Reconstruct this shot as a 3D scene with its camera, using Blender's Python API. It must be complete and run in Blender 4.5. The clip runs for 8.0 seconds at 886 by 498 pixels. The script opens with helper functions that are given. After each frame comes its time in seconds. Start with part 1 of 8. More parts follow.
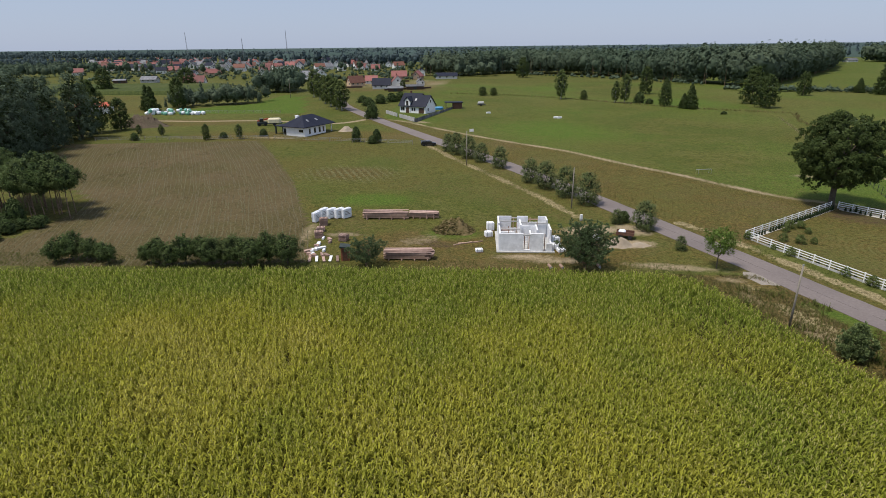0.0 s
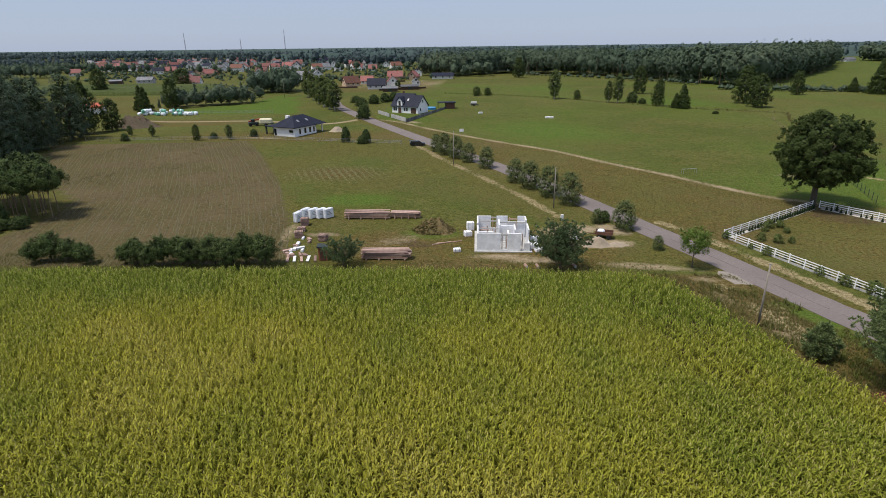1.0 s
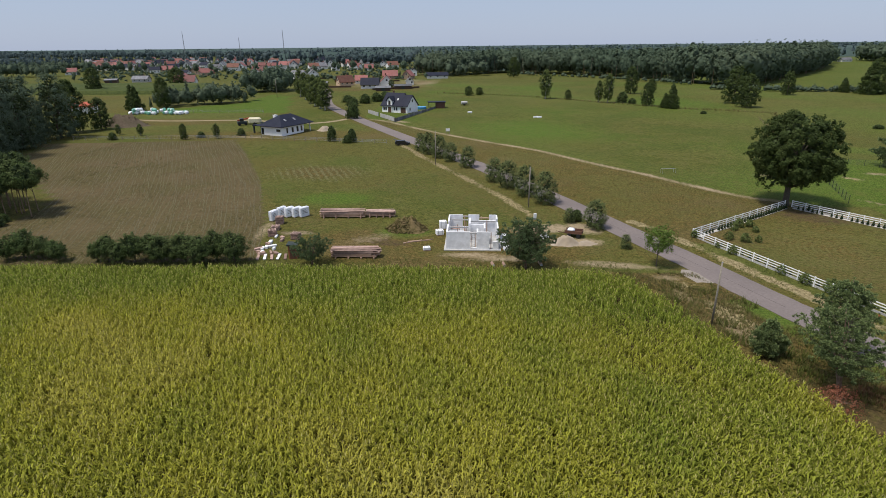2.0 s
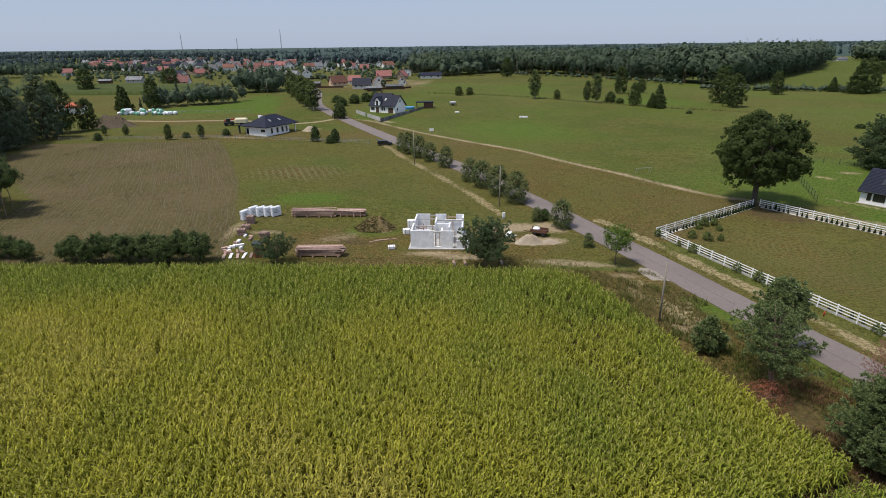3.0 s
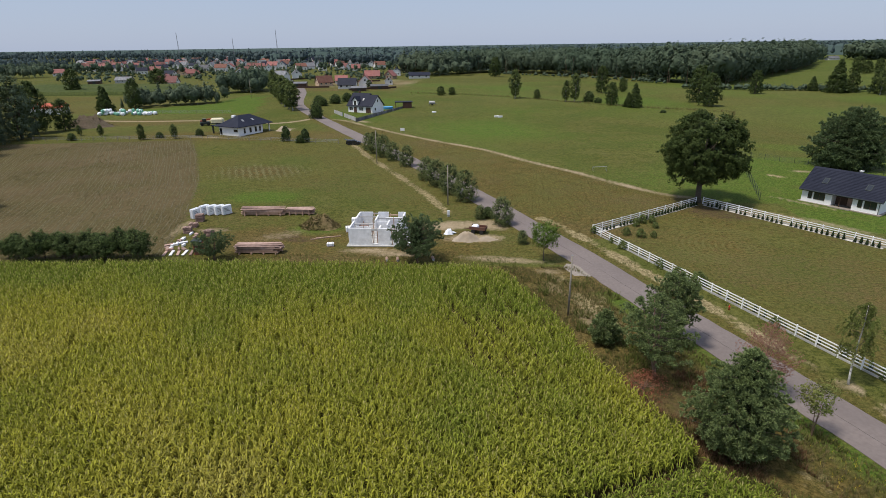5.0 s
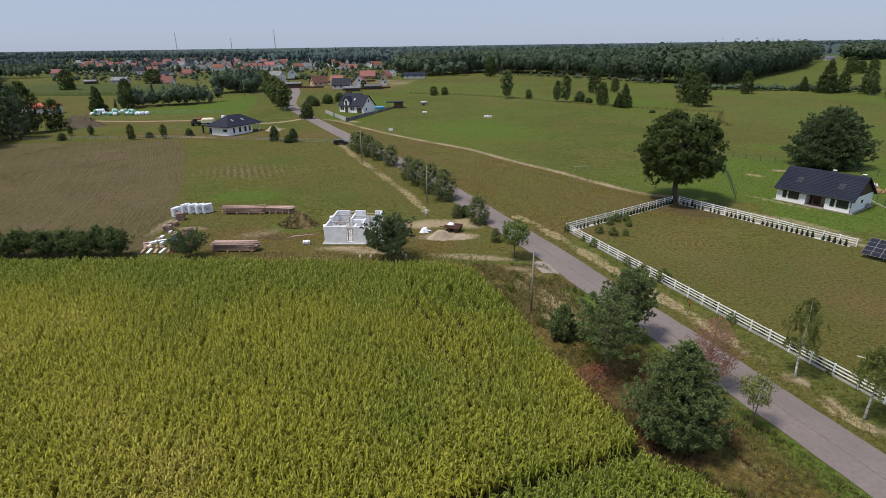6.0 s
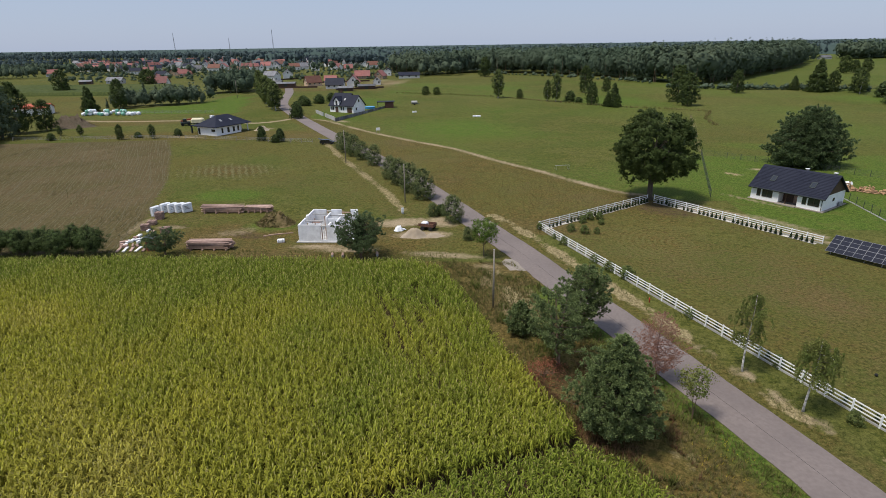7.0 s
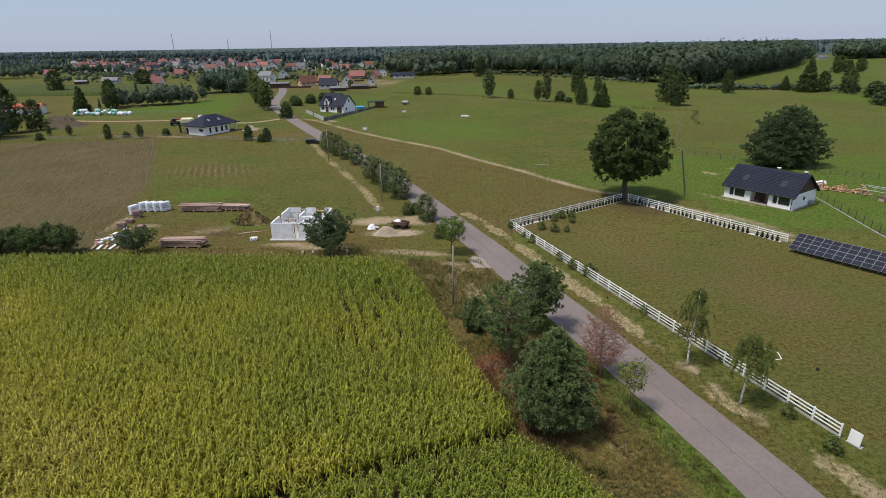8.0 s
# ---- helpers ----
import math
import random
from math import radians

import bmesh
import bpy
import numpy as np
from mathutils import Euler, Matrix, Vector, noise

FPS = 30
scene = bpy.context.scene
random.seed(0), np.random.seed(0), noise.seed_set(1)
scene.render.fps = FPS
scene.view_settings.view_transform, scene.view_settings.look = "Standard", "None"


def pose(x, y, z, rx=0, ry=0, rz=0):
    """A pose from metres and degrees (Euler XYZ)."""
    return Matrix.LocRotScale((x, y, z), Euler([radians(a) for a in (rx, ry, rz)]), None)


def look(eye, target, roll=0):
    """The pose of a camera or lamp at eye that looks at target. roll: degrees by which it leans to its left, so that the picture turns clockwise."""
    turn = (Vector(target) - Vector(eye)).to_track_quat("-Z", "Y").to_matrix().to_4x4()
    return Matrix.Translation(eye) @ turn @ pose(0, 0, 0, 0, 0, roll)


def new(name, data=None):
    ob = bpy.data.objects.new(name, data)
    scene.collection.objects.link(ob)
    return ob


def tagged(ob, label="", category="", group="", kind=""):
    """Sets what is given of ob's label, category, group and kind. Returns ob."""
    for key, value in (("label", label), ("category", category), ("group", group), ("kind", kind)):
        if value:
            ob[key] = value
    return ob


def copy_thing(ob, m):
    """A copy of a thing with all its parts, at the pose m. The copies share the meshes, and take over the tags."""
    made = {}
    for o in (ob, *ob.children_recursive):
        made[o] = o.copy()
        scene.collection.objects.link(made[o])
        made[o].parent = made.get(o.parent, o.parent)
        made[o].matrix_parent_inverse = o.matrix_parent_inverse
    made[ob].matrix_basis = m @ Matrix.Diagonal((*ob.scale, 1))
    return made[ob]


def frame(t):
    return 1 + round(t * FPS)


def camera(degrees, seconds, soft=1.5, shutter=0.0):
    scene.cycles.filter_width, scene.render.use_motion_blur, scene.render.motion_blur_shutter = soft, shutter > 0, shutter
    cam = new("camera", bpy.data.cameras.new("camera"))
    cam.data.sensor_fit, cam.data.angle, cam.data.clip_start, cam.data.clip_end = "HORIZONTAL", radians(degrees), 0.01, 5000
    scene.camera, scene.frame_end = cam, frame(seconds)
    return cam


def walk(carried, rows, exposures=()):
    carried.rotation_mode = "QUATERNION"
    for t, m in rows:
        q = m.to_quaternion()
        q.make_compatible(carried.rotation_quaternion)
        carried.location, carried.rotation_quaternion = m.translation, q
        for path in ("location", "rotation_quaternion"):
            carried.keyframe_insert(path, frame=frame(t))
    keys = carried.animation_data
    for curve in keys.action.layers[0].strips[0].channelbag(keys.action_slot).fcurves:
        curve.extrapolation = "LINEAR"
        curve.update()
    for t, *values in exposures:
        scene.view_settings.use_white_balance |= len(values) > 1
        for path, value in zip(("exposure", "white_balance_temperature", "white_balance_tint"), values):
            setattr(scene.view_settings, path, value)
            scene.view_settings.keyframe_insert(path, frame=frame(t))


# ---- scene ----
cam = camera(77.5, 8.0, soft=0.4)
PATH = [
    (0, (-1.881, 21.511, 29.109), (-2.029, 23.382, 28.418), -0.6),
    (0.5, (-0.377, 21.466, 29.077), (-0.526, 23.337, 28.386), -0.6),
    (1, (1.465, 21.558, 29.118), (1.316, 23.429, 28.427), -0.7),
    (1.5, (3.629, 21.378, 29.157), (3.48, 23.248, 28.465), -0.6),
    (3, (11.607, 20.547, 29.307), (11.457, 22.417, 28.614), -0.7),
    (3.5, (14.401, 20.315, 29.391), (14.251, 22.185, 28.697), -0.8),
    (4, (16.992, 19.855, 29.441), (16.842, 21.724, 28.748), -0.8),
    (4.5, (19.334, 19.694, 29.441), (19.184, 21.563, 28.747), -0.8),
    (6, (25.638, 18.433, 29.498), (25.488, 20.303, 28.804), -0.8),
    (6.5, (27.799, 18.05, 29.547), (27.649, 19.92, 28.853), -0.8),
    (7, (30.086, 17.652, 29.586), (29.936, 19.521, 28.891), -0.9),
    (7.5, (32.482, 17.245, 29.575), (32.331, 19.114, 28.881), -0.9),
    (8, (34.913, 16.865, 29.576), (34.762, 18.734, 28.881), -0.9),
]
STOPS = 0.38
walk(cam, [(t, look(eye, target, roll)) for t, eye, target, roll in PATH],
     exposures=((0.0, STOPS), (8.0, STOPS)))

# ---------------------------------------------------------------- sky and sun
SUN_FROM = Vector((-0.37, -0.19, 0.95)).normalized()
world = bpy.data.worlds.new("sky")
scene.world = world
world.use_nodes = True
wn = world.node_tree
wn.nodes.clear()
sky = wn.nodes.new("ShaderNodeTexSky")
sky.sky_type = "NISHITA"
sky.sun_disc = False
sky.sun_elevation = math.asin(SUN_FROM.z)
sky.sun_rotation = math.atan2(SUN_FROM.x, SUN_FROM.y) % (2 * math.pi)
sky.air_density, sky.dust_density, sky.ozone_density = 1.2, 0.6, 6.0
bg = wn.nodes.new("ShaderNodeBackground")
bg.inputs["Strength"].default_value = 0.06
wout = wn.nodes.new("ShaderNodeOutputWorld")
veil = wn.nodes.new("ShaderNodeMix")
veil.data_type = "RGBA"
veil.inputs[0].default_value = 0.72
veil.inputs[7].default_value = (6.1, 7.2, 9.75, 1)
wn.links.new(sky.outputs[0], veil.inputs[6])
wn.links.new(veil.outputs[2], bg.inputs[0])
wn.links.new(bg.outputs[0], wout.inputs[0])
sun = new("sun", bpy.data.lights.new("sun", "SUN"))
sun.data.energy, sun.data.angle, sun.data.color = 2.8, radians(10), (1.0, 0.94, 0.85)
sun.matrix_world = look(SUN_FROM * 200, (0, 0, 0))


# ---------------------------------------------------------------- materials
TONE = 0.96


def mat(name, a, b, scale=6.0, c=None, scale2=0.35, rough=0.85, bump=0.0, bscale=None, metal=0.0, island=0.0,
        rand=0.0, spec=0.3, trans=0.0, amount2=0.5, ripe_or_shade=None):
    """Two colours by a fine noise, a third by a coarse one, small changes from piece to piece, and relief."""
    a, b = (tuple(q * TONE for q in v) for v in (a, b))
    c = c and tuple(q * TONE for q in c)
    m = bpy.data.materials.new(name)
    m.use_nodes = True
    t = m.node_tree
    n, l = t.nodes, t.links
    p = n["Principled BSDF"]
    geo = n.new("ShaderNodeNewGeometry")
    pos = geo.outputs["Position"]
    if rand:
        tc = n.new("ShaderNodeTexCoord")
        pos = tc.outputs["Object"]

    def noise_at(s, detail=4.0):
        k = n.new("ShaderNodeTexNoise")
        k.inputs["Scale"].default_value = s
        k.inputs["Detail"].default_value = detail
        l.new(pos, k.inputs["Vector"])
        return k.outputs["Fac"]

    def ramp(fac, lo, hi):
        r = n.new("ShaderNodeMapRange")
        r.inputs[1].default_value, r.inputs[2].default_value = lo, hi
        l.new(fac, r.inputs[0])
        return r.outputs[0]

    def mix(fac, x, y):
        k = n.new("ShaderNodeMix")
        k.data_type = "RGBA"
        for slot, v in ((0, fac), (6, x), (7, y)):
            if isinstance(v, (tuple, list)):
                k.inputs[slot].default_value = (*v, 1)
            elif isinstance(v, (int, float)):
                k.inputs[slot].default_value = v
            else:
                l.new(v, k.inputs[slot])
        return k.outputs[2]

    fine = noise_at(scale)
    col = mix(ramp(fine, 0.3, 0.7), a, b)
    if c is not None:
        k = n.new("ShaderNodeMath")
        k.operation = "MULTIPLY"
        k.inputs[1].default_value = amount2
        l.new(ramp(noise_at(scale2, 3.0), 0.4, 0.65), k.inputs[0])
        col = mix(k.outputs[0], col, c)
    if ripe_or_shade is not None:
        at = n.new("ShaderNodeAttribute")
        at.attribute_name = "ripe_or_shade"
        col = mix(ramp(at.outputs["Fac"], 0.15, 0.8), col, tuple(q * TONE for q in ripe_or_shade[0]))
        col = mix(ramp(at.outputs["Fac"], 0.75, 1.4), col, tuple(q * TONE for q in ripe_or_shade[1]))
    if island or rand:
        if rand:
            oi = n.new("ShaderNodeObjectInfo")
            src = oi.outputs["Random"]
        else:
            src = geo.outputs["Random Per Island"]
        hv = n.new("ShaderNodeHueSaturation")
        amt = island or rand
        r = n.new("ShaderNodeMapRange")
        r.inputs[3].default_value, r.inputs[4].default_value = 1 - amt, 1 + amt
        l.new(src, r.inputs[0])
        l.new(r.outputs[0], hv.inputs["Value"])
        l.new(col, hv.inputs["Color"])
        col = hv.outputs[0]
    l.new(col, p.inputs["Base Color"])
    p.inputs["Roughness"].default_value = rough
    p.inputs["Metallic"].default_value = metal
    p.inputs["Specular IOR Level"].default_value = spec
    if bump:
        b_ = n.new("ShaderNodeBump")
        b_.inputs["Strength"].default_value = bump
        b_.inputs["Distance"].default_value = 0.05
        l.new(noise_at(bscale or scale * 2), b_.inputs["Height"])
        l.new(b_.outputs[0], p.inputs["Normal"])
    if trans:
        tr = n.new("ShaderNodeBsdfTranslucent")
        l.new(col, tr.inputs[0])
        ms = n.new("ShaderNodeMixShader")
        ms.inputs[0].default_value = trans
        l.new(p.outputs[0], ms.inputs[1])
        l.new(tr.outputs[0], ms.inputs[2])
        l.new(ms.outputs[0], n["Material Output"].inputs[0])
    return m


M = {}
M["corn_leaf"] = mat("corn_leaf", (0.162, 0.207, 0.026), (0.245, 0.285, 0.039), 1.2, (0.186, 0.229, 0.030), 0.07, 0.7, island=0.44, trans=0.24, amount2=0.5, spec=0.12,
                     ripe_or_shade=((0.340, 0.328, 0.040), (0.45, 0.390, 0.090)))
M["corn_tassel"] = mat("corn_tassel", (0.46, 0.40, 0.13), (0.58, 0.50, 0.20), 2.0, island=0.25, rough=0.8)
M["oak_leaf"] = mat("oak_leaf", (0.056, 0.085, 0.024), (0.084, 0.115, 0.034), 0.8, (0.092, 0.118, 0.038), 0.3, 0.65, island=0.18, trans=0.40, spec=0.10)
# needles: the attribute colours tuft centres as shaded, fresh tips pale
M["pine_needle"] = mat("pine_needle", (0.094, 0.126, 0.047), (0.135, 0.171, 0.065), 1.2, (0.114, 0.141, 0.052), 0.4, 0.6, island=0.2, trans=0.34, spec=0.12, ripe_or_shade=((0.221, 0.283, 0.110), (0.370, 0.434, 0.185)))
M["fir_needle"] = mat("fir_needle", (0.062, 0.091, 0.040), (0.095, 0.129, 0.057), 0.8, (0.077, 0.104, 0.043), 0.3, 0.6, island=0.2, trans=0.34, spec=0.12, ripe_or_shade=((0.142, 0.195, 0.085), (0.225, 0.284, 0.131)))
# dull green for foliage deep in a crown: inner shade set as colour
M["inner_shade"] = mat("inner_shade", (0.055, 0.076, 0.034), (0.083, 0.107, 0.047), 1.2, rough=0.95, spec=0.05)
M["birch_leaf"] = mat("birch_leaf", (0.126, 0.166, 0.041), (0.206, 0.240, 0.064), 1.0, (0.240, 0.222, 0.074), 0.5, 0.6, island=0.3, trans=0.3, spec=0.12)
M["poplar_leaf"] = mat("poplar_leaf", (0.083, 0.116, 0.033), (0.140, 0.175, 0.051), 0.9, (0.149, 0.168, 0.055), 0.3, 0.65, island=0.3, trans=0.2, spec=0.12)
M["bush_leaf"] = mat("bush_leaf", (0.068, 0.108, 0.034), (0.115, 0.157, 0.051), 0.9, (0.135, 0.159, 0.062), 0.3, 0.65, island=0.25, trans=0.38, spec=0.10)
M["willow_leaf"] = mat("willow_leaf", (0.111, 0.146, 0.051), (0.182, 0.218, 0.081), 0.9, (0.162, 0.169, 0.068), 0.3, 0.6, island=0.25, trans=0.22, spec=0.12)
M["young_leaf"] = mat("young_leaf", (0.09, 0.15, 0.025), (0.14, 0.20, 0.04), 1.0, rough=0.6, island=0.4, trans=0.25, spec=0.12)
M["red_leaf"] = mat("red_leaf", (0.34, 0.165, 0.115), (0.46, 0.255, 0.185), 1.0, (0.33, 0.20, 0.14), 0.5, 0.7, island=0.3, trans=0.35, spec=0.1)
# woodland green, lightened and blued to imitate haze over the trees
M["hazed_forest_leaf"] = mat("hazed_forest_leaf", (0.091, 0.133, 0.087), (0.135, 0.179, 0.116), 0.25, (0.166, 0.199, 0.127), 0.012, 0.8, island=0.10, trans=0.36, spec=0.08)
# distant foliage: air haze mixed into the base colour as pale blue
M["hazed_far_leaf"] = mat("hazed_far_leaf", (0.077, 0.112, 0.116), (0.106, 0.144, 0.144), 0.02, (0.129, 0.163, 0.159), 0.004, 0.85, island=0.10, trans=0.3, spec=0.08)
# colour lowered against the sheet's evenly lit top, and blued as haze
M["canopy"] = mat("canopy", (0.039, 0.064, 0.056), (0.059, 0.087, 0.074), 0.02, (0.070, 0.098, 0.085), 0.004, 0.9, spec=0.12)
M["red_bark"] = mat("red_bark", (0.26, 0.150, 0.115), (0.38, 0.235, 0.185), 4.0, rough=0.9)
M["flower"] = mat("flower", (0.50, 0.38, 0.03), (0.60, 0.48, 0.06), 2.0, rough=0.8, island=0.3)
M["rust_leaf"] = mat("rust_leaf", (0.27, 0.095, 0.055), (0.38, 0.150, 0.090), 1.0, (0.24, 0.12, 0.07), 0.5, 0.75, island=0.3, trans=0.25, spec=0.1)
M["rust_weed"] = mat("rust_weed", (0.16, 0.085, 0.045), (0.25, 0.145, 0.080), 1.0, (0.14, 0.11, 0.05), 0.5, 0.85, island=0.3, trans=0.15, spec=0.1)
M["bark"] = mat("bark", (0.07, 0.055, 0.04), (0.13, 0.105, 0.08), 5.0, (0.10, 0.10, 0.07), 0.8, 0.9, bump=0.6)
M["pine_bark"] = mat("pine_bark", (0.16, 0.10, 0.06), (0.28, 0.20, 0.14), 4.0, rough=0.9, bump=0.5)
M["birch_bark"] = mat("birch_bark", (0.55, 0.53, 0.48), (0.72, 0.70, 0.65), 2.0, (0.12, 0.11, 0.10), 3.5, 0.8, amount2=0.8)
M["stubble"] = mat("stubble", (0.074, 0.063, 0.029), (0.134, 0.109, 0.057), 1.2, (0.122, 0.111, 0.044), 0.12, 0.9, island=0.04)
M["stubble_weed"] = mat("stubble_weed", (0.090, 0.094, 0.034), (0.140, 0.138, 0.054), 0.8, (0.16, 0.13, 0.06), 0.2, 0.9, island=0.3, trans=0.15, spec=0.1)
M["straw"] = mat("straw", (0.26, 0.215, 0.125), (0.37, 0.31, 0.19), 1.5, (0.20, 0.175, 0.085), 0.25, 0.9, island=0.3)
M["tuft"] = mat("tuft", (0.117, 0.110, 0.035), (0.198, 0.163, 0.066), 0.6, (0.252, 0.194, 0.106), 0.12, 0.85, island=0.35, trans=0.15, spec=0.12)
M["tuft_green"] = mat("tuft_green", (0.078, 0.106, 0.022), (0.129, 0.147, 0.035), 0.6, (0.156, 0.147, 0.046), 0.12, 0.85, island=0.35, trans=0.15, spec=0.12)
M["gravel"] = mat("gravel", (0.25, 0.215, 0.18), (0.34, 0.295, 0.25), 4.0, (0.24, 0.21, 0.17), 0.6, 0.95, bump=0.4)
M["pale_gravel"] = mat("pale_gravel", (0.46, 0.43, 0.38), (0.62, 0.59, 0.54), 5.0, (0.38, 0.35, 0.30), 0.7, 0.95, bump=0.4)
M["asphalt"] = mat("asphalt", (0.178, 0.146, 0.134), (0.222, 0.184, 0.168), 3.0, (0.148, 0.122, 0.114), 0.18, 0.85, bump=0.3, bscale=40, spec=0.35)
M["red_wood"] = mat("red_wood", (0.27, 0.095, 0.050), (0.37, 0.14, 0.078), 3.0, rough=0.8)
M["crack"] = mat("crack", (0.030, 0.025, 0.023), (0.05, 0.042, 0.040), 2.0, rough=0.8)
M["concrete"] = mat("concrete", (0.42, 0.41, 0.39), (0.55, 0.54, 0.52), 1.5, (0.33, 0.32, 0.30), 0.3, 0.85, bump=0.2)
M["white_paint"] = mat("white_paint", (0.86, 0.86, 0.85), (0.95, 0.95, 0.94), 1.5, (0.76, 0.76, 0.73), 0.3, 0.55)
M["plaster"] = mat("plaster", (0.88, 0.88, 0.88), (0.95, 0.95, 0.94), 1.2, (0.80, 0.795, 0.78), 0.25, 0.8, bump=0.1)
M["block"] = mat("block", (0.82, 0.82, 0.83), (0.95, 0.95, 0.96), 2.5, (0.60, 0.595, 0.59), 0.9, 0.9, bump=0.2, rand=0.07)
M["foil"] = mat("foil", (0.84, 0.86, 0.90), (0.94, 0.96, 0.98), 2.0, (0.60, 0.63, 0.70), 0.8, 0.35, bump=0.4, bscale=3.0, spec=0.5)
M["green_foil"] = mat("green_foil", (0.16, 0.42, 0.30), (0.25, 0.52, 0.40), 1.0, rough=0.4, spec=0.5)
M["roof_dark"] = mat("roof_dark", (0.012, 0.014, 0.026), (0.022, 0.025, 0.042), 2.5, (0.028, 0.031, 0.048), 0.3, 0.6, bump=0.25, spec=0.14)
M["far_corn"] = mat("far_corn", (0.036, 0.054, 0.015), (0.082, 0.100, 0.028), 0.9, (0.09, 0.10, 0.034), 0.02, 0.9, spec=0.1)
M["roof_red"] = mat("roof_red", (0.221, 0.081, 0.070), (0.313, 0.121, 0.106), 0.8, (0.193, 0.098, 0.090), 0.15, 0.75, rand=0.35)
M["roof_brown"] = mat("roof_brown", (0.12, 0.05, 0.035), (0.18, 0.08, 0.055), 0.8, rough=0.75, rand=0.25)
M["roof_grey"] = mat("roof_grey", (0.13, 0.13, 0.14), (0.22, 0.22, 0.23), 0.6, (0.10, 0.10, 0.11), 0.2, 0.75, rand=0.4)
M["wall_white"] = mat("wall_white", (0.76, 0.75, 0.72), (0.84, 0.83, 0.80), 0.6, (0.66, 0.64, 0.60), 0.15, 0.85, rand=0.10)
M["wall_warm"] = mat("wall_warm", (0.42, 0.30, 0.20), (0.52, 0.38, 0.27), 0.6, rough=0.85, rand=0.3)
M["brown_wood"] = mat("brown_wood", (0.062, 0.036, 0.024), (0.105, 0.060, 0.040), 5.0, rough=0.6)
M["glass"] = mat("glass", (0.015, 0.018, 0.022), (0.03, 0.034, 0.04), 0.4, rough=0.08, spec=0.8)
M["board"] = mat("board", (0.400, 0.262, 0.190), (0.540, 0.370, 0.280), 3.0, (0.313, 0.200, 0.150), 1.2, 0.8, bump=0.25, rand=0.25)
M["firewood"] = mat("firewood", (0.42, 0.25, 0.14), (0.56, 0.36, 0.22), 3.0, (0.33, 0.19, 0.11), 1.2, 0.85, rand=0.3)
M["board_old"] = mat("board_old", (0.325, 0.218, 0.178), (0.493, 0.343, 0.283), 3.0, (0.213, 0.132, 0.108), 1.5, 0.85, bump=0.25, rand=0.35)
M["pole_wood"] = mat("pole_wood", (0.24, 0.21, 0.17), (0.33, 0.29, 0.24), 4.0, rough=0.9, bump=0.3)
M["rust_wood"] = mat("rust_wood", (0.105, 0.052, 0.036), (0.165, 0.082, 0.056), 3.0, rough=0.7)
M["soil"] = mat("soil", (0.109, 0.083, 0.034), (0.212, 0.150, 0.073), 2.0, (0.109, 0.097, 0.031), 0.7, 0.95, bump=1.0, bscale=3.0)
M["hay"] = mat("hay", (0.138, 0.131, 0.047), (0.207, 0.184, 0.079), 1.5, (0.120, 0.120, 0.041), 0.3, 0.9, island=0.2)
M["brushwood"] = mat("brushwood", (0.072, 0.053, 0.036), (0.135, 0.102, 0.070), 2.0, (0.085, 0.072, 0.042), 0.5, 0.95, bump=1.0, bscale=3.0)
M["sand"] = mat("sand", (0.32, 0.262, 0.195), (0.43, 0.355, 0.27), 1.5, (0.36, 0.28, 0.19), 0.5, 0.95, bump=0.4, bscale=4.0)
M["panel"] = mat("panel", (0.008, 0.009, 0.018), (0.013, 0.015, 0.028), 1.0, rough=0.4, spec=0.3)
M["panel_frame"] = mat("panel_frame", (0.20, 0.20, 0.22), (0.27, 0.27, 0.29), 2.0, rough=0.5)
M["alu"] = mat("alu", (0.55, 0.56, 0.58), (0.65, 0.66, 0.68), 2.0, rough=0.4, metal=0.8)
M["dark_metal"] = mat("dark_metal", (0.03, 0.04, 0.035), (0.05, 0.06, 0.055), 2.0, rough=0.6)
M["steel"] = mat("steel", (0.30, 0.30, 0.31), (0.40, 0.40, 0.41), 2.0, rough=0.5, metal=0.5)
M["car_paint"] = mat("car_paint", (0.012, 0.013, 0.016), (0.02, 0.021, 0.025), 1.0, rough=0.25, spec=0.6)
M["rubber"] = mat("rubber", (0.015, 0.015, 0.015), (0.03, 0.03, 0.03), 3.0, rough=0.9)
M["cream_paint"] = mat("cream_paint", (0.60, 0.54, 0.36), (0.70, 0.64, 0.46), 1.5, rough=0.5)
M["orange_paint"] = mat("orange_paint", (0.42, 0.085, 0.04), (0.50, 0.12, 0.06), 2.0, rough=0.5)
M["blue_sheet"] = mat("blue_sheet", (0.06, 0.28, 0.55), (0.10, 0.36, 0.62), 1.0, rough=0.35)
M["hedge_leaf"] = mat("hedge_leaf", (0.020, 0.035, 0.014), (0.035, 0.055, 0.02), 1.5, rough=0.8, island=0.35, spec=0.12)
M["red_paint"] = mat("red_paint", (0.5, 0.05, 0.03), (0.6, 0.08, 0.05), 2.0, rough=0.5)


# ---------------------------------------------------------------- mesh helpers
def gz(x, y):
    """The ground's height: level near the crop, then a gentle rise."""
    return 0.012 * min(max(y - 95.0, 0.0), 250.0)


def gza(y):
    return 0.012 * np.clip(y - 95.0, 0.0, 250.0)


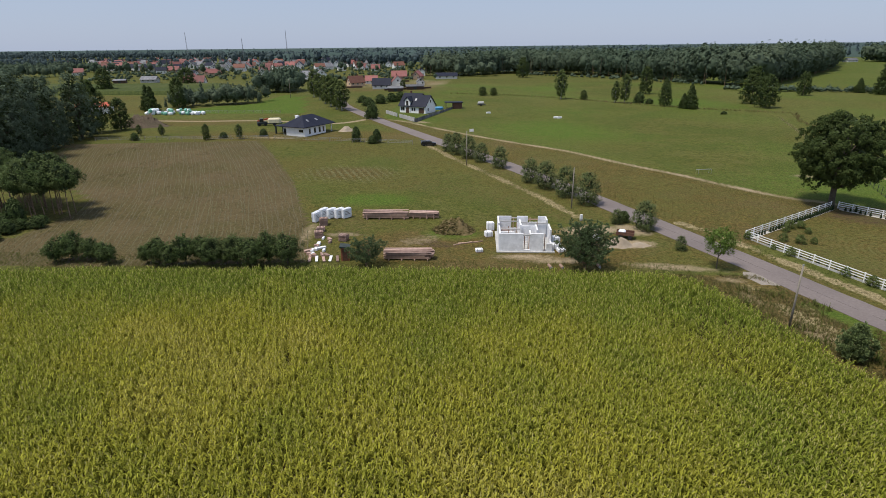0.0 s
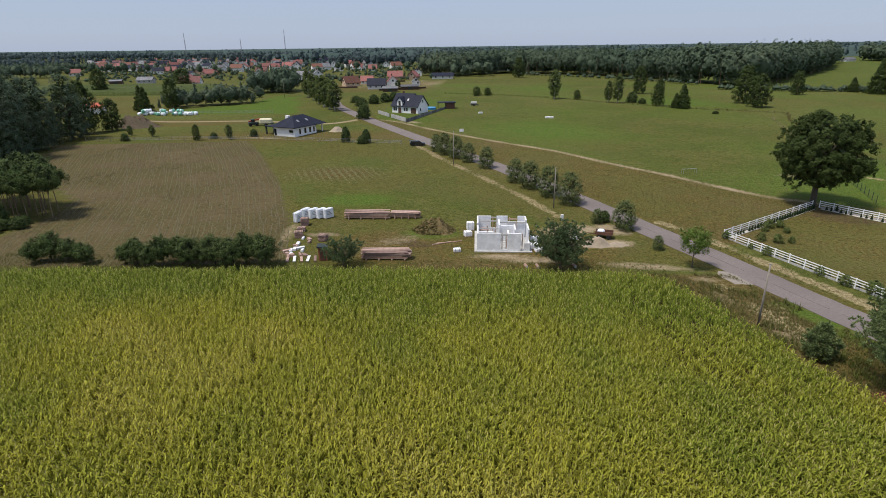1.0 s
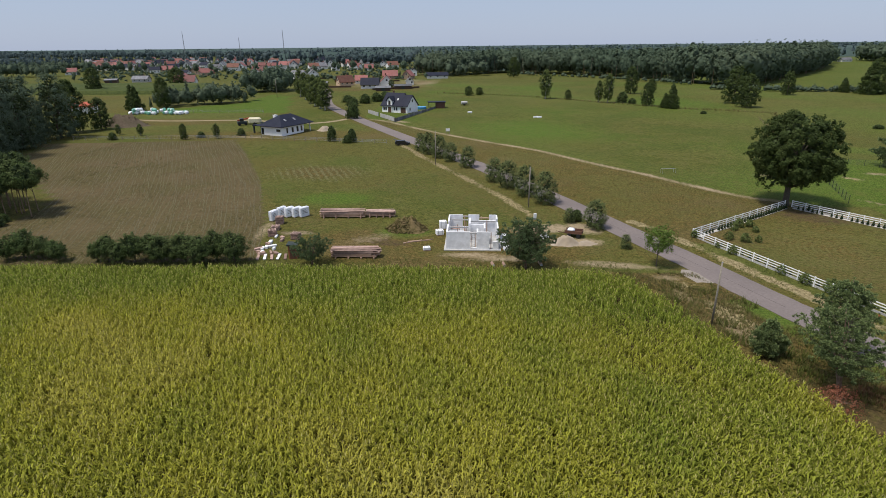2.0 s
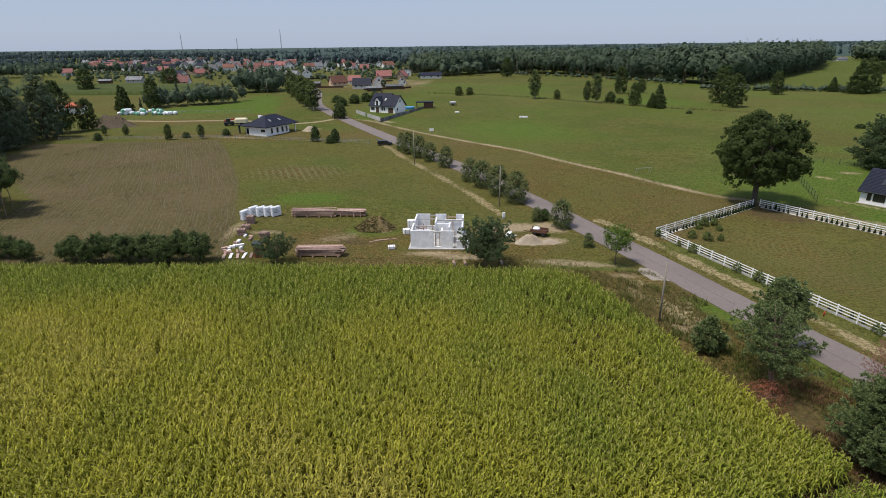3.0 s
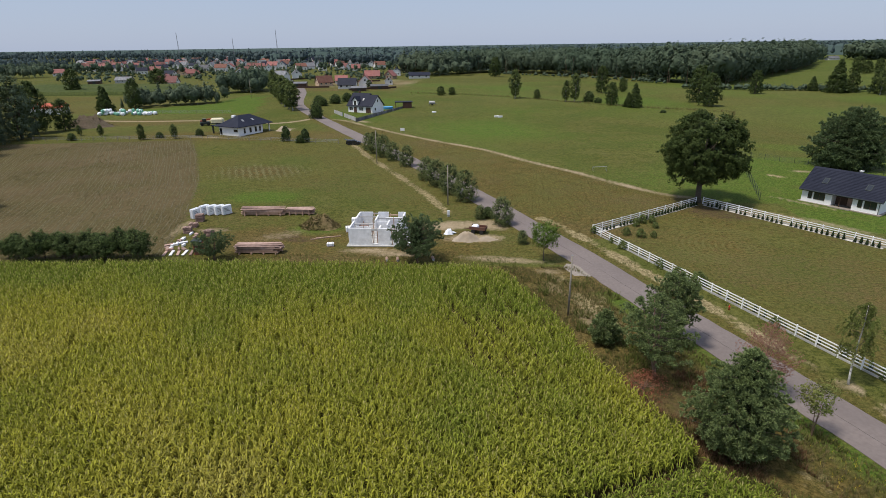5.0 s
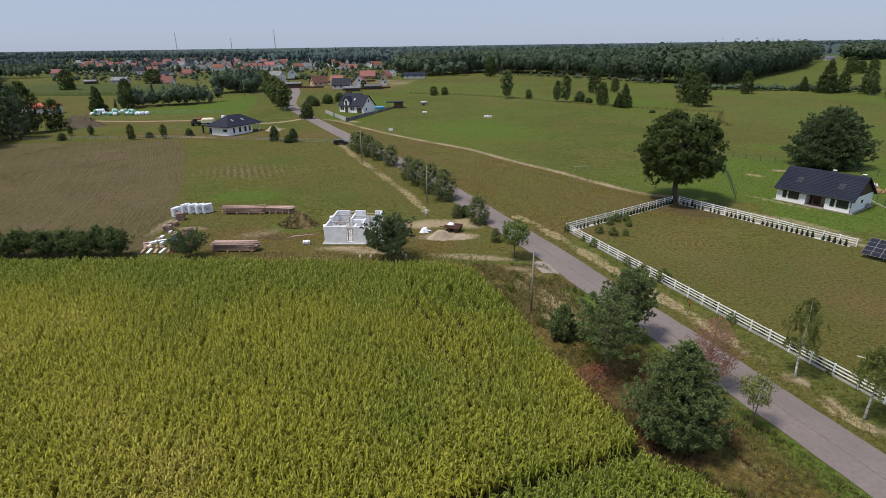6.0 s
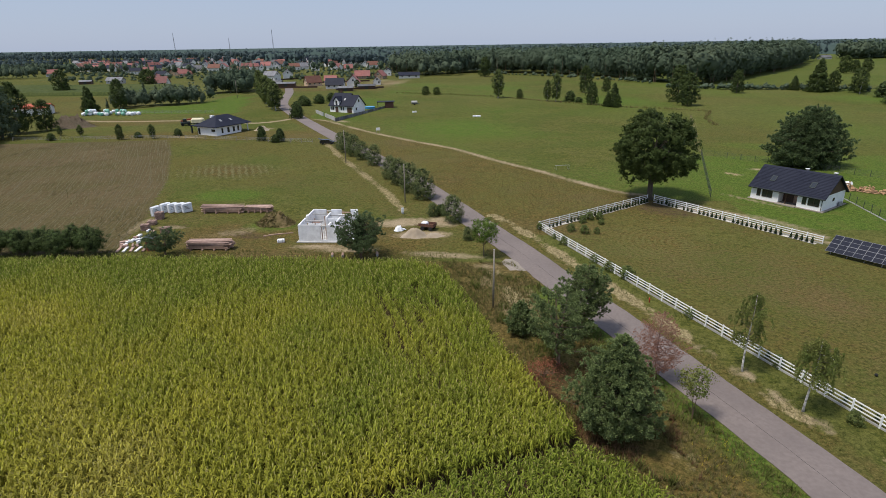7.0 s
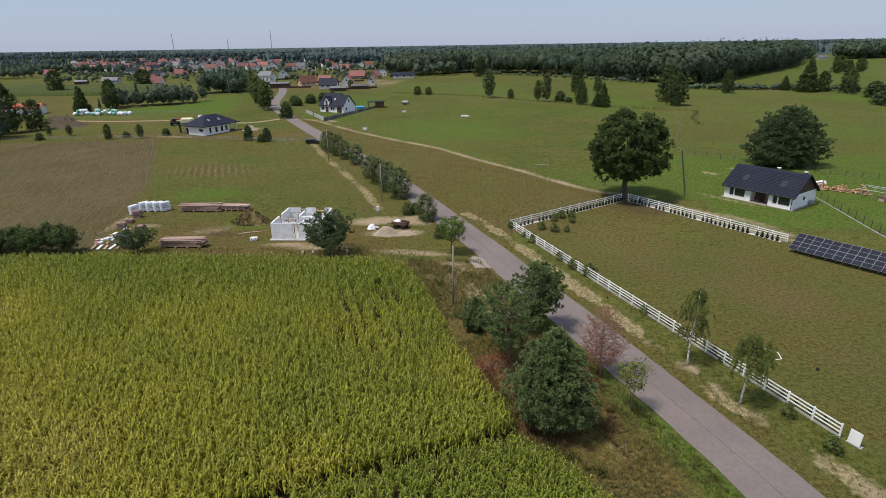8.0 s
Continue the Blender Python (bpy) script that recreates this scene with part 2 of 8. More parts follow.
class Geo:
    def __init__(self):
        self.v, self.f = [], []

    def add(self, verts, faces):
        k = len(self.v)
        self.v += [tuple(p) for p in verts]
        self.f += [tuple(i + k for i in q) for q in faces]
        return self

    def box(self, x0, y0, z0, x1, y1, z1, m=None):
        vs = [(x, y, z) for z in (z0, z1) for x, y in ((x0, y0), (x1, y0), (x1, y1), (x0, y1))]
        if m is not None:
            vs = [tuple(m @ Vector(p)) for p in vs]
        return self.add(vs, [(3, 2, 1, 0), (4, 5, 6, 7), (0, 1, 5, 4), (1, 2, 6, 5), (2, 3, 7, 6), (3, 0, 4, 7)])

    def chamfer(self, x0, y0, z0, x1, y1, z1, c, m=None):
        """A box whose upright edges and top rim are cut off by c."""
        ring = [(x0 + c, y0), (x1 - c, y0), (x1, y0 + c), (x1, y1 - c), (x1 - c, y1), (x0 + c, y1), (x0, y1 - c), (x0, y0 + c)]
        mx, my = (x0 + x1) / 2, (y0 + y1) / 2
        sx, sy = 1 - 2 * c / (x1 - x0), 1 - 2 * c / (y1 - y0)
        vs = [(x, y, z0) for x, y in ring] + [(x, y, z1 - c) for x, y in ring]
        vs += [(mx + (x - mx) * sx, my + (y - my) * sy, z1) for x, y in ring]
        if m is not None:
            vs = [tuple(m @ Vector(p)) for p in vs]
        fs = [tuple(range(7, -1, -1)), tuple(range(16, 24))]
        for b in (0, 8):
            fs += [(b + i, b + (i + 1) % 8, b + 8 + (i + 1) % 8, b + 8 + i) for i in range(8)]
        return self.add(vs, fs)

    def tube(self, path, radii, n=6):
        path = [Vector(p) for p in path]
        vs, fs = [], []
        for i, p in enumerate(path):
            d = (path[min(i + 1, len(path) - 1)] - path[max(i - 1, 0)]).normalized()
            a = d.cross(Vector((1, 0, 0.013)) if abs(d.x) < 0.9 else Vector((0, 1, 0))).normalized()
            b = d.cross(a)
            for k in range(n):
                w = 2 * math.pi * k / n
                vs.append(p + radii[i] * (a * math.cos(w) + b * math.sin(w)))
        for i in range(len(path) - 1):
            for k in range(n):
                fs.append((i * n + k, i * n + (k + 1) % n, (i + 1) * n + (k + 1) % n, (i + 1) * n + k))
        fs.append(tuple(range(n - 1, -1, -1)))
        fs.append(tuple((len(path) - 1) * n + k for k in range(n)))
        return self.add(vs, fs)

    def lathe(self, profile, n=12, cx=0.0, cy=0.0):
        vs, fs = [], []
        for r, z in profile:
            vs += [(cx + r * math.cos(2 * math.pi * k / n), cy + r * math.sin(2 * math.pi * k / n), z) for k in range(n)]
        for i in range(len(profile) - 1):
            fs += [(i * n + k, i * n + (k + 1) % n, (i + 1) * n + (k + 1) % n, (i + 1) * n + k) for k in range(n)]
        fs.append(tuple(range(n - 1, -1, -1)))
        fs.append(tuple((len(profile) - 1) * n + k for k in range(n)))
        return self.add(vs, fs)

    def prism(self, poly, axis_from, axis_to):
        """A closed outline swept from one vector to another."""
        n = len(poly)
        a, b = Vector(axis_from), Vector(axis_to)
        vs = [Vector(p) + a for p in poly] + [Vector(p) + b for p in poly]
        fs = [tuple(range(n - 1, -1, -1)), tuple(range(n, 2 * n))]
        fs += [(i, (i + 1) % n, n + (i + 1) % n, n + i) for i in range(n)]
        return self.add(vs, fs)

    def mesh(self, name, material, smooth=False):
        me = bpy.data.meshes.new(name)
        me.from_pydata(self.v, [], self.f)
        me.materials.append(material)
        bm = bmesh.new()
        bm.from_mesh(me)
        bmesh.ops.recalc_face_normals(bm, faces=bm.faces)
        bm.to_mesh(me)
        bm.free()
        if smooth:
            me.shade_smooth()
        return me


def thing(name, x, y, turn=0.0, z=None, label="", category="", group="", kind=""):
    """An Empty at a thing's base, which parents its parts."""
    ob = new(name)
    ob.empty_display_size = 0.3
    ob.matrix_basis = pose(x, y, gz(x, y) if z is None else z, 0, 0, turn)
    return tagged(ob, label, category, group, kind)


def part(name, geo, material, parent=None, label="", smooth=False, m=None):
    me = geo if isinstance(geo, bpy.types.Mesh) else geo.mesh(name, material, smooth)
    ob = new(name, me)
    if parent is not None:
        ob.parent = parent
    if m is not None:
        ob.matrix_basis = m
    return tagged(ob, label)


def bulk(name, verts, faces, materials, index=None):
    """A large mesh from numpy arrays; all faces have as many corners."""
    me = bpy.data.meshes.new(name)
    k = faces.shape[1]
    me.vertices.add(len(verts))
    me.vertices.foreach_set("co", np.ascontiguousarray(verts, dtype=np.float32).ravel())
    me.loops.add(faces.size)
    me.loops.foreach_set("vertex_index", np.ascontiguousarray(faces, dtype=np.int32).ravel())
    me.polygons.add(len(faces))
    me.polygons.foreach_set("loop_start", np.arange(0, faces.size, k, dtype=np.int32))
    for m in materials:
        me.materials.append(m)
    if index is not None:
        me.polygons.foreach_set("material_index", np.ascontiguousarray(index, dtype=np.int32))
    me.update(calc_edges=True)
    return me


def scatter(template, faces, xy, z, turn, size, lean=None):
    """Copies of one template's vertices at many places, as one pair of arrays."""
    n, k = len(xy), len(template)
    c, s = np.cos(turn)[:, None], np.sin(turn)[:, None]
    tx, ty, tz = (template[None, :, i] * size[:, None] for i in range(3))
    v = np.empty((n, k, 3))
    v[..., 0] = tx * c - ty * s + xy[:, 0:1]
    v[..., 1] = tx * s + ty * c + xy[:, 1:2]
    v[..., 2] = tz + np.asarray(z)[:, None]
    if lean is not None:
        v[..., 0] += tz * lean[:, 0:1]
        v[..., 1] += tz * lean[:, 1:2]
    f = faces[None] + (np.arange(n) * k)[:, None, None]
    return v.reshape(-1, 3), f.reshape(-1, faces.shape[1])


def join(pieces):
    vs, fs, k = [], [], 0
    for v, f in pieces:
        vs.append(v)
        fs.append(f + k)
        k += len(v)
    return np.concatenate(vs), np.concatenate(fs)


def along(x, y, pts):
    """Distance from each place to a line of points, and on which side (right of its way: plus)."""
    best = np.full(np.shape(x), 1e9)
    side = np.zeros(np.shape(x))
    for (ax, ay), (bx, by) in zip(pts, pts[1:]):
        dx, dy = bx - ax, by - ay
        ll = dx * dx + dy * dy
        u = np.clip(((x - ax) * dx + (y - ay) * dy) / ll, 0, 1)
        ex, ey = x - ax - u * dx, y - ay - u * dy
        d = np.hypot(ex, ey)
        sg = np.sign(ex * dy - ey * dx)
        near = d < best
        best = np.where(near, d, best)
        side = np.where(near, sg, side)
    return best, side


def inside(x, y, poly):
    r = np.zeros(np.shape(x), bool)
    for (ax, ay), (bx, by) in zip(poly, poly[1:] + poly[:1]):
        c = ((ay > y) != (by > y)) & (x < (bx - ax) * (y - ay) / (by - ay + 1e-12) + ax)
        r ^= c
    return r


def smooth(pts, n=4):
    """A line of points made rounder."""
    out = []
    p = [Vector((*pts[0], 0))] + [Vector((*q, 0)) for q in pts] + [Vector((*pts[-1], 0))]
    for a, b, c, d in zip(p, p[1:], p[2:], p[3:]):
        for i in range(n):
            t = i / n
            q = 0.5 * (2 * b + (c - a) * t + (2 * a - 5 * b + 4 * c - d) * t * t + (3 * b - a - 3 * c + d) * t ** 3)
            out.append((q.x, q.y))
    return out + [tuple(pts[-1])]
# ---------------------------------------------------------------- the lie of the land
ROAD = smooth([(-112, 420), (-92, 365), (-77, 312), (-66.4, 283.5), (-45.8, 244.5), (-23.2, 205), (5.9, 155.6), (21.1, 126.1), (27.9, 111.9), (33, 101.5), (36.2, 94.8),
               (40.2, 85.1), (45.8, 72.6), (50.7, 60.8), (53.3, 54.7), (55.8, 48), (59.4, 38), (67, 17), (88, -44), (150, -210)])
TRACK = smooth([(-41, 243), (-32.5, 236.6), (-13.6, 213.2), (5, 193.5), (20.4, 179.1), (32.4, 162.8), (42.5, 150.7), (50.6, 139.5), (57.8, 131), (64, 127.5), (74.6, 116.2), (83.4, 104.5)])
LANE = smooth([(-19.5, 187.0), (-15.4, 179), (-10.2, 167.4), (-1.2, 150.4), (8.4, 131.6), (11.6, 124.6), (14.4, 117.5)])
WEST_LANE = smooth([(-48, 247), (-60, 232), (-90, 240), (-121, 238), (-150, 243)])
BROWN = [(-133, 186.5), (-74.3, 194.3), (-58.3, 166.3), (-45.3, 141.4), (-33.1, 112.8), (-27, 93.8), (-58, 90.6), (-88, 90), (-82, 98), (-78.5, 105), (-77.5, 112), (-82, 124), (-104, 144), (-121, 158.5)]
CROP = [(-110, 83.2), (-66, 84.8), (-43, 86.2), (-20, 87.6), (1.3, 88.2), (19, 88.4), (23.4, 86.6), (26.2, 81.8), (29.1, 74.2), (31.4, 67.6), (33.4, 62.6), (35.6, 57.4), (37.4, 53.8), (36.6, 52.6),
        (31.4, 50.3), (26.3, 48), (21, 45.6), (-8, 32.5), (-40, 18), (-110, -14)]
CROP2 = [(37.6, 52.0), (40.4, 49.7), (43.2, 46.2), (47, 38), (52, 24), (60, 0), (10, -24), (-40, 16), (-8, 31.5), (21.4, 44.8), (26.7, 47.3), (31.7, 49.6)]
RING = (60.5, 100.8)
FENCE_A, FENCE_B, FENCE_C, FENCE_D = (39.2, 107.3), (62.3, 125.1), (81.6, 101.2), (63.0, 54.8)
# the village houses, by the colour of their roofs
RED = [(-441.8, 614.4), (-545.8, 653.6), (-613, 901.9), (-547, 842), (-503, 792), (-460, 748), (-559, 999), (-364, 669), (-434, 864), (-297.4, 607.7), (-273.4, 581.8), (-233.8, 463.7), (-594, 1231),
       (-721, 1319), (-485, 925), (-430, 939), (-389, 878), (-222, 575.4), (-299.6, 793.8), (-310.8, 861.6), (-232.9, 611), (-313, 1186), (-240, 1308)]
GREY = [(-293, 573), (-364, 641.9), (-454, 783), (-323.8, 708), (-293.5, 687.8), (-325, 798), (-340, 868), (-312, 939), (-263, 828), (-327, 1070), (-231.8, 678), (-151, 493.5), (-148.7, 527), (-201.9, 704),
        (-169.8, 683), (-207, 913), (-134.9, 801), (-109, 720), (-678, 915), (-851, 1104), (-632, 796), (-1000, 1700), (-930, 1650), (-860, 1600), (-800, 1560), (-740, 1500), (-680, 1470), (-620, 1430)]
PADDOCK = [FENCE_A, FENCE_B, FENCE_C, (100, 78), (96, 40), FENCE_D]


def spread(a, b, step, growth, far):
    """Coordinates: even from a to b, then ever wider apart out to far."""
    c = list(np.arange(a, b, step))
    up, dn, s = c[-1], c[0], step
    lo, hi = [], []
    while up < far:
        s *= growth
        up += s
        dn -= s
        hi.append(up)
        lo.append(dn)
    return np.array(lo[::-1] + c + hi)


gx = spread(-60, 90, 1.0, 1.1, 6500)
gy0 = spread(34, 235, 0.8, 1.09, 7000)
gy = np.unique(np.concatenate([gy0, [95.0, 345.0]]))
GX, GY = np.meshgrid(gx, gy)
gv = np.stack([GX, GY, gza(GY)], -1).reshape(-1, 3)
nx, ny = len(gx), len(gy)
ii = (np.arange(ny - 1)[:, None] * nx + np.arange(nx - 1)[None]).ravel()
gf = np.stack([ii, ii + 1, ii + nx + 1, ii + nx], -1)
gx_, gy_ = gv[:, 0], gv[:, 1]


def soft(d, full, none):
    return np.clip((none - d) / (none - full), 0, 1)


def lumps(x, y, s, seed=0.0):
    """Smooth uneven values from -1 to 1."""
    return (np.sin(x / s + seed) * np.cos(y / (s * 1.3) - seed * 2) + np.sin((x + 0.6 * y) / (s * 0.61) + seed * 3) * np.cos((y - 0.4 * x) / (s * 0.83) + seed)) / 2


d_road, s_road = along(gx_, gy_, ROAD)
d_track, s_track = along(gx_, gy_, TRACK)
d_lane, _ = along(gx_, gy_, LANE)
d_west, _ = along(gx_, gy_, WEST_LANE)
in_pad = inside(gx_, gy_, PADDOCK)
in_brown = inside(gx_, gy_, BROWN)
in_crop = inside(gx_, gy_, CROP) | inside(gx_, gy_, CROP2)


def blob(cx, cy, rx, ry, turn=0.0):
    c, s = math.cos(radians(turn)), math.sin(radians(turn))
    u, v = (gx_ - cx) * c + (gy_ - cy) * s, -(gx_ - cx) * s + (gy_ - cy) * c
    return np.hypot(u / rx, v / ry)


# worn sandy spots on the road's east verge
EAST_STRIP = [(31.5, 114.5), (36.2, 106.6), (40.6, 97.2), (43.6, 90.6), (47.3, 81.8), (50.8, 72.9), (54.0, 65.5), (56.5, 58.6), (60.1, 53), (62.0, 49.5)]
SANDY = [(x, y, rx, ry, 22, w) for x, y, rx, ry, w in ((52.4, 68.6, 0.8, 2.2, 0.6), (54.6, 64.4, 1.1, 1.9, 0.75), (56.2, 60.6, 0.9, 2.2, 0.6), (57.6, 57.2, 1.0, 2.0, 0.6), (60.2, 51.6, 0.9, 1.8, 0.6), (62.2, 48.6, 1.6, 2.6, 0.8), (64.5, 46.2, 2.0, 2.4, 0.85))]
a_sand = soft(d_track, 0.4, 1.5) * (0.68 + 0.3 * lumps(gx_, gy_, 3))
d_strip, _ = along(gx_, gy_, EAST_STRIP)
bed_line, _ = along(gx_, gy_, [(64.0, 124.6), (82.6, 101.8)])
a_sand = np.maximum(a_sand, 0.62 * soft(bed_line, 0.5, 1.3))
a_sand = np.maximum(a_sand, 0.8 * soft(d_west, 0.8, 2.2))
west_side = (s_road > 0) & (gy_ < 96) & ~in_crop
a_straw = soft(d_strip, 0.55, 1.7) * np.clip(0.46 + 0.30 * soft(-gy_, -78.0, -66.0) + 0.5 * lumps(gx_, gy_, 2.1, 1.0), 0, 1)
a_straw = np.maximum(a_straw, soft(d_lane, 0.5, 1.9) * (0.62 + 0.2 * lumps(gx_, gy_, 3.0, 2.0)))
a_straw = np.maximum(a_straw, np.where((s_road > 0) & (gy_ < 96) & ~in_crop, 0.80 * soft(blob(34.6, 78.5, 2.6, 11, 20), 0.3, 1.0) * (0.8 + 0.4 * lumps(gx_, gy_, 2.4, 6.0)), 0))
for cx, cy, rx, ry, w in ((42.5, 47.5, 3.0, 3.6, 0.6), (45.2, 52.5, 2.4, 3.0, 0.5), (38.5, 58.5, 1.6, 3.0, 0.5), (31.5, 88, 3.0, 3.0, 0.55), (36, 82, 2.2, 3.5, 0.5)):
    a_straw = np.maximum(a_straw, np.where(west_side, w * soft(blob(cx, cy, rx, ry, 20), 0.2, 1.0), 0))
for cx, cy, rx, ry, tn, w in ((20, 103.6, 6.5, 2.6, 5, 1.0), (16, 110, 7.5, 3.2, 12, 0.95), (22.5, 110.5, 4.5, 2.8, -50, 0.95), (9, 96.3, 7, 1.8, 5, 0.7),
                              (4, 97.5, 6.5, 1.6, 2, 0.7), (24, 94.6, 9, 1.8, -8, 0.7), (30.5, 90.5, 3, 2, 0, 0.5), (-25, 106, 4, 1.6, 0, 0.6), (-12, 104, 6, 3, 30, 0.4),
                              (-31, 107, 1.6, 8, 5, 0.6), (-50, 218, 4, 3, 0, 0.6), (-72, 200, 12, 2.5, -10, 0.5), (-28, 237, 9, 3, -40, 0.7),
                              *SANDY, (33.5, 76, 2.2, 5.5, 18, 0.45), (30.5, 85, 2, 4, 10, 0.4), (82, 125, 10, 1.0, -51, 0.6), (80, 112, 9, 1.8, -51, 0.55), (70, 150, 4, 2.5, 0, 0.5), (95, 152, 4, 2, -10, 0.6)):
    a_sand = np.maximum(a_sand, w * soft(blob(cx, cy, rx, ry, tn), 0.35, 1.0))
# rough, drying grass: the road's verges, the strip between road and track, old seams in the pasture
a_ring = np.hypot(gx_ - RING[0], gy_ - RING[1])
strip = (s_road < 0) & (s_track > 0) & (gy_ > 104) & (gy_ < 246) & (gx_ < 64) & (gx_ > -50)
a_dry = np.where(strip, 0.64 + 0.2 * lumps(gx_, gy_, 7.0, 9.0), 0.0)
a_dry = np.maximum(a_dry, np.where(d_road < 4.8, 0.55, 0.0) * (gy_ < 300))
west_verge = (s_road > 0) & (gy_ < 92) & ~in_crop & (d_road < 24)
a_dry = np.maximum(a_dry, np.where(west_verge, 0.85, 0))
a_dry = np.maximum(a_dry, np.where((d_lane < 4.5), 0.45, 0))
a_dry = np.maximum(a_dry, 0.9 * soft(blob(-34, 150, 15, 10, -10), 0.3, 1.0))
a_dry = np.maximum(a_dry, (0.80 + 0.2 * lumps(gx_, gy_, 4.0, 2.0)) * soft(blob(0, 101, 34, 13, 0), 0.6, 1.0))
a_dry = np.maximum(a_dry, (0.36 + 0.25 * lumps(gx_, gy_, 9.0, 5.0)) * ((s_road > 0) & (gy_ > 95) & (gy_ < 215) & ~in_brown))
a_dry = np.maximum(a_dry, (0.06 + 0.3 * lumps(gx_, gy_, 16.0, 3.0)) * ((s_track < 0) & (gx_ > -40) & (gy_ > 120) & (gy_ < 420)))
a_dry = np.maximum(a_dry, 0.7 * soft(blob(-60, 203, 62, 14, 2), 0.6, 1.0))
a_dry = np.maximum(a_dry, 0.7 * soft(blob(-120, 235, 40, 14, 0), 0.5, 1.0))
a_dry = np.maximum(a_dry, np.where((gx_ > 66) & (gy_ > 128), 0.34 * soft(blob(130, 200, 75, 50, 40), 0.5, 1.0), 0))
a_dry = np.maximum(a_dry, np.where(in_pad, 0.50 + 0.26 * lumps(gx_, gy_, 5), 0))
a_dry = np.maximum(a_dry, np.where((gy_ > 430) & (gx_ < 60), 0.25, 0))
a_bare = np.where(in_crop, 1.0, 0.0)
a_bare = np.maximum(a_bare, (0.46 + 0.2 * lumps(gx_, gy_, 3.0, 8.0)) * np.maximum(soft(blob(-9, 102.4, 12, 2.8, -14), 0.3, 1.0), soft(blob(-25, 106, 6, 4, 0), 0.3, 1.0)))
a_bare = np.maximum(a_bare, np.where(in_pad, 0.16 + 0.10 * lumps(gx_, gy_, 3.4, 2.0), 0))
gap, _ = along(gx_, gy_, [(39.5, 53.4), (37.4, 52.2), (31.8, 49.4), (21.3, 44.6), (-8, 31.5)])
a_bare = np.maximum(a_bare, 0.8 * soft(gap, 0.5, 1.2))
a_bare = np.maximum(a_bare, 0.58 * soft(blob(64, 118.5, 10, 6, -20), 0.4, 1.0))
a_bare = np.maximum(a_bare, np.where(west_verge, 0.45 * soft(blob(39, 60, 5, 14, 18), 0.3, 1.0), 0))
a_lush = np.where((gx_ > 76) & (gy_ > 108) & (gy_ < 168) & (s_track < 0), 0.7, 0.0) * (~in_pad)
a_lush = np.maximum(a_lush, np.where((s_road > 0) & (gy_ < 90), 0.72 * soft(np.abs(d_road - 3.6), 0.8, 1.9), 0))
a_dry = np.where((s_road > 0) & (gy_ < 84), a_dry * (1 - soft(np.abs(d_road - 3.7), 1.0, 2.3)), a_dry)
a_lush = np.maximum(a_lush, 0.62 * soft(blob(-7, 107.8, 5.6, 3.8, 0), 0.6, 1.0))
a_dry = np.where(blob(-7, 107.8, 5.6, 3.8, 0) < 0.95, 0.2, a_dry)
a_lush = np.maximum(a_lush, 0.8 * soft(blob(-24, 127, 13, 8, 0), 0.3, 1.0))
a_dry = np.where(blob(-24, 127, 13, 8, 0) < 1, a_dry * 0.45, a_dry)
a_lush = np.maximum(a_lush, np.where((s_track < 0) & (gx_ > -45) & (gy_ > 125) & (gy_ < 460) & ~in_pad, 0.39 + 0.34 * lumps(gx_, gy_, 21.0, 7.0), 0))
a_lush = np.maximum(a_lush, 0.7 * soft(blob(108, 180, 24, 11, -30), 0.3, 1.0))
a_lush = np.maximum(a_lush, np.where((gx_ > 130) & (gy_ > 380), 0.46, 0))
a_lush = np.where(inside(gx_, gy_, [(-150, 262), (-112, 262), (-80, 262), (-92, 300), (-104, 336), (-120, 352), (-118, 300), (-136, 288)]), 0.85, a_lush)
a_dry = np.where(inside(gx_, gy_, [(-260, 262), (-150, 262), (-150, 282), (-140, 290), (-150, 345), (-290, 345)]), 0.42 + 0.2 * lumps(gx_, gy_, 14, 1.0), a_dry)
a_dry = np.where((gx_ > -112) & (gx_ < -36) & (gy_ > 372) & (gy_ < 470), 0.6 + 0.3 * lumps(gx_, gy_, 9, 2.0), a_dry)
a_sand = np.maximum(a_sand, np.where((gx_ > -104) & (gx_ < -30) & (gy_ > 395) & (gy_ < 490), 0.34 + 0.25 * lumps(gx_, gy_, 7, 4.0), 0))
a_straw = np.maximum(a_straw, 0.6 * soft(blob(87, 147.5, 4.5, 2.4, -40), 0.3, 1.0))
ground_me = bulk("ground", gv, gf, [])
for nm, arr in (("sand", a_sand), ("dry", a_dry), ("bare", a_bare), ("lush", a_lush), ("stubble", in_brown * 1.0), ("straw", a_straw), ("mown", in_pad * soft(a_ring, 8.0, 12.0) * soft(gx_ - 0.4 * gy_, 20.0, 27.0) * 0.9)):
    at = ground_me.attributes.new(nm, "FLOAT", "POINT")
    at.data.foreach_set("value", np.clip(arr, 0, 1).astype(np.float32))
for nm, arr in (("ring_line", a_ring),):
    at = ground_me.attributes.new(nm, "FLOAT", "POINT")
    at.data.foreach_set("value", arr.astype(np.float32))


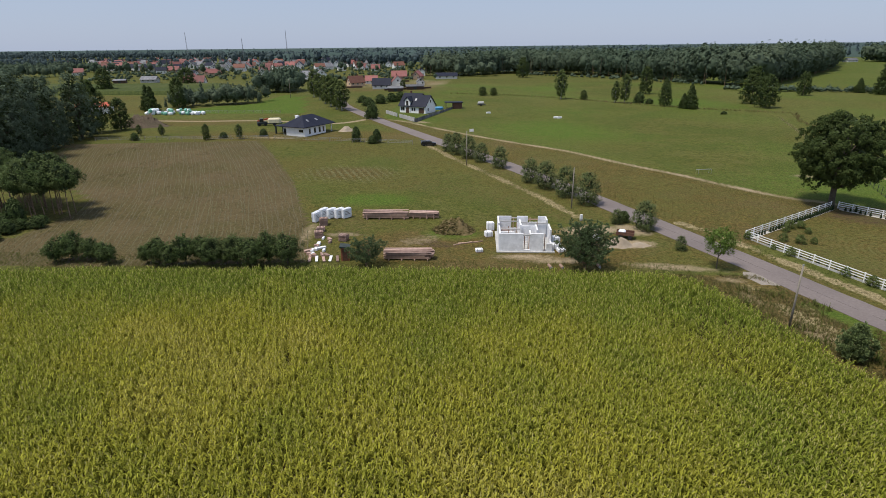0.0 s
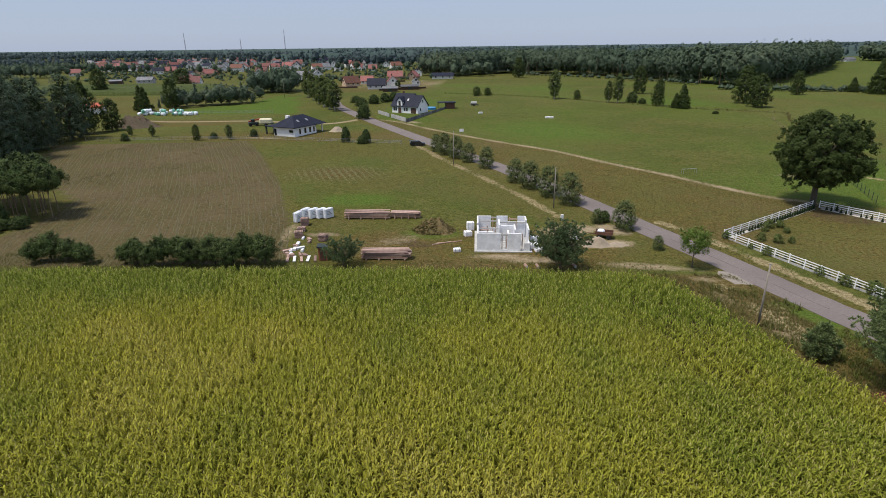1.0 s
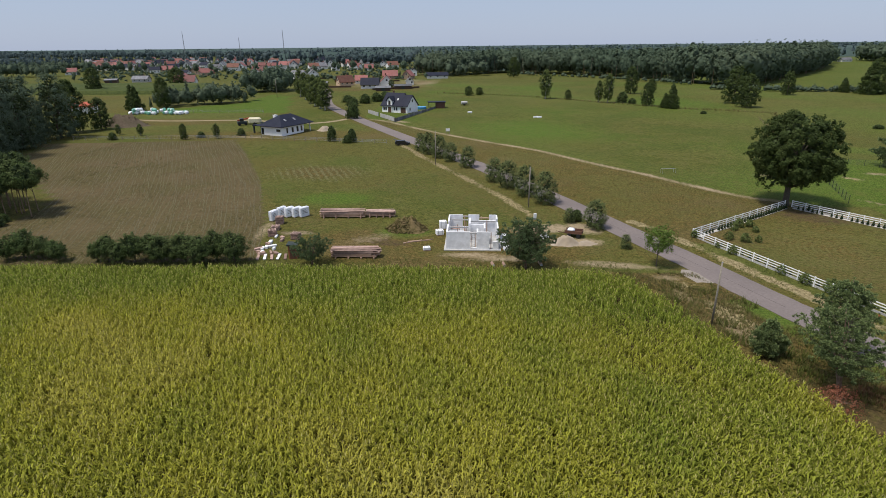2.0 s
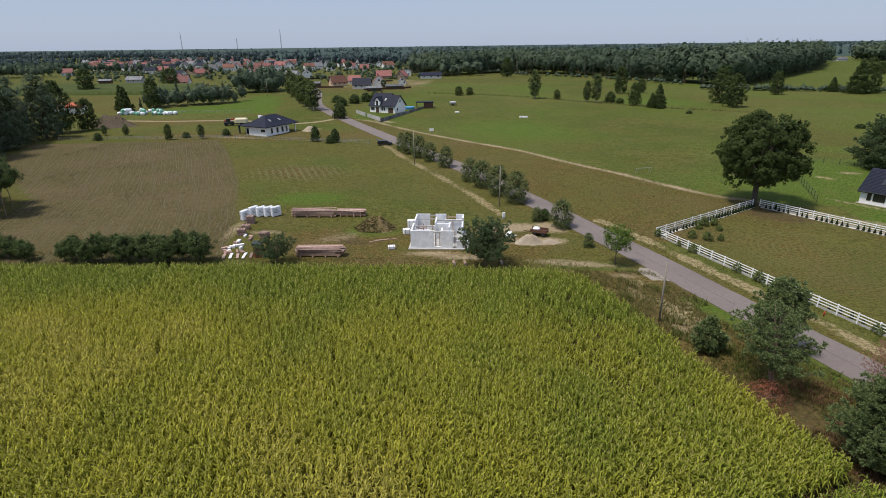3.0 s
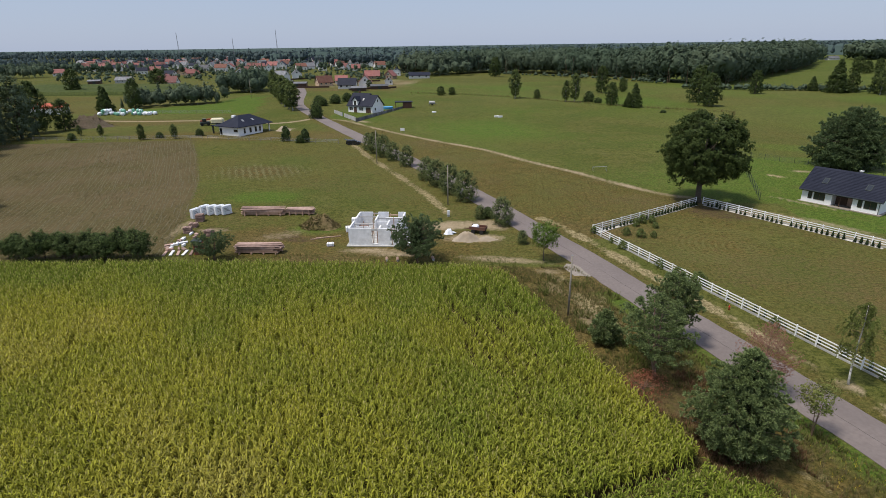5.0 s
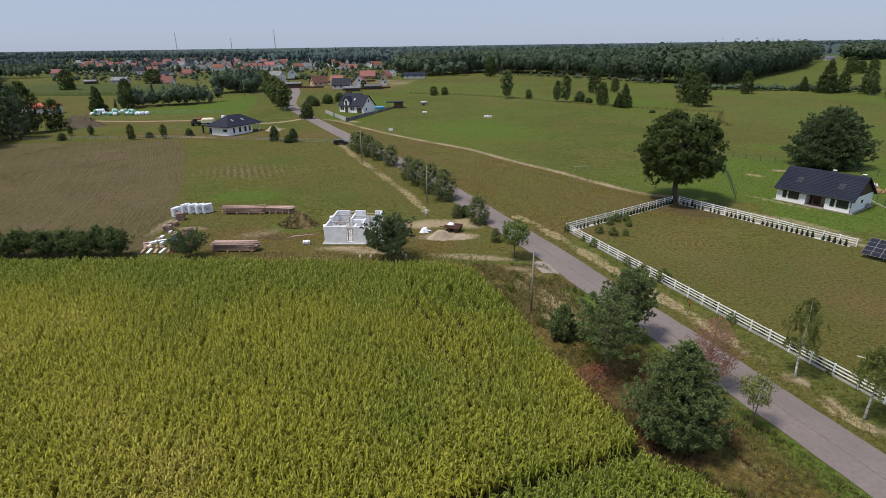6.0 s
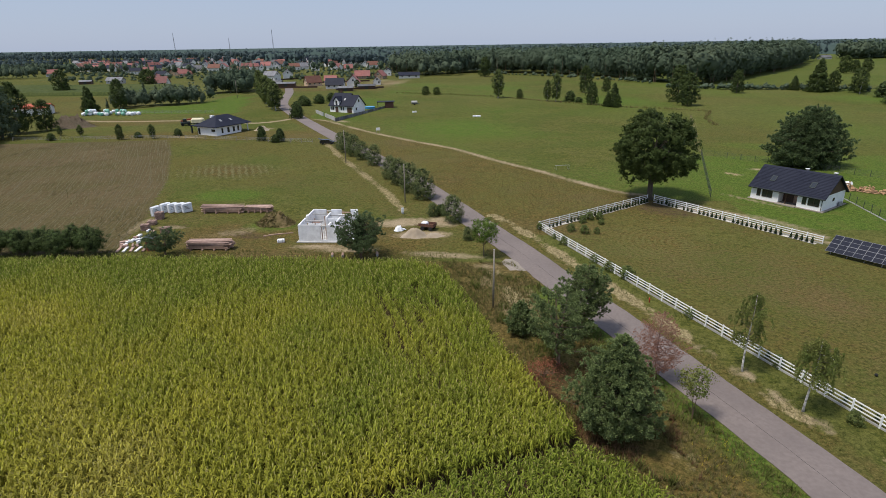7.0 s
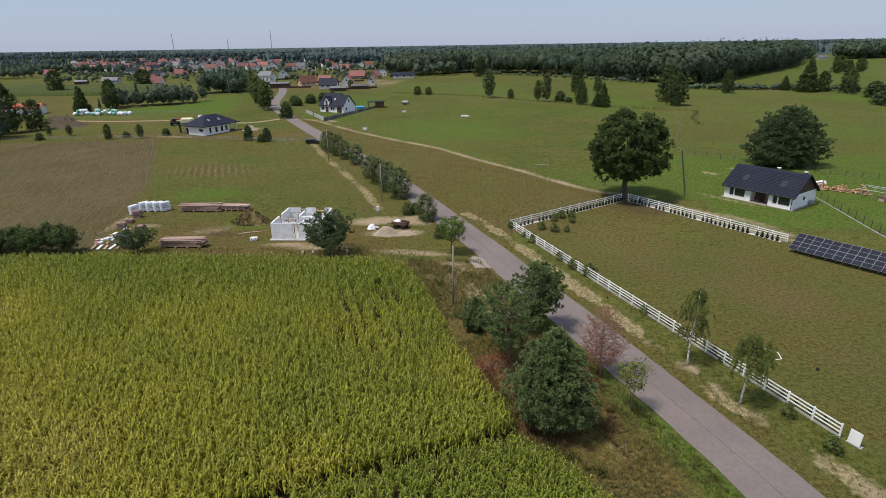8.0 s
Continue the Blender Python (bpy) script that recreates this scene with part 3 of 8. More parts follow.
def ground_material():
    m = bpy.data.materials.new("ground")
    m.use_nodes = True
    t = m.node_tree
    n, l = t.nodes, t.links
    p = n["Principled BSDF"]
    pos = n.new("ShaderNodeNewGeometry").outputs["Position"]

    def noise_at(s, detail=5.0, rough=0.55):
        k = n.new("ShaderNodeTexNoise")
        k.inputs["Scale"].default_value, k.inputs["Detail"].default_value, k.inputs["Roughness"].default_value = s, detail, rough
        l.new(pos, k.inputs["Vector"])
        return k.outputs["Fac"]

    def ramp(v, lo, hi):
        r = n.new("ShaderNodeMapRange")
        r.inputs[1].default_value, r.inputs[2].default_value = lo, hi
        l.new(v, r.inputs[0])
        return r.outputs[0]

    def put(slot, v):
        if isinstance(v, tuple):
            slot.default_value = (*(q * k for q, k in zip(v, (0.90, 0.885, 0.82))), 1)
        elif isinstance(v, float):
            slot.default_value = v
        else:
            l.new(v, slot)

    def mix(f, a, b):
        k = n.new("ShaderNodeMix")
        k.data_type = "RGBA"
        put(k.inputs[0], f), put(k.inputs[6], a), put(k.inputs[7], b)
        return k.outputs[2]

    def calc(op, a, b):
        k = n.new("ShaderNodeMath")
        k.operation = op
        put(k.inputs[0], a), put(k.inputs[1], b)
        return k.outputs[0]

    def mask(name, hard=0.18):
        """An attribute with its edge broken up by noise."""
        a = n.new("ShaderNodeAttribute")
        a.attribute_name = name
        s = calc("ADD", a.outputs["Fac"], calc("MULTIPLY", calc("SUBTRACT", broken, 0.5), 1.1))
        return calc("MULTIPLY", ramp(s, 0.5 - hard, 0.5 + hard), ramp(a.outputs["Fac"], 0.02, 0.12))

    def lines(name, pitch, wobble):
        """Soft lines at even steps of an attribute, bent a little by noise."""
        a = n.new("ShaderNodeAttribute")
        a.attribute_name = name
        q = calc("ADD", calc("MULTIPLY", a.outputs["Fac"], 6.2832 / pitch), calc("MULTIPLY", noise_at(0.5, 3.0), wobble))
        return ramp(calc("SINE", q, 0.0), -0.2, 1.0)

    broken = noise_at(1.1, 6.0, 0.65)
    fine, mid, wide, huge = noise_at(2.4, 9.0, 0.8), noise_at(0.25, 7.0, 0.7), noise_at(0.05, 4.0), noise_at(0.009, 3.0)
    clump = noise_at(0.8, 8.0, 0.75)
    rings = calc("MULTIPLY", lines("ring_line", 0.95, 3.0), ramp(mid, 0.36, 0.55))
    grass = mix(ramp(fine, 0.42, 0.58), (0.043, 0.054, 0.012), (0.136, 0.136, 0.034))
    grass = mix(calc("MULTIPLY", ramp(clump, 0.50, 0.58), 0.65), grass, (0.150, 0.150, 0.044))
    grass = mix(calc("MULTIPLY", ramp(clump, 0.48, 0.40), 0.55), grass, (0.044, 0.060, 0.013))
    grass = mix(calc("MULTIPLY", ramp(mid, 0.46, 0.60), 0.6), grass, mix(ramp(fine, 0.42, 0.58), (0.082, 0.084, 0.026), (0.165, 0.158, 0.054)))
    grass = mix(calc("MULTIPLY", ramp(wide, 0.44, 0.60), 0.7), grass, mix(ramp(fine, 0.42, 0.58), (0.045, 0.066, 0.013), (0.105, 0.130, 0.029)))
    grass = mix(calc("MULTIPLY", ramp(huge, 0.45, 0.60), 0.5), grass, mix(ramp(clump, 0.42, 0.58), (0.095, 0.102, 0.030), (0.165, 0.162, 0.054)))
    dry = mix(ramp(fine, 0.42, 0.58), (0.061, 0.049, 0.015), (0.200, 0.146, 0.052))
    dry = mix(calc("MULTIPLY", ramp(clump, 0.48, 0.62), 0.7), dry, (0.075, 0.078, 0.022))
    dry = mix(calc("MULTIPLY", ramp(mid, 0.48, 0.66), 0.65), dry, mix(ramp(fine, 0.42, 0.58), (0.055, 0.058, 0.017), (0.118, 0.114, 0.038)))
    dry = mix(calc("MULTIPLY", ramp(wide, 0.48, 0.62), 0.55), dry, mix(ramp(fine, 0.42, 0.58), (0.100, 0.074, 0.034), (0.190, 0.140, 0.072)))
    lush = mix(ramp(fine, 0.42, 0.58), (0.046, 0.084, 0.013), (0.126, 0.180, 0.034))
    lush = mix(calc("MULTIPLY", ramp(mid, 0.5, 0.65), 0.6), lush, (0.115, 0.128, 0.034))
    sand = mix(ramp(fine, 0.3, 0.7), (0.28, 0.22, 0.145), (0.44, 0.355, 0.25))
    sand = mix(calc("MULTIPLY", ramp(mid, 0.45, 0.7), 0.5), sand, (0.24, 0.19, 0.11))
    straw = mix(ramp(fine, 0.40, 0.58), (0.150, 0.122, 0.058), (0.420, 0.345, 0.205))
    soil = mix(ramp(fine, 0.3, 0.7), (0.060, 0.042, 0.027), (0.115, 0.080, 0.050))
    # stubble: rows along the field's long side, olive weeds between them
    stub = mix(ramp(fine, 0.42, 0.58), (0.076, 0.061, 0.029), (0.152, 0.118, 0.062))
    stub = mix(calc("MULTIPLY", ramp(clump, 0.46, 0.60), 0.6), stub, (0.088, 0.080, 0.034))
    stub = mix(calc("MULTIPLY", ramp(mid, 0.47, 0.68), 0.5), stub, mix(ramp(fine, 0.42, 0.58), (0.068, 0.068, 0.024), (0.130, 0.122, 0.054)))
    stub = mix(calc("MULTIPLY", ramp(wide, 0.47, 0.60), 0.6), stub, mix(ramp(clump, 0.42, 0.58), (0.110, 0.082, 0.046), (0.172, 0.128, 0.076)))
    col = mix(mask("lush"), grass, lush)
    col = mix(mask("dry", 0.3), col, dry)
    col = mix(calc("MULTIPLY", mask("mown", 0.4), calc("MULTIPLY", rings, 0.55)), col, (0.165, 0.155, 0.056))
    col = mix(mask("straw", 0.12), col, straw)
    col = mix(mask("stubble", 0.3), col, stub)
    col = mix(mask("bare", 0.25), col, soil)
    col = mix(mask("sand", 0.3), col, sand)
    grain = n.new("ShaderNodeHueSaturation")
    gr = n.new("ShaderNodeMapRange")
    gr.inputs[1].default_value, gr.inputs[2].default_value, gr.inputs[3].default_value, gr.inputs[4].default_value = 0.36, 0.64, 0.74, 1.24
    l.new(noise_at(7.0, 5.0, 0.75), gr.inputs[0])
    l.new(gr.outputs[0], grain.inputs["Value"])
    l.new(col, grain.inputs["Color"])
    l.new(grain.outputs[0], p.inputs["Base Color"])
    p.inputs["Roughness"].default_value = 0.95
    p.inputs["Specular IOR Level"].default_value = 0.06
    b = n.new("ShaderNodeBump")
    b.inputs["Strength"].default_value, b.inputs["Distance"].default_value = 0.8, 0.15
    l.new(fine, b.inputs["Height"])
    l.new(b.outputs[0], p.inputs["Normal"])
    return m


ground_me.materials.append(ground_material())
ground = tagged(new("ground", ground_me), "wide flat farmland of grass, stubble and sandy soil", "ground", kind="structure")


def ribbon(line, left, right, z, edge=0.0, seed=1):
    """A strip along a line, its two edges at left and right of it, a little uneven."""
    g = Geo()
    r = random.Random(seed)
    vs = []
    for i, (x, y) in enumerate(line):
        ax, ay = line[max(i - 1, 0)]
        bx, by = line[min(i + 1, len(line) - 1)]
        d = math.hypot(bx - ax, by - ay)
        px, py = (by - ay) / d, -(bx - ax) / d
        a, b = left + r.uniform(-edge, edge), right + r.uniform(-edge, edge)
        vs += [(x + px * a, y + py * a, gz(x, y + py * a) - 0.15), (x + px * a, y + py * a, gz(x, y + py * a) + z), (x, y, gz(x, y) + z + 0.04),
               (x + px * b, y + py * b, gz(x, y + py * b) + z), (x + px * b, y + py * b, gz(x, y + py * b) - 0.15)]
    fs = []
    for i in range(len(line) - 1):
        fs += [(i * 5 + k, i * 5 + k + 1, i * 5 + 6 + k, i * 5 + 5 + k) for k in range(4)]
    return g.add(vs, fs)


def dense(line, step):
    out = []
    for (ax, ay), (bx, by) in zip(line, line[1:]):
        k = max(1, int(math.hypot(bx - ax, by - ay) / step))
        out += [(ax + (bx - ax) * i / k, ay + (by - ay) * i / k) for i in range(k)]
    return out + [line[-1]]


road = part("road", ribbon(dense(ROAD, 1.2), -2.55, 2.55, 0.05, 0.09), M["asphalt"])
tagged(road, "narrow grey asphalt country road with frayed edges", "road", kind="structure")

# worn seams along the middle and a patched apron at the field gate
near_road = [p for p in dense(ROAD, 0.6) if -20 < p[1] < 118]
rs = random.Random(14)
i = 4
while i < len(near_road) - 24:
    k = rs.randint(10, 34)
    off = 0.15 + rs.uniform(-0.06, 0.06)
    run = [(x - 0.9 * off + rs.uniform(-0.03, 0.03), y - 0.4 * off) for x, y in near_road[i:i + k]]
    part("seam", ribbon(run, -0.06, 0.06, 0.058, 0.008, i), M["crack"], road, "dark tar seam")
    i += k + rs.randint(1, 4)
apron = Geo()
ra = random.Random(44)
ring = [(math.cos(k / 14 * 6.283) * (1.9 if math.cos(k / 14 * 6.283) < 0 else 2.4) * ra.uniform(0.75, 1.08), math.sin(k / 14 * 6.283) * 1.35 * ra.uniform(0.75, 1.12)) for k in range(14)]
apron.add([(0, 0, 0.03)] + [(x * 0.7, y * 0.7, 0.02) for x, y in ring] + [(x, y, -0.06) for x, y in ring],
          [(0, 1 + k, 1 + (k + 1) % 14) for k in range(14)] + [(1 + k, 15 + k, 15 + (k + 1) % 14, 1 + (k + 1) % 14) for k in range(14)])
ap = tagged(part("apron", apron, M["gravel"]), "pale gravel apron beside the road at a field gate", "pavement", kind="structure")
ap.matrix_basis = pose(34.2, 91.3, 0.02, 0, 0, -64) @ Matrix.Diagonal((1.55, 1.6, 1.4, 1))


# ---------------------------------------------------------------- the crop
def corn_plant(r):
    """One plant: a stalk, arching leaves in one plane and a tassel; quads only."""
    v, f, mi = [], [], []

    def quad(a, b, c, d, k):
        f.append([len(v) + i for i in range(4)])
        v.extend([a, b, c, d])
        mi.append(k)

    h = r.uniform(1.95, 2.35)
    quad((-0.02, 0, 0), (0.02, 0, 0), (0.012, 0, h), (-0.012, 0, h), 0)
    plane = r.uniform(0, 6.28)
    count = 10
    for i in range(count):
        az = plane + math.pi * (i % 2) + r.uniform(-1.1, 1.1)
        z = h * (0.48 + 0.49 * i / (count - 1))
        reach = r.uniform(0.40, 0.64) * (1.0 if i < 7 else 0.85)
        rise = r.uniform(0.08, 0.26)
        drop = r.uniform(-0.48, -0.12)
        c, s = math.cos(az), math.sin(az)
        wd = r.uniform(0.050, 0.064)

        def edge(out, up, half):
            return (c * out - s * half, s * out + c * half, up), (c * out + s * half, s * out - c * half, up)
        a0, a1 = edge(0.0, z, wd * 0.7)
        b0, b1 = edge(reach * 0.5, z + rise, wd)
        t0, t1 = edge(reach, z + rise * 0.6 + drop, 0.010)
        quad(a0, a1, b1, b0, 0)
        quad(b0, b1, t1, t0, 0)
    for i in range(3):
        az = r.uniform(0, 6.28)
        o = 0.0 if i == 0 else 0.10
        c, s = math.cos(az), math.sin(az)
        quad((-s * 0.010, c * 0.010, h), (s * 0.010, -c * 0.010, h), (c * o + s * 0.008, s * o - c * 0.008, h + 0.26), (c * o - s * 0.008, s * o + c * 0.008, h + 0.26), 1)
    return np.array(v), np.array(f), np.array(mi)


def grow(poly, box, turn, row, gap, seed, keep=1.0):
    """Places in rows inside an outline."""
    g = np.random.default_rng(seed)
    c, s = math.cos(turn), math.sin(turn)
    x0, y0, x1, y1 = box
    half = math.hypot(x1 - x0, y1 - y0) / 2
    mx, my = (x0 + x1) / 2, (y0 + y1) / 2
    a, b = np.meshgrid(np.arange(-half, half, row), np.arange(-half, half, gap))
    a = a + g.normal(0, 0.19, a.shape)
    b = b + g.uniform(-0.5, 0.5, b.shape) * gap
    x, y = (mx + a * c - b * s).ravel(), (my + a * s + b * c).ravel()
    k = (x > x0) & (x < x1) & (y > y0) & (y < y1) & (g.random(x.shape) < keep)
    x, y = x[k], y[k]
    k = inside(x, y, poly)
    return np.stack([x[k], y[k]], -1)


def corn(name, places, seed, label, size=1.0, thin=False, green=0.05):
    g = np.random.default_rng(seed)
    r = random.Random(seed)
    pieces, index = [], []
    kinds = 10
    pick = g.integers(0, kinds, len(places))
    for k in range(kinds):
        tv, tf, ti = corn_plant(r)
        if thin:
            tf, ti = tf[2::2], ti[2::2]
        xy = places[pick == k]
        if not len(xy):
            continue
        low = 0.94 + 0.06 * lumps(xy[:, 0], xy[:, 1], 4.0, 2.0)
        v, f = scatter(tv, tf, xy, gza(xy[:, 1]), g.uniform(0, 6.28, len(xy)), size * low * g.uniform(0.90, 1.06, len(xy)), g.normal(0, 0.05, (len(xy), 2)))
        pieces.append((v, f))
        index.append(np.tile(ti, len(xy)))
    v, f = join(pieces)
    me = bulk(name, v, f, [M["corn_leaf"], M["corn_tassel"]], np.concatenate(index))
    x, y, z = v[:, 0], v[:, 1], v[:, 2]
    rp = green - 0.06 + 0.72 * np.clip((84 - y) / 13, -0.3, 1) + 0.30 * lumps(x, y, 11.0, 1.0) + 0.24 * lumps(x, y, 3.1, 4.0)
    rp += 0.10 * np.clip((56 - y) / 12, 0, 1) - 0.06 * np.clip((-8 - x) / 25, 0, 1) - 0.15 * np.clip((x - 4) / 14, 0, 1) - 0.28 * np.clip((x - 23 + (y - 60) * 0.3) / 6, 0, 1)
    at = me.attributes.new("ripe_or_shade", "FLOAT", "POINT")
    at.data.foreach_set("value", np.clip(rp, 0, 1.4).astype(np.float32))
    return tagged(new(name, me), label, "crop", kind="stuff")


ROW_TURN = radians(21)
seen = grow(CROP, (-75, 40, 40, 88), ROW_TURN, 0.75, 0.178, 3)
# thin rows beside a stretch where some plants failed
off_row = (seen[:, 0] - 20.6) * math.cos(ROW_TURN) + (seen[:, 1] - 69.5) * math.sin(ROW_TURN)
down_row = -(seen[:, 0] - 20.6) * math.sin(ROW_TURN) + (seen[:, 1] - 69.5) * math.cos(ROW_TURN)
alternate = np.floor(off_row / 0.75 + 0.5) % 2 == 0
thin_patch = np.hypot((off_row - 0.6) / 3.0, down_row / 11.5)
open_rows = np.hypot((off_row - 4.0) / 7.5, (down_row - 1) / 14)
draw = np.random.default_rng(2).random(len(seen))
seen = seen[~(((thin_patch < 1.0) & alternate & (draw < 0.92 - 0.35 * thin_patch)) | ((open_rows < 1.0) & alternate & (draw < 0.5 * (1 - open_rows) + 0.28)))]
far_part = (seen[:, 1] > 73) & (np.random.default_rng(9).random(len(seen)) < 0.12)
seen = seen[~far_part]
left_edge = -36 - 0.92 * (seen[:, 1] - 46)
beyond = (seen[:, 0] < left_edge) | (seen[:, 1] < 42.5 + np.clip(-seen[:, 0], 0, 40) * 0.05)
corn("corn_crop", seen[~beyond], 11, "ripening maize crop with yellowing leaves and pale tassels")
corn("corn_crop", np.concatenate([seen[beyond][::3], grow(CROP, (-35, 0, 36, 40), ROW_TURN, 0.75, 0.4, 4), grow(CROP, (-110, -14, -35, 40), ROW_TURN, 1.1, 1.3, 8), grow(CROP, (-110, 40, -75, 88), ROW_TURN, 1.1, 1.3, 5)]), 12,
     "ripening maize crop with yellowing leaves and pale tassels", thin=True)
seen2 = grow(CROP2, (2, 34, 50, 53), radians(90 - 66), 0.75, 0.215, 6)
corn("corn_crop", seen2, 13, "greener maize crop beside a bare furrow", 0.92, green=-0.30)
corn("corn_crop", grow(CROP2, (-15, 4, 60, 34), radians(24), 0.75, 0.55, 7), 14, "greener maize crop beside a bare furrow", 0.92, thin=True, green=-0.6)
# ---------------------------------------------------------------- trees
def leaves(g, centers, spread_r, per, size, slim=0.6, up=0.0, hang=0.0, face=None, ball=0.75, stray=0.36):
    """Leaf quads scattered round many centres, tilted every way, or turned outwards where face gives a way."""
    n = len(centers) * per
    c = np.repeat(centers, per, 0)
    sr = np.repeat(np.broadcast_to(spread_r, (len(centers),)), per)[:, None]
    d = g.normal(0, 1, (n, 3))
    d /= np.linalg.norm(d, axis=1)[:, None]
    p = c + d * sr * (g.random((n, 1)) ** 0.5)
    a = g.normal(0, 1, (n, 3)) + d * up + np.array([0, 0, -hang])
    a /= np.linalg.norm(a, axis=1)[:, None]
    b = np.cross(a, g.normal(0, 1, (n, 3)))
    b /= np.linalg.norm(b, axis=1)[:, None] + 1e-9
    if face is not None:
        q = np.repeat(face, per, 0) * (1.5 - ball) + d * ball + g.normal(0, stray, (n, 3))
        a = np.cross(q, g.normal(0, 1, (n, 3)) + np.array([0, 0, -hang]))
        a /= np.linalg.norm(a, axis=1)[:, None] + 1e-9
        b = np.cross(q, a)
        b /= np.linalg.norm(b, axis=1)[:, None] + 1e-9
    s = size * g.uniform(0.6, 1.4, (n, 1))
    a, b = a * s, b * s * slim
    v = np.stack([p - a * 0.5 - b * 0.15, p - b * 0.5, p + a * 0.5 + b * 0.1, p + b * 0.5], 1).reshape(-1, 3)
    return v, np.arange(4 * n).reshape(-1, 4)


def crown_points(g, n, kind, h, w, low):
    """Centres of leaf clumps: where the crown of a tree of height h and width w has its masses."""
    u = g.random(n)
    az = g.uniform(0, 2 * math.pi, n)
    lob = g.uniform(0, 6.28, 4)
    if kind == "round":
        d = g.normal(0, 1, (n, 3))
        d /= np.linalg.norm(d, axis=1)[:, None]
        q = d * (0.45 + 0.55 * g.random((n, 1)) ** 0.45)
        wob = 1 + 0.09 * np.sin(3 * np.arctan2(d[:, 1], d[:, 0]) + lob[0]) + 0.10 * np.sin(5 * d[:, 2] + 2 * np.arctan2(d[:, 0], d[:, 1]) + lob[1]) + 0.07 * np.sin(9 * d[:, 0] + 7 * d[:, 1] + lob[2])
        q = q * wob[:, None]
        q[:, 2] = np.where(q[:, 2] < 0, q[:, 2] * 0.93, q[:, 2])
        ch = (h - low) / 2
        return np.stack([q[:, 0] * w / 2, q[:, 1] * w / 2, low + ch + q[:, 2] * ch * 0.97], -1)
    if kind == "cone":
        z = u ** 1.35
        r = (1 - z) ** 0.75 * (0.35 + 0.65 * g.random(n) ** 0.5) * (1 + 0.15 * np.sin(3 * az + lob[0] + 9 * z))
    elif kind == "pine":
        z = u ** 1.15
        r = np.sqrt(np.clip(1 - (z * 0.98) ** 2.0, 0, 1)) * np.clip(0.55 + 1.4 * z, 0, 1) * (0.4 + 0.6 * g.random(n) ** 0.5) * (1 + 0.22 * np.sin(3 * az + lob[0] + 5 * z) + 0.12 * np.sin(7 * az + 11 * z + lob[1]))
    elif kind == "dome":
        z = u ** 0.9
        r = np.sqrt(1 - (z * 0.97) ** 1.7) * np.clip(0.50 + 1.6 * z, 0, 1) * (0.72 + 0.28 * g.random(n) ** 0.5) * (1 + 0.08 * np.sin(4 * az + lob[0] + 6 * z) + 0.07 * np.sin(9 * az + 13 * z + lob[1]))
    elif kind == "skirt":
        z = u ** 1.05
        r = (1 - z ** 1.5) ** 0.68 * (0.76 + 0.24 * g.random(n) ** 0.5) * (1 + 0.07 * np.sin(3 * az + lob[0]) + 0.08 * np.sin(8 * az + 12 * z + lob[1]) + 0.07 * np.sin(34 * z + 2 * az))
    elif kind == "ovate":
        z = u ** 1.1
        r = np.sin(np.clip(0.22 + 0.76 * z, 0, 1) * math.pi) ** 0.55 * (0.5 + 0.5 * g.random(n) ** 0.5) * (1 + 0.12 * np.sin(3 * az + lob[0] + 6 * z) + 0.10 * np.sin(7 * az + 15 * z))
    elif kind == "column":
        z = u
        r = np.sin(np.clip(0.12 + 0.88 * z, 0, 1) * math.pi) ** 0.6 * (0.3 + 0.7 * g.random(n) ** 0.5) * (1 + 0.2 * np.sin(2 * az + lob[0] + 8 * z))
    else:  # bush
        z = u ** 0.9
        r = (1 - z ** 2.2) ** 0.5 * (0.35 + 0.65 * g.random(n) ** 0.5) * (1 + 0.2 * np.sin(3 * az + lob[0]))
    return np.stack([np.cos(az) * r * w / 2, np.sin(az) * r * w / 2, low + z * (h - low)], -1)


def outward(c, h, w, low):
    """The way out of a crown at each clump."""
    q = (c - np.array([0, 0, low + (h - low) * 0.42])) / np.array([w / 2, w / 2, (h - low) / 2])
    return q / (np.linalg.norm(q, axis=1)[:, None] + 1e-6)


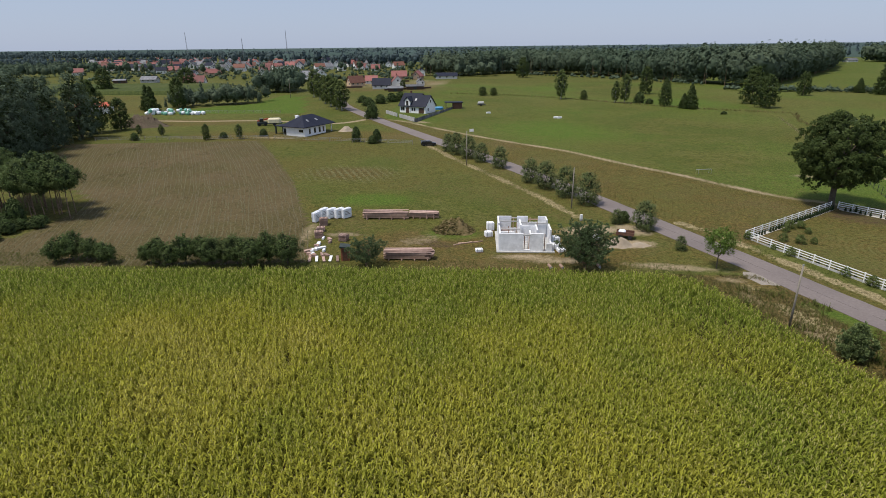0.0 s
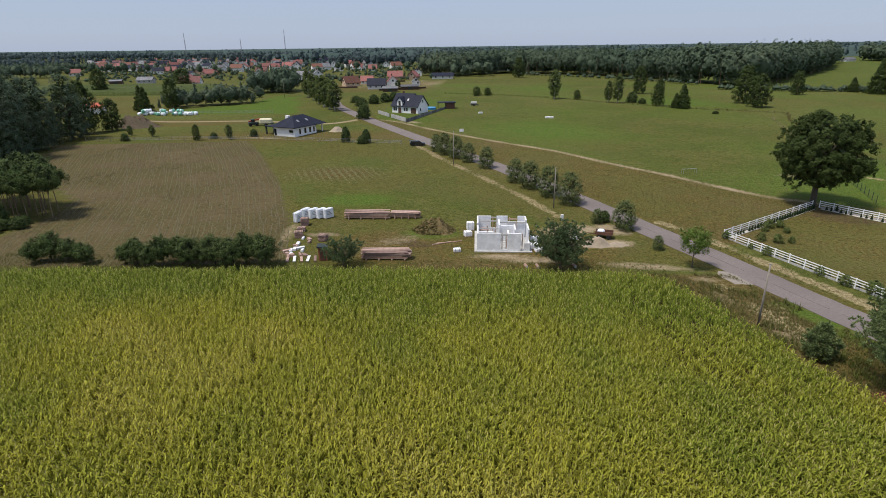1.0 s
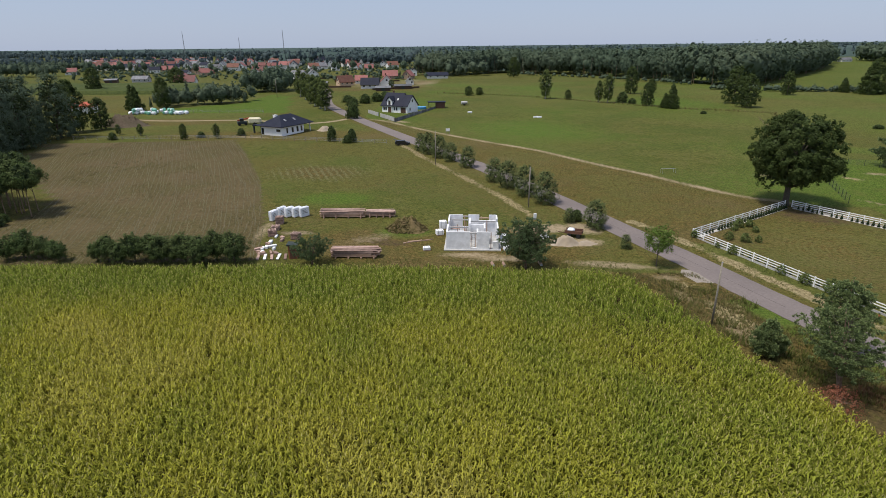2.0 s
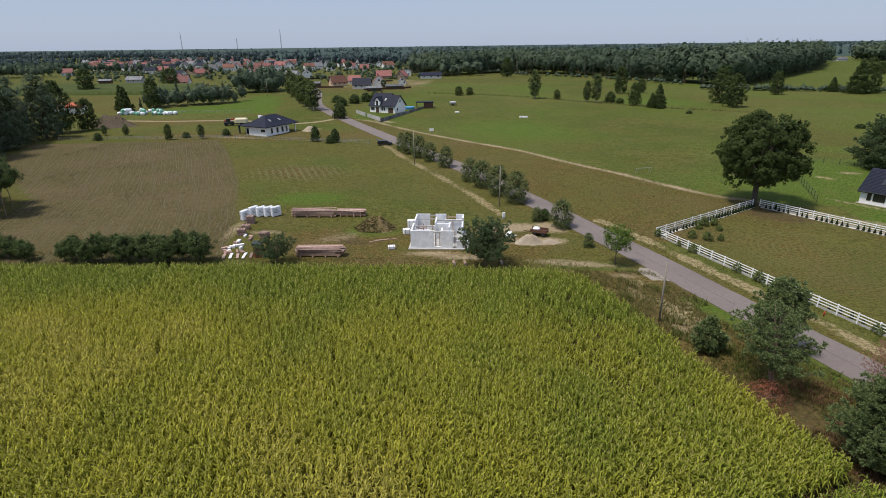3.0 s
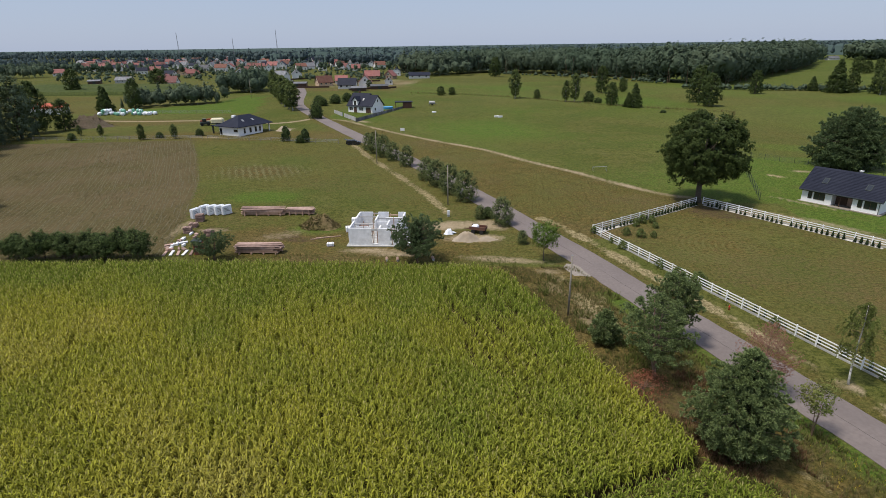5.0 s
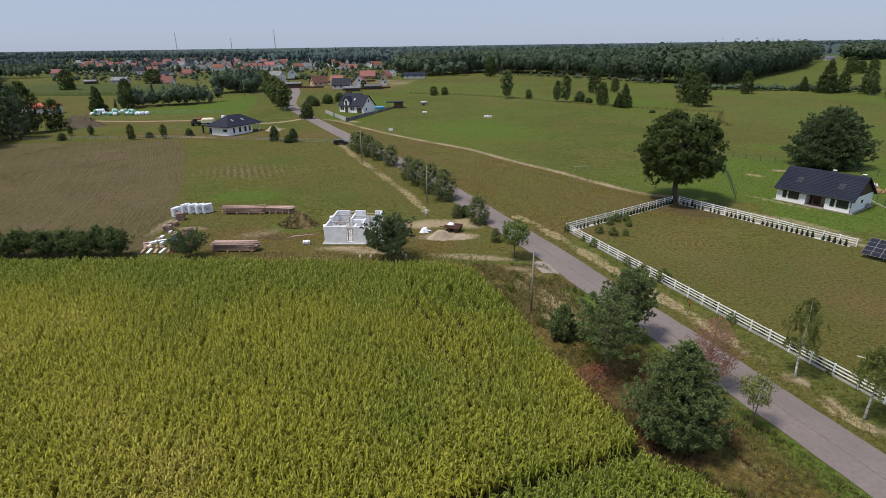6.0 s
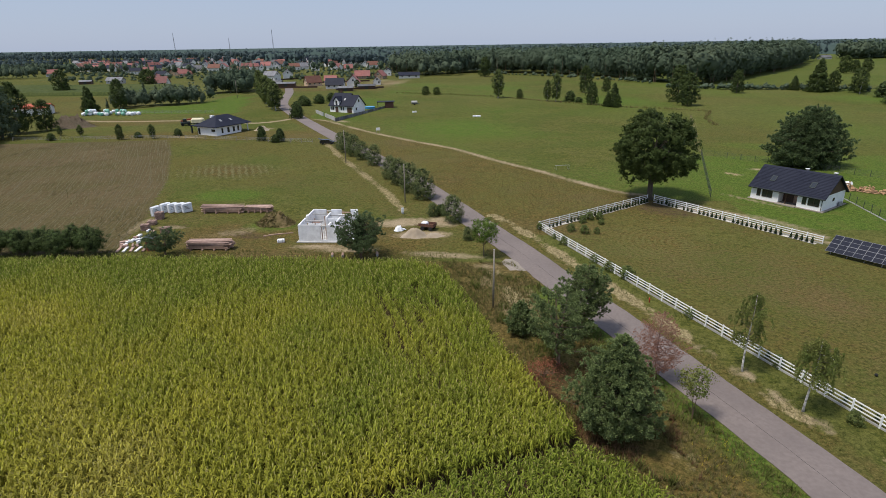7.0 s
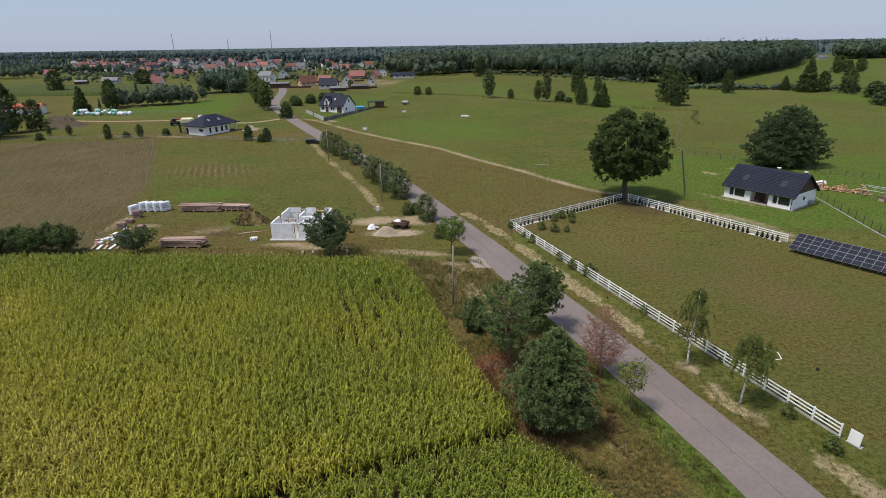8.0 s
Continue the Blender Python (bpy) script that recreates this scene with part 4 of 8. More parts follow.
def core(kind, h, w, low, k, seed, n=9, m=7, rough=0.10):
    """The dense inside of a crown, a lumpy closed body that the outer leaves hide."""
    g = np.random.default_rng(seed)
    z = np.linspace(0.02, 0.98, m)
    if kind == "round":
        r = np.sin(np.arccos(1 - 2 * z))
    elif kind == "cone":
        r = (1 - z) ** 0.75
    elif kind == "pine":
        r = np.sqrt(np.clip(1 - (z * 0.98) ** 2.0, 0, 1)) * np.clip(0.55 + 1.4 * z, 0, 1)
    elif kind == "dome":
        r = np.sqrt(1 - (z * 0.97) ** 1.7) * np.clip(0.50 + 1.6 * z, 0, 1)
    elif kind == "skirt":
        r = (1 - z ** 1.5) ** 0.68
    elif kind == "ovate":
        r = np.sin(np.clip(0.22 + 0.76 * z, 0, 1) * math.pi) ** 0.55
    elif kind == "column":
        r = np.sin(np.clip(0.12 + 0.88 * z, 0, 1) * math.pi) ** 0.6
    else:
        r = np.sqrt(1 - z ** 2.2)
    r[-1], r[0] = r[-1] * 0.06, r[0] * 0.4
    az = np.linspace(0, 2 * math.pi, n, endpoint=False)
    rr = k * w / 2 * r[:, None] * (1 + g.normal(0, rough, (m, n)))
    zz = low + (h - low) * (0.5 + (z[:, None] - 0.5) * k) + g.normal(0, 0.02 * h, (m, n))
    v = np.stack([rr * np.cos(az), rr * np.sin(az), zz], -1).reshape(-1, 3)
    i, j = np.meshgrid(np.arange(m - 1), np.arange(n), indexing="ij")
    f = np.stack([i * n + j, i * n + (j + 1) % n, (i + 1) * n + (j + 1) % n, (i + 1) * n + j], -1).reshape(-1, 4)
    return v, f


def wood(r, h, low, w, thick, limbs, centers, lean=0.03, stems=1):
    """A tapered trunk and limbs that reach into the crown."""
    g = Geo()
    for s in range(stems):
        k = 2 * math.pi * s / max(stems, 1) + 0.7
        sp = 0.0 if stems == 1 else 0.5
        top = (lean * h + sp * math.cos(k) * w * 0.3, lean * h * 0.5 + sp * math.sin(k) * w * 0.3, h * 0.86)
        bend = (r.uniform(-0.02, 0.02) * h, r.uniform(-0.02, 0.02) * h)
        path = [(top[0] * t + bend[0] * math.sin(3 * t), top[1] * t + bend[1] * math.sin(3 * t), top[2] * t - (0.2 if t == 0 else 0)) for t in (0, 0.06, 0.25, 0.5, 0.75, 1)]
        q = thick / (1 if stems == 1 else 1.6)
        g.tube(path, [q * 1.35, q, q * 0.85, q * 0.6, q * 0.35, q * 0.1], 7)
        for i in range(limbs // stems):
            t = r.uniform(max(0.2, low / h * 0.85), 0.7)
            base = Vector((top[0] * t + bend[0] * math.sin(3 * t), top[1] * t + bend[1] * math.sin(3 * t), top[2] * t))
            end = Vector(centers[r.randrange(len(centers))]) * 0.92
            if end.z < base.z:
                end.z = base.z + 0.1 * h
            midp = base.lerp(end, 0.5) + Vector((0, 0, -0.03 * h))
            k0 = q * (1 - t) * 0.75
            g.tube([base, midp, end], [k0, k0 * 0.6, k0 * 0.15], 5)
    return g


def tree(name, x, y, kind, h, w, low, seed, leaf, bark, label, category="tree", clumps=200, per=18, leaf_size=0.35, slim=0.6, thick=None, limbs=9,
         hang=0.0, up=0.3, puff=0.11, stems=1, group="", turn=0.0, inner=0.0, ball=0.75):
    g = np.random.default_rng(seed)
    r = random.Random(seed)
    e = thing(name, x, y, turn, label=label, category=category, group=group)
    c = crown_points(g, clumps, kind, h, w, low)
    part("trunk", wood(r, h, max(low, 0.1), w, thick or h * 0.018, limbs, c, stems=stems), M[bark], e, smooth=True)
    out = outward(c, h, w, low)
    v, f = leaves(g, c, w * puff, per, leaf_size, slim, up, hang, out, ball)
    k = np.zeros(len(f), int)
    # larger inner leaves, coloured darker to stand in for shade inside the crown
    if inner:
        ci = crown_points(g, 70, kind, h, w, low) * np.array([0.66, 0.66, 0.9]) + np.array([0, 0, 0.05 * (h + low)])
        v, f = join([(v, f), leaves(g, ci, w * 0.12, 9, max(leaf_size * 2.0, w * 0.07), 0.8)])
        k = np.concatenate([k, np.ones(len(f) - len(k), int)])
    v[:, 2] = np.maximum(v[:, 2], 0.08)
    part("crown", bulk("crown", v, f, [M[leaf], M["inner_shade"]], k), None, e)
    return e


def needles(g, centres, ways, per, size, slim, stray=0.62):
    """Tufts of needles that open from their centres; a tone paints shade at the old wood and pales to the fresh tips.
    """
    n = len(centres) * per
    a = np.repeat(ways, per, 0) + g.normal(0, stray, (n, 3))
    a /= np.linalg.norm(a, axis=1)[:, None] + 1e-9
    b = np.cross(a, g.normal(0, 1, (n, 3)))
    b /= np.linalg.norm(b, axis=1)[:, None] + 1e-9
    k = np.repeat(g.uniform(0.75, 1.25, len(centres)), per)[:, None]
    s = size * k * g.uniform(0.75, 1.2, (n, 1))
    c, a, b = np.repeat(centres, per, 0), a * s, b * s * slim
    v = np.stack([c - b * 0.3, c + a * 0.55 - b * 0.5, c + a, c + a * 0.55 + b * 0.5], 1).reshape(-1, 3)
    # painted tuft shading: low at the centre, high at the fresh tip
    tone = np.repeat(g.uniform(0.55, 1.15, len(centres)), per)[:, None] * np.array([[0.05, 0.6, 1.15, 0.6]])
    return v, np.arange(4 * n).reshape(-1, 4), tone.ravel()


def pine(name, x, y, h, w, low, profile, seed, leaf, bark, label, category="tree", whorl=0.4, arms=7, twigs=2.2, tuft=0.23, per=12, slim=0.28, thick=0.14,
         stems=1, lean=(0.0, 0.0), uneven=0.16, rise=0.16, dense=4.6, lift=0.8, fill=0.0):
    """A conifer: trunk, whorls of boughs as long as the profile says, side twigs, and tufts of needles on them."""
    g = np.random.default_rng(seed)
    e = thing(name, x, y, 0.0, label=label, category=category)
    us, rs = zip(*profile)
    ph = g.uniform(0, 6.28, 3)
    timber, arms_geo, cs, ways = Geo(), Geo(), [], []
    tops = []
    for k in range(stems):
        a = 2.2 * math.pi * k / stems + ph[0]
        sp = 0.0 if stems == 1 else w * 0.16
        tops.append(Vector((lean[0] + sp * math.cos(a), lean[1] + sp * math.sin(a), h * (1.0 if k == 0 else 0.86))))

    def stem(top, t):
        bow = 0.05 * h * math.sin(math.pi * t)
        return Vector((top.x * t ** 1.4 + bow * math.cos(ph[1]) * 0.5, top.y * t ** 1.4 + bow * math.sin(ph[1]) * 0.5, top.z * t))

    for k, top in enumerate(tops):
        q = thick * (1 if k == 0 else 0.75)
        timber.tube([stem(top, t) - Vector((0, 0, 0.25 if t == 0 else 0)) for t in (0, 0.08, 0.3, 0.55, 0.8, 1)], [q * 1.4, q, q * 0.85, q * 0.6, q * 0.35, q * 0.12], 7)
    z = low
    while z < h * 0.985:
        u = (z - low) / (h - low)
        reach = w / 2 * float(np.interp(u, us, rs))
        count = max(3, int(round(arms * (0.55 + 0.45 * min(1.0, reach / (w * 0.35))))))
        turn = g.uniform(0, 6.28)
        for i in range(count):
            top = tops[int(g.integers(0, stems))]
            az = turn + 6.283 * i / count + g.normal(0, 0.22)
            l = reach * (1 + uneven * math.sin(2 * az + ph[1] + 1.5 * u) + uneven * 0.8 * math.sin(5 * az + 7 * u + ph[2])) * g.uniform(0.80, 1.10)
            t = min(0.97, max(0.08, (z - rise * l) / top.z))
            p0 = stem(top, t)
            end = Vector((p0.x * 0.55 + math.cos(az) * l, p0.y * 0.55 + math.sin(az) * l, z + g.normal(0, 0.06) + 0.04 * l))
            mid = p0.lerp(end, 0.55) - Vector((0, 0, 0.05 * l))
            if l > w * 0.09:
                r0 = thick * 0.08 + 0.007 * l
                arms_geo.tube([p0, mid, end], [r0, r0 * 0.7, r0 * 0.25], 4)
            side = Vector((-math.sin(az), math.cos(az), 0))
            n = max(2, int(2 + l * twigs))
            for j in range(n):
                v = 0.32 + 0.68 * (j + g.uniform(0.2, 0.9)) / n
                at = (p0.lerp(mid, v / 0.55) if v < 0.55 else mid.lerp(end, (v - 0.55) / 0.45))
                tip = at + side * (g.choice((-1, 1)) * (1.08 - v) * l * g.uniform(0.15, 0.62)) + Vector((0, 0, g.uniform(-0.05, 0.16) * tuft * 3))
                for _ in range(int(dense) + (1 if g.random() < dense % 1 else 0)):
                    cs.append(np.array(tip) + g.normal(0, tuft * 0.42, 3))
                    ways.append((math.cos(az) * 0.5, math.sin(az) * 0.5, lift))
            cs.append(np.array(end))
            ways.append((math.cos(az) * 0.7, math.sin(az) * 0.7, lift))
        z += whorl * g.uniform(0.75, 1.2)
    for top in tops:
        for t in np.linspace(0.9, 1.0, 5):
            cs.append(np.array(stem(top, t)) + g.normal(0, tuft * 0.2, 3))
            ways.append((0, 0, 1.2))
    part("trunk", timber, M[bark], e, smooth=True)
    part("branchwork", arms_geo, M["bark" if bark == "pine_bark" else bark], e)["kind"] = "stuff"
    cs, ways = np.array(cs), np.array(ways)
    ways = ways + g.normal(0, 0.25, ways.shape)
    ways /= np.linalg.norm(ways, axis=1)[:, None]
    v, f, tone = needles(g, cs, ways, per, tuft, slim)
    k = np.zeros(len(f), int)
    # filling leaves near the trunk; their dark colour paints the crown's shade
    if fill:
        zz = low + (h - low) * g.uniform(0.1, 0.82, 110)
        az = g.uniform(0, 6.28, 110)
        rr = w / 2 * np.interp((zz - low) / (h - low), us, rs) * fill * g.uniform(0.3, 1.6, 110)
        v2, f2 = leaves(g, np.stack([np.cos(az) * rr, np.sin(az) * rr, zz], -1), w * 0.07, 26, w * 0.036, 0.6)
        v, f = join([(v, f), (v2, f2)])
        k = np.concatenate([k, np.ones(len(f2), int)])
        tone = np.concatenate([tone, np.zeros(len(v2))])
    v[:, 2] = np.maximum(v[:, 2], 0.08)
    me = bulk("crown", v, f, [M[leaf], M["inner_shade"]], k)
    me.attributes.new("ripe_or_shade", "FLOAT", "POINT").data.foreach_set("value", tone.astype(np.float32))
    part("crown", me, None, e)
    return e


def birch(name, x, y, h, w, low, seed, label, lean=(0.0, 0.0), strands=150, drop=1.3, leaf="birch_leaf", size=0.125, droop=0.55):
    """A slim white trunk with rising limbs, from whose ends thin strands of leaves hang."""
    g = np.random.default_rng(seed)
    e = thing(name, x, y, 0.0, label=label, category="tree")
    trunk, limbs, pts = Geo(), Geo(), []
    top = Vector((lean[0], lean[1], h))

    def stem(t):
        return Vector((top.x * t + 0.10 * math.sin(5 * t + seed), top.y * t + 0.08 * math.sin(4 * t), top.z * t))

    trunk.tube([stem(t) - Vector((0, 0, 0.25 if t == 0 else 0)) for t in (0, 0.1, 0.3, 0.5, 0.75, 1)], [0.13, 0.095, 0.085, 0.065, 0.035, 0.012], 8)
    for i in range(strands):
        u = g.random()
        z = low + (h - low) * (0.12 + 0.88 * u)
        reach = w / 2 * math.sin(math.pi * min(1, 0.18 + 0.80 * u)) ** 0.7 * g.uniform(0.25, 1.05)
        az = g.uniform(0, 6.28)
        p0 = stem(max(0.2, (z - 0.55 * reach) / h))
        end = Vector((p0.x + math.cos(az) * reach, p0.y + math.sin(az) * reach, z))
        if i % 2 == 0:
            limbs.tube([p0, p0.lerp(end, 0.55) + Vector((0, 0, 0.12 * reach)), end], [0.022, 0.014, 0.006], 4)
        l = drop * g.uniform(0.4, 1.15)
        out = g.uniform(0.05, 0.3)
        n = int(9 + 12 * l)
        for j in range(n):
            t = j / n
            pts.append((end.x + math.cos(az) * out * t + g.normal(0, 0.06), end.y + math.sin(az) * out * t + g.normal(0, 0.06), max(0.6, end.z + 0.10 - l * droop * t * (0.6 + t) + g.normal(0, 0.05))))
    c = np.array(pts)
    v, f = leaves(g, c, 0.09, 4, size, 0.6, hang=1.2)
    part("trunk", trunk, M["birch_bark"], e, "white birch bark", smooth=True)
    part("branchwork", limbs, M["bark"], e)["kind"] = "stuff"
    part("crown", bulk("crown", v, f, [M[leaf]]), None, e)
    return e


def broad(name, x, y, h, w, low, seed, leaf, bark, label, boughs=90, clumps=11, per=24, size=0.30, thick=0.5, limbs=24, group=""):
    """A broad-leaved tree whose crown is made of many boughs, each a mass of leaves of its own."""
    g = np.random.default_rng(seed)
    r = random.Random(seed)
    e = thing(name, x, y, 0.0, label=label, category="tree", group=group)
    d = g.normal(0, 1, (boughs, 3))
    d /= np.linalg.norm(d, axis=1)[:, None]
    ph = g.uniform(0, 6.28, 3)
    az = np.arctan2(d[:, 1], d[:, 0])
    k = g.uniform(0.62, 0.86, boughs) * (1 + 0.05 * np.sin(3 * az + ph[0]) + 0.06 * np.sin(5 * az + 4 * d[:, 2] + ph[1]))
    ch = (h - low) / 2
    zz = np.where(d[:, 2] < 0, d[:, 2] * 0.88, d[:, 2])
    k2 = k * np.where(d[:, 2] < 0, 1.0 + 0.30 * -d[:, 2], 1.0)
    c = np.stack([d[:, 0] * k2 * w / 2, d[:, 1] * k2 * w / 2, low + ch * (1 + zz * k * 1.06)], -1)
    br = w * g.uniform(0.075, 0.125, boughs)
    part("trunk", wood(r, h, low, w, thick, limbs, c), M[bark], e, smooth=True)
    way = np.repeat(d, clumps, 0) * 0.7 + g.normal(0, 0.75, (boughs * clumps, 3)) + np.array([0, 0, 0.2])
    way /= np.linalg.norm(way, axis=1)[:, None]
    at = np.repeat(c, clumps, 0) + way * np.repeat(br, clumps)[:, None] * g.uniform(0.45, 1.15, (boughs * clumps, 1)) * np.array([1, 1, 0.8])
    a = leaves(g, at, w * 0.028, per, size, 0.7, face=way, ball=0.55, stray=0.4)
    # a: outer leaves; b: inner leaves whose colour carries the bough's shade
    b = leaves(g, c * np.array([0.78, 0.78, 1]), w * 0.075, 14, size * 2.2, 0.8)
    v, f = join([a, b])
    part("crown", bulk("crown", v, f, [M[leaf], M["inner_shade"]], np.repeat([0, 1], [len(a[1]), len(b[1])])), None, e)
    return e


def again(ob, x, y, size=1.0, turn=0.0, label="", wide=1.0):
    o = copy_thing(ob, pose(x, y, gz(x, y), 0, 0, turn) @ Matrix.Diagonal((size * wide, size * wide, size, 1)))
    return tagged(o, label)


# beside the paddock
FULL = ((0, 0.50), (0.12, 0.86), (0.3, 1.0), (0.48, 0.90), (0.66, 0.68), (0.82, 0.42), (0.94, 0.18), (1, 0.05))
OPEN = ((0, 0.42), (0.15, 0.80), (0.4, 1.0), (0.62, 0.86), (0.8, 0.58), (0.93, 0.30), (1, 0.10))
SLIM = ((0, 0.60), (0.2, 0.95), (0.5, 1.0), (0.75, 0.80), (0.9, 0.50), (1, 0.15))
BROAD = ((0, 0.86), (0.15, 1.0), (0.35, 0.98), (0.55, 0.84), (0.74, 0.62), (0.9, 0.34), (1, 0.08))
CROWN = ((0, 0.30), (0.25, 0.85), (0.5, 1.0), (0.72, 0.85), (0.88, 0.55), (1, 0.2))
broad("oak_tree", 62.3, 125.8, 16.9, 15.4, 2.6, 21, "oak_leaf", "bark", "large spreading oak with dense dark green crown", boughs=190, clumps=13, per=22, size=0.30, thick=0.55, limbs=26)
pine("pine_tree", 107.4, 156.4, 14.2, 16.4, 0.4, BROAD, 22, "fir_needle", "pine_bark", "broad bushy pine with dark green boughs behind a house", whorl=0.85, arms=14, twigs=1.9, tuft=0.50, per=12, slim=0.28, thick=0.3, uneven=0.14, dense=2.6, fill=0.4)
# along the road
pine("pine_tree", 37.4, 64.8, 8.0, 6.9, 2.9, OPEN, 23, "pine_needle", "pine_bark", "young pine with open crown and pale leaning trunk", stems=3, lean=(-0.2, 2.0), thick=0.17, uneven=0.26, arms=7, rise=0.45, whorl=0.46, dense=4.4)
pine("pine_tree", 40.6, 54.8, 9.0, 7.0, 0.7, FULL, 24, "pine_needle", "pine_bark", "young pine with full rounded crown down to the ground", whorl=0.34, arms=9, dense=4.6, thick=0.15, uneven=0.10, fill=0.36)
pine("pine_tree", 40.5, 71.2, 8.0, 5.0, 1.9, SLIM, 25, "pine_needle", "pine_bark", "slim young pine close to the road", arms=8, lean=(0.5, 0.6), thick=0.14, uneven=0.18)
pine("pine_tree", 34.0, 70.9, 3.8, 3.0, 0.3, FULL, 26, "pine_needle", "pine_bark", "small young pine at the edge of the crop", whorl=0.34, arms=6, thick=0.07, tuft=0.26)
pine("dry_tree", 45.9, 62.6, 7.2, 4.4, 1.4, OPEN, 27, "red_leaf", "red_bark", "half-bare young tree with thin reddish foliage", whorl=0.22, arms=8, twigs=4.2, tuft=0.13, per=9, slim=0.16, thick=0.07, rise=0.55, dense=1.6, uneven=0.12)
tree("willow_tree", 47.5, 57.3, "round", 5.0, 2.8, 2.2, 28, "birch_leaf", "pine_bark", "thin young willow with several stems", clumps=120, per=14, leaf_size=0.17, thick=0.06, limbs=9, stems=3, puff=0.14)
birch("birch_tree", 54.7, 64.8, 7.6, 3.4, 2.6, 29, "young birch with white trunk and thin hanging foliage", lean=(0.35, 0.9), strands=115)
birch("birch_tree", 57.2, 58.8, 6.6, 3.9, 3.0, 30, "young birch with white trunk and drooping yellowish crown", lean=(0.3, 0.3), strands=120, drop=1.6, droop=0.62)
tree("rowan_tree", 30.0, 94.4, "round", 6.0, 4.2, 2.0, 31, "young_leaf", "bark", "small bright green roadside tree", clumps=170, per=22, leaf_size=0.21, thick=0.08, limbs=12, puff=0.11)
tree("red_shrub", 35.8, 62.4, "bush", 1.8, 4.6, 0.1, 32, "rust_leaf", "red_bark", "low reddish dying shrub under a pine", "shrub", clumps=120, per=16, leaf_size=0.14, slim=0.45, thick=0.03, limbs=24, puff=0.10)
# at the building plot
pine("pine_tree", 11.9, 92.8, 6.9, 8.3, 1.8, CROWN, 33, "fir_needle", "pine_bark", "dense dark green pine beside a shell of a house", stems=2, thick=0.18, tuft=0.25, per=11, slim=0.30, whorl=0.42, arms=8, twigs=2.0, uneven=0.24, rise=0.45, dense=3.4, fill=0.12)
pine("pine_tree", -18.4, 92.8, 4.2, 5.0, 1.1, CROWN, 34, "fir_needle", "pine_bark", "low dark bushy pine beside stacked timber", stems=2, thick=0.13, tuft=0.25, per=10, slim=0.28, whorl=0.36, arms=8, twigs=1.9, uneven=0.26, rise=0.4, dense=3.0)
hazel = tree("hazel_bush", -29.6, 92.4, "round", 4.7, 4.3, 0.55, 35, "bush_leaf", "bark", "dark green hazel bush at the crop's edge", "bush", clumps=150, per=34, leaf_size=0.19, thick=0.05, limbs=14, stems=4, puff=0.10, inner=0.5, group="hedgerow at the crop")
rh = random.Random(2)
for x, s in ((-32.6, 1.0), (-34.4, 0.9), (-37.0, 0.95), (-38.6, 0.8), (-40.4, 0.92), (-42.4, 0.82), (-44.4, 0.95), (-46.2, 0.72), (-48.4, 0.84), (-50.4, 0.6), (-56.0, 0.66), (-57.8, 0.6), (-59.4, 0.72), (-62.2, 0.92), (-64.0, 0.7)):
    again(hazel, x, 92.2 + rh.uniform(-0.9, 0.9), s, rh.uniform(0, 360), wide=rh.uniform(0.85, 1.1))
sallow = tree("willow_bush", 17.6, 125.4, "ovate", 6.2, 5.0, 0.1, 36, "willow_leaf", "bark", "grey-green willow bush on the road's verge", "bush", clumps=260, per=34, leaf_size=0.20, slim=0.32, thick=0.04, limbs=10, stems=4, puff=0.085, up=0.8, inner=0.45, group="roadside willows")
for x, y, s, a in ((14.2, 131.0, 1.0, 40), (10.8, 137.0, 0.95, 90), (8.0, 142.5, 0.85, 160), (1.6, 156.5, 0.85, 210), (-3.0, 163.5, 0.8, 260), (-6.4, 168.5, 0.95, 300), (-9.8, 173.5, 0.95, 340), (-12.4, 178, 0.8, 10),
                   (24.4, 110.6, 0.80, 70), (20.6, 113.6, 0.42, 120), (27.4, 101.4, 0.36, 10)):
    again(sallow, x, y, s, a)
shrub = tree("pine_seedling", 44.4, 106.2, "bush", 1.25, 1.5, 0.05, 37, "poplar_leaf", "bark", "small bushy planted pine with light green needles", "shrub", clumps=70, per=12, leaf_size=0.24, slim=0.3, thick=0.02, limbs=5, puff=0.12, group="paddock seedlings")
for x, y, s, a in ((47.0, 110.8, 1.0, 0), (48.5, 112.5, 1.1, 60), (50.2, 112.6, 1.0, 100), (48.4, 105.1, 0.8, 30), (46.4, 105.1, 1.1, 80), (50.0, 109.8, 0.8, 150), (41.2, 102.4, 0.6, 20), (39.4, 106.8, 1.0, 200), (42.4, 99.8, 1.0, 300), (45.9, 92.6, 1.0, 10),
                   (47.2, 89.4, 1.1, 40), (49.0, 86.8, 1.4, 110), (53.5, 75.9, 0.9, 0), (58.4, 66.0, 0.9, 0), (60.4, 57.4, 0.9, 70), (61.6, 53.2, 1.0, 50)):
    again(shrub, x, y, s, a)

# out in the pasture and beyond: a few grown trees, repeated
ash = tree("ash_tree", 119.9, 279.7, "ovate", 14.0, 9.4, 0.5, 41, "oak_leaf", "bark", "round dark field tree standing in the pasture", clumps=200, per=28, leaf_size=0.44, limbs=8, puff=0.08, inner=0.6, group="pasture trees")
poplar = tree("poplar_tree", 36.2, 318.8, "column", 14.5, 6.6, 1.5, 42, "poplar_leaf", "birch_bark", "slender pale green birch in the pasture", clumps=190, per=28, leaf_size=0.40, limbs=8, puff=0.10, inner=0.35, group="pasture trees")
spruce = tree("spruce_tree", 86.8, 277, "cone", 10.0, 7.6, 0.2, 43, "oak_leaf", "bark", "dark conical field tree in the pasture", clumps=200, per=32, leaf_size=0.38, limbs=6, puff=0.08, inner=0.6, group="pasture trees")
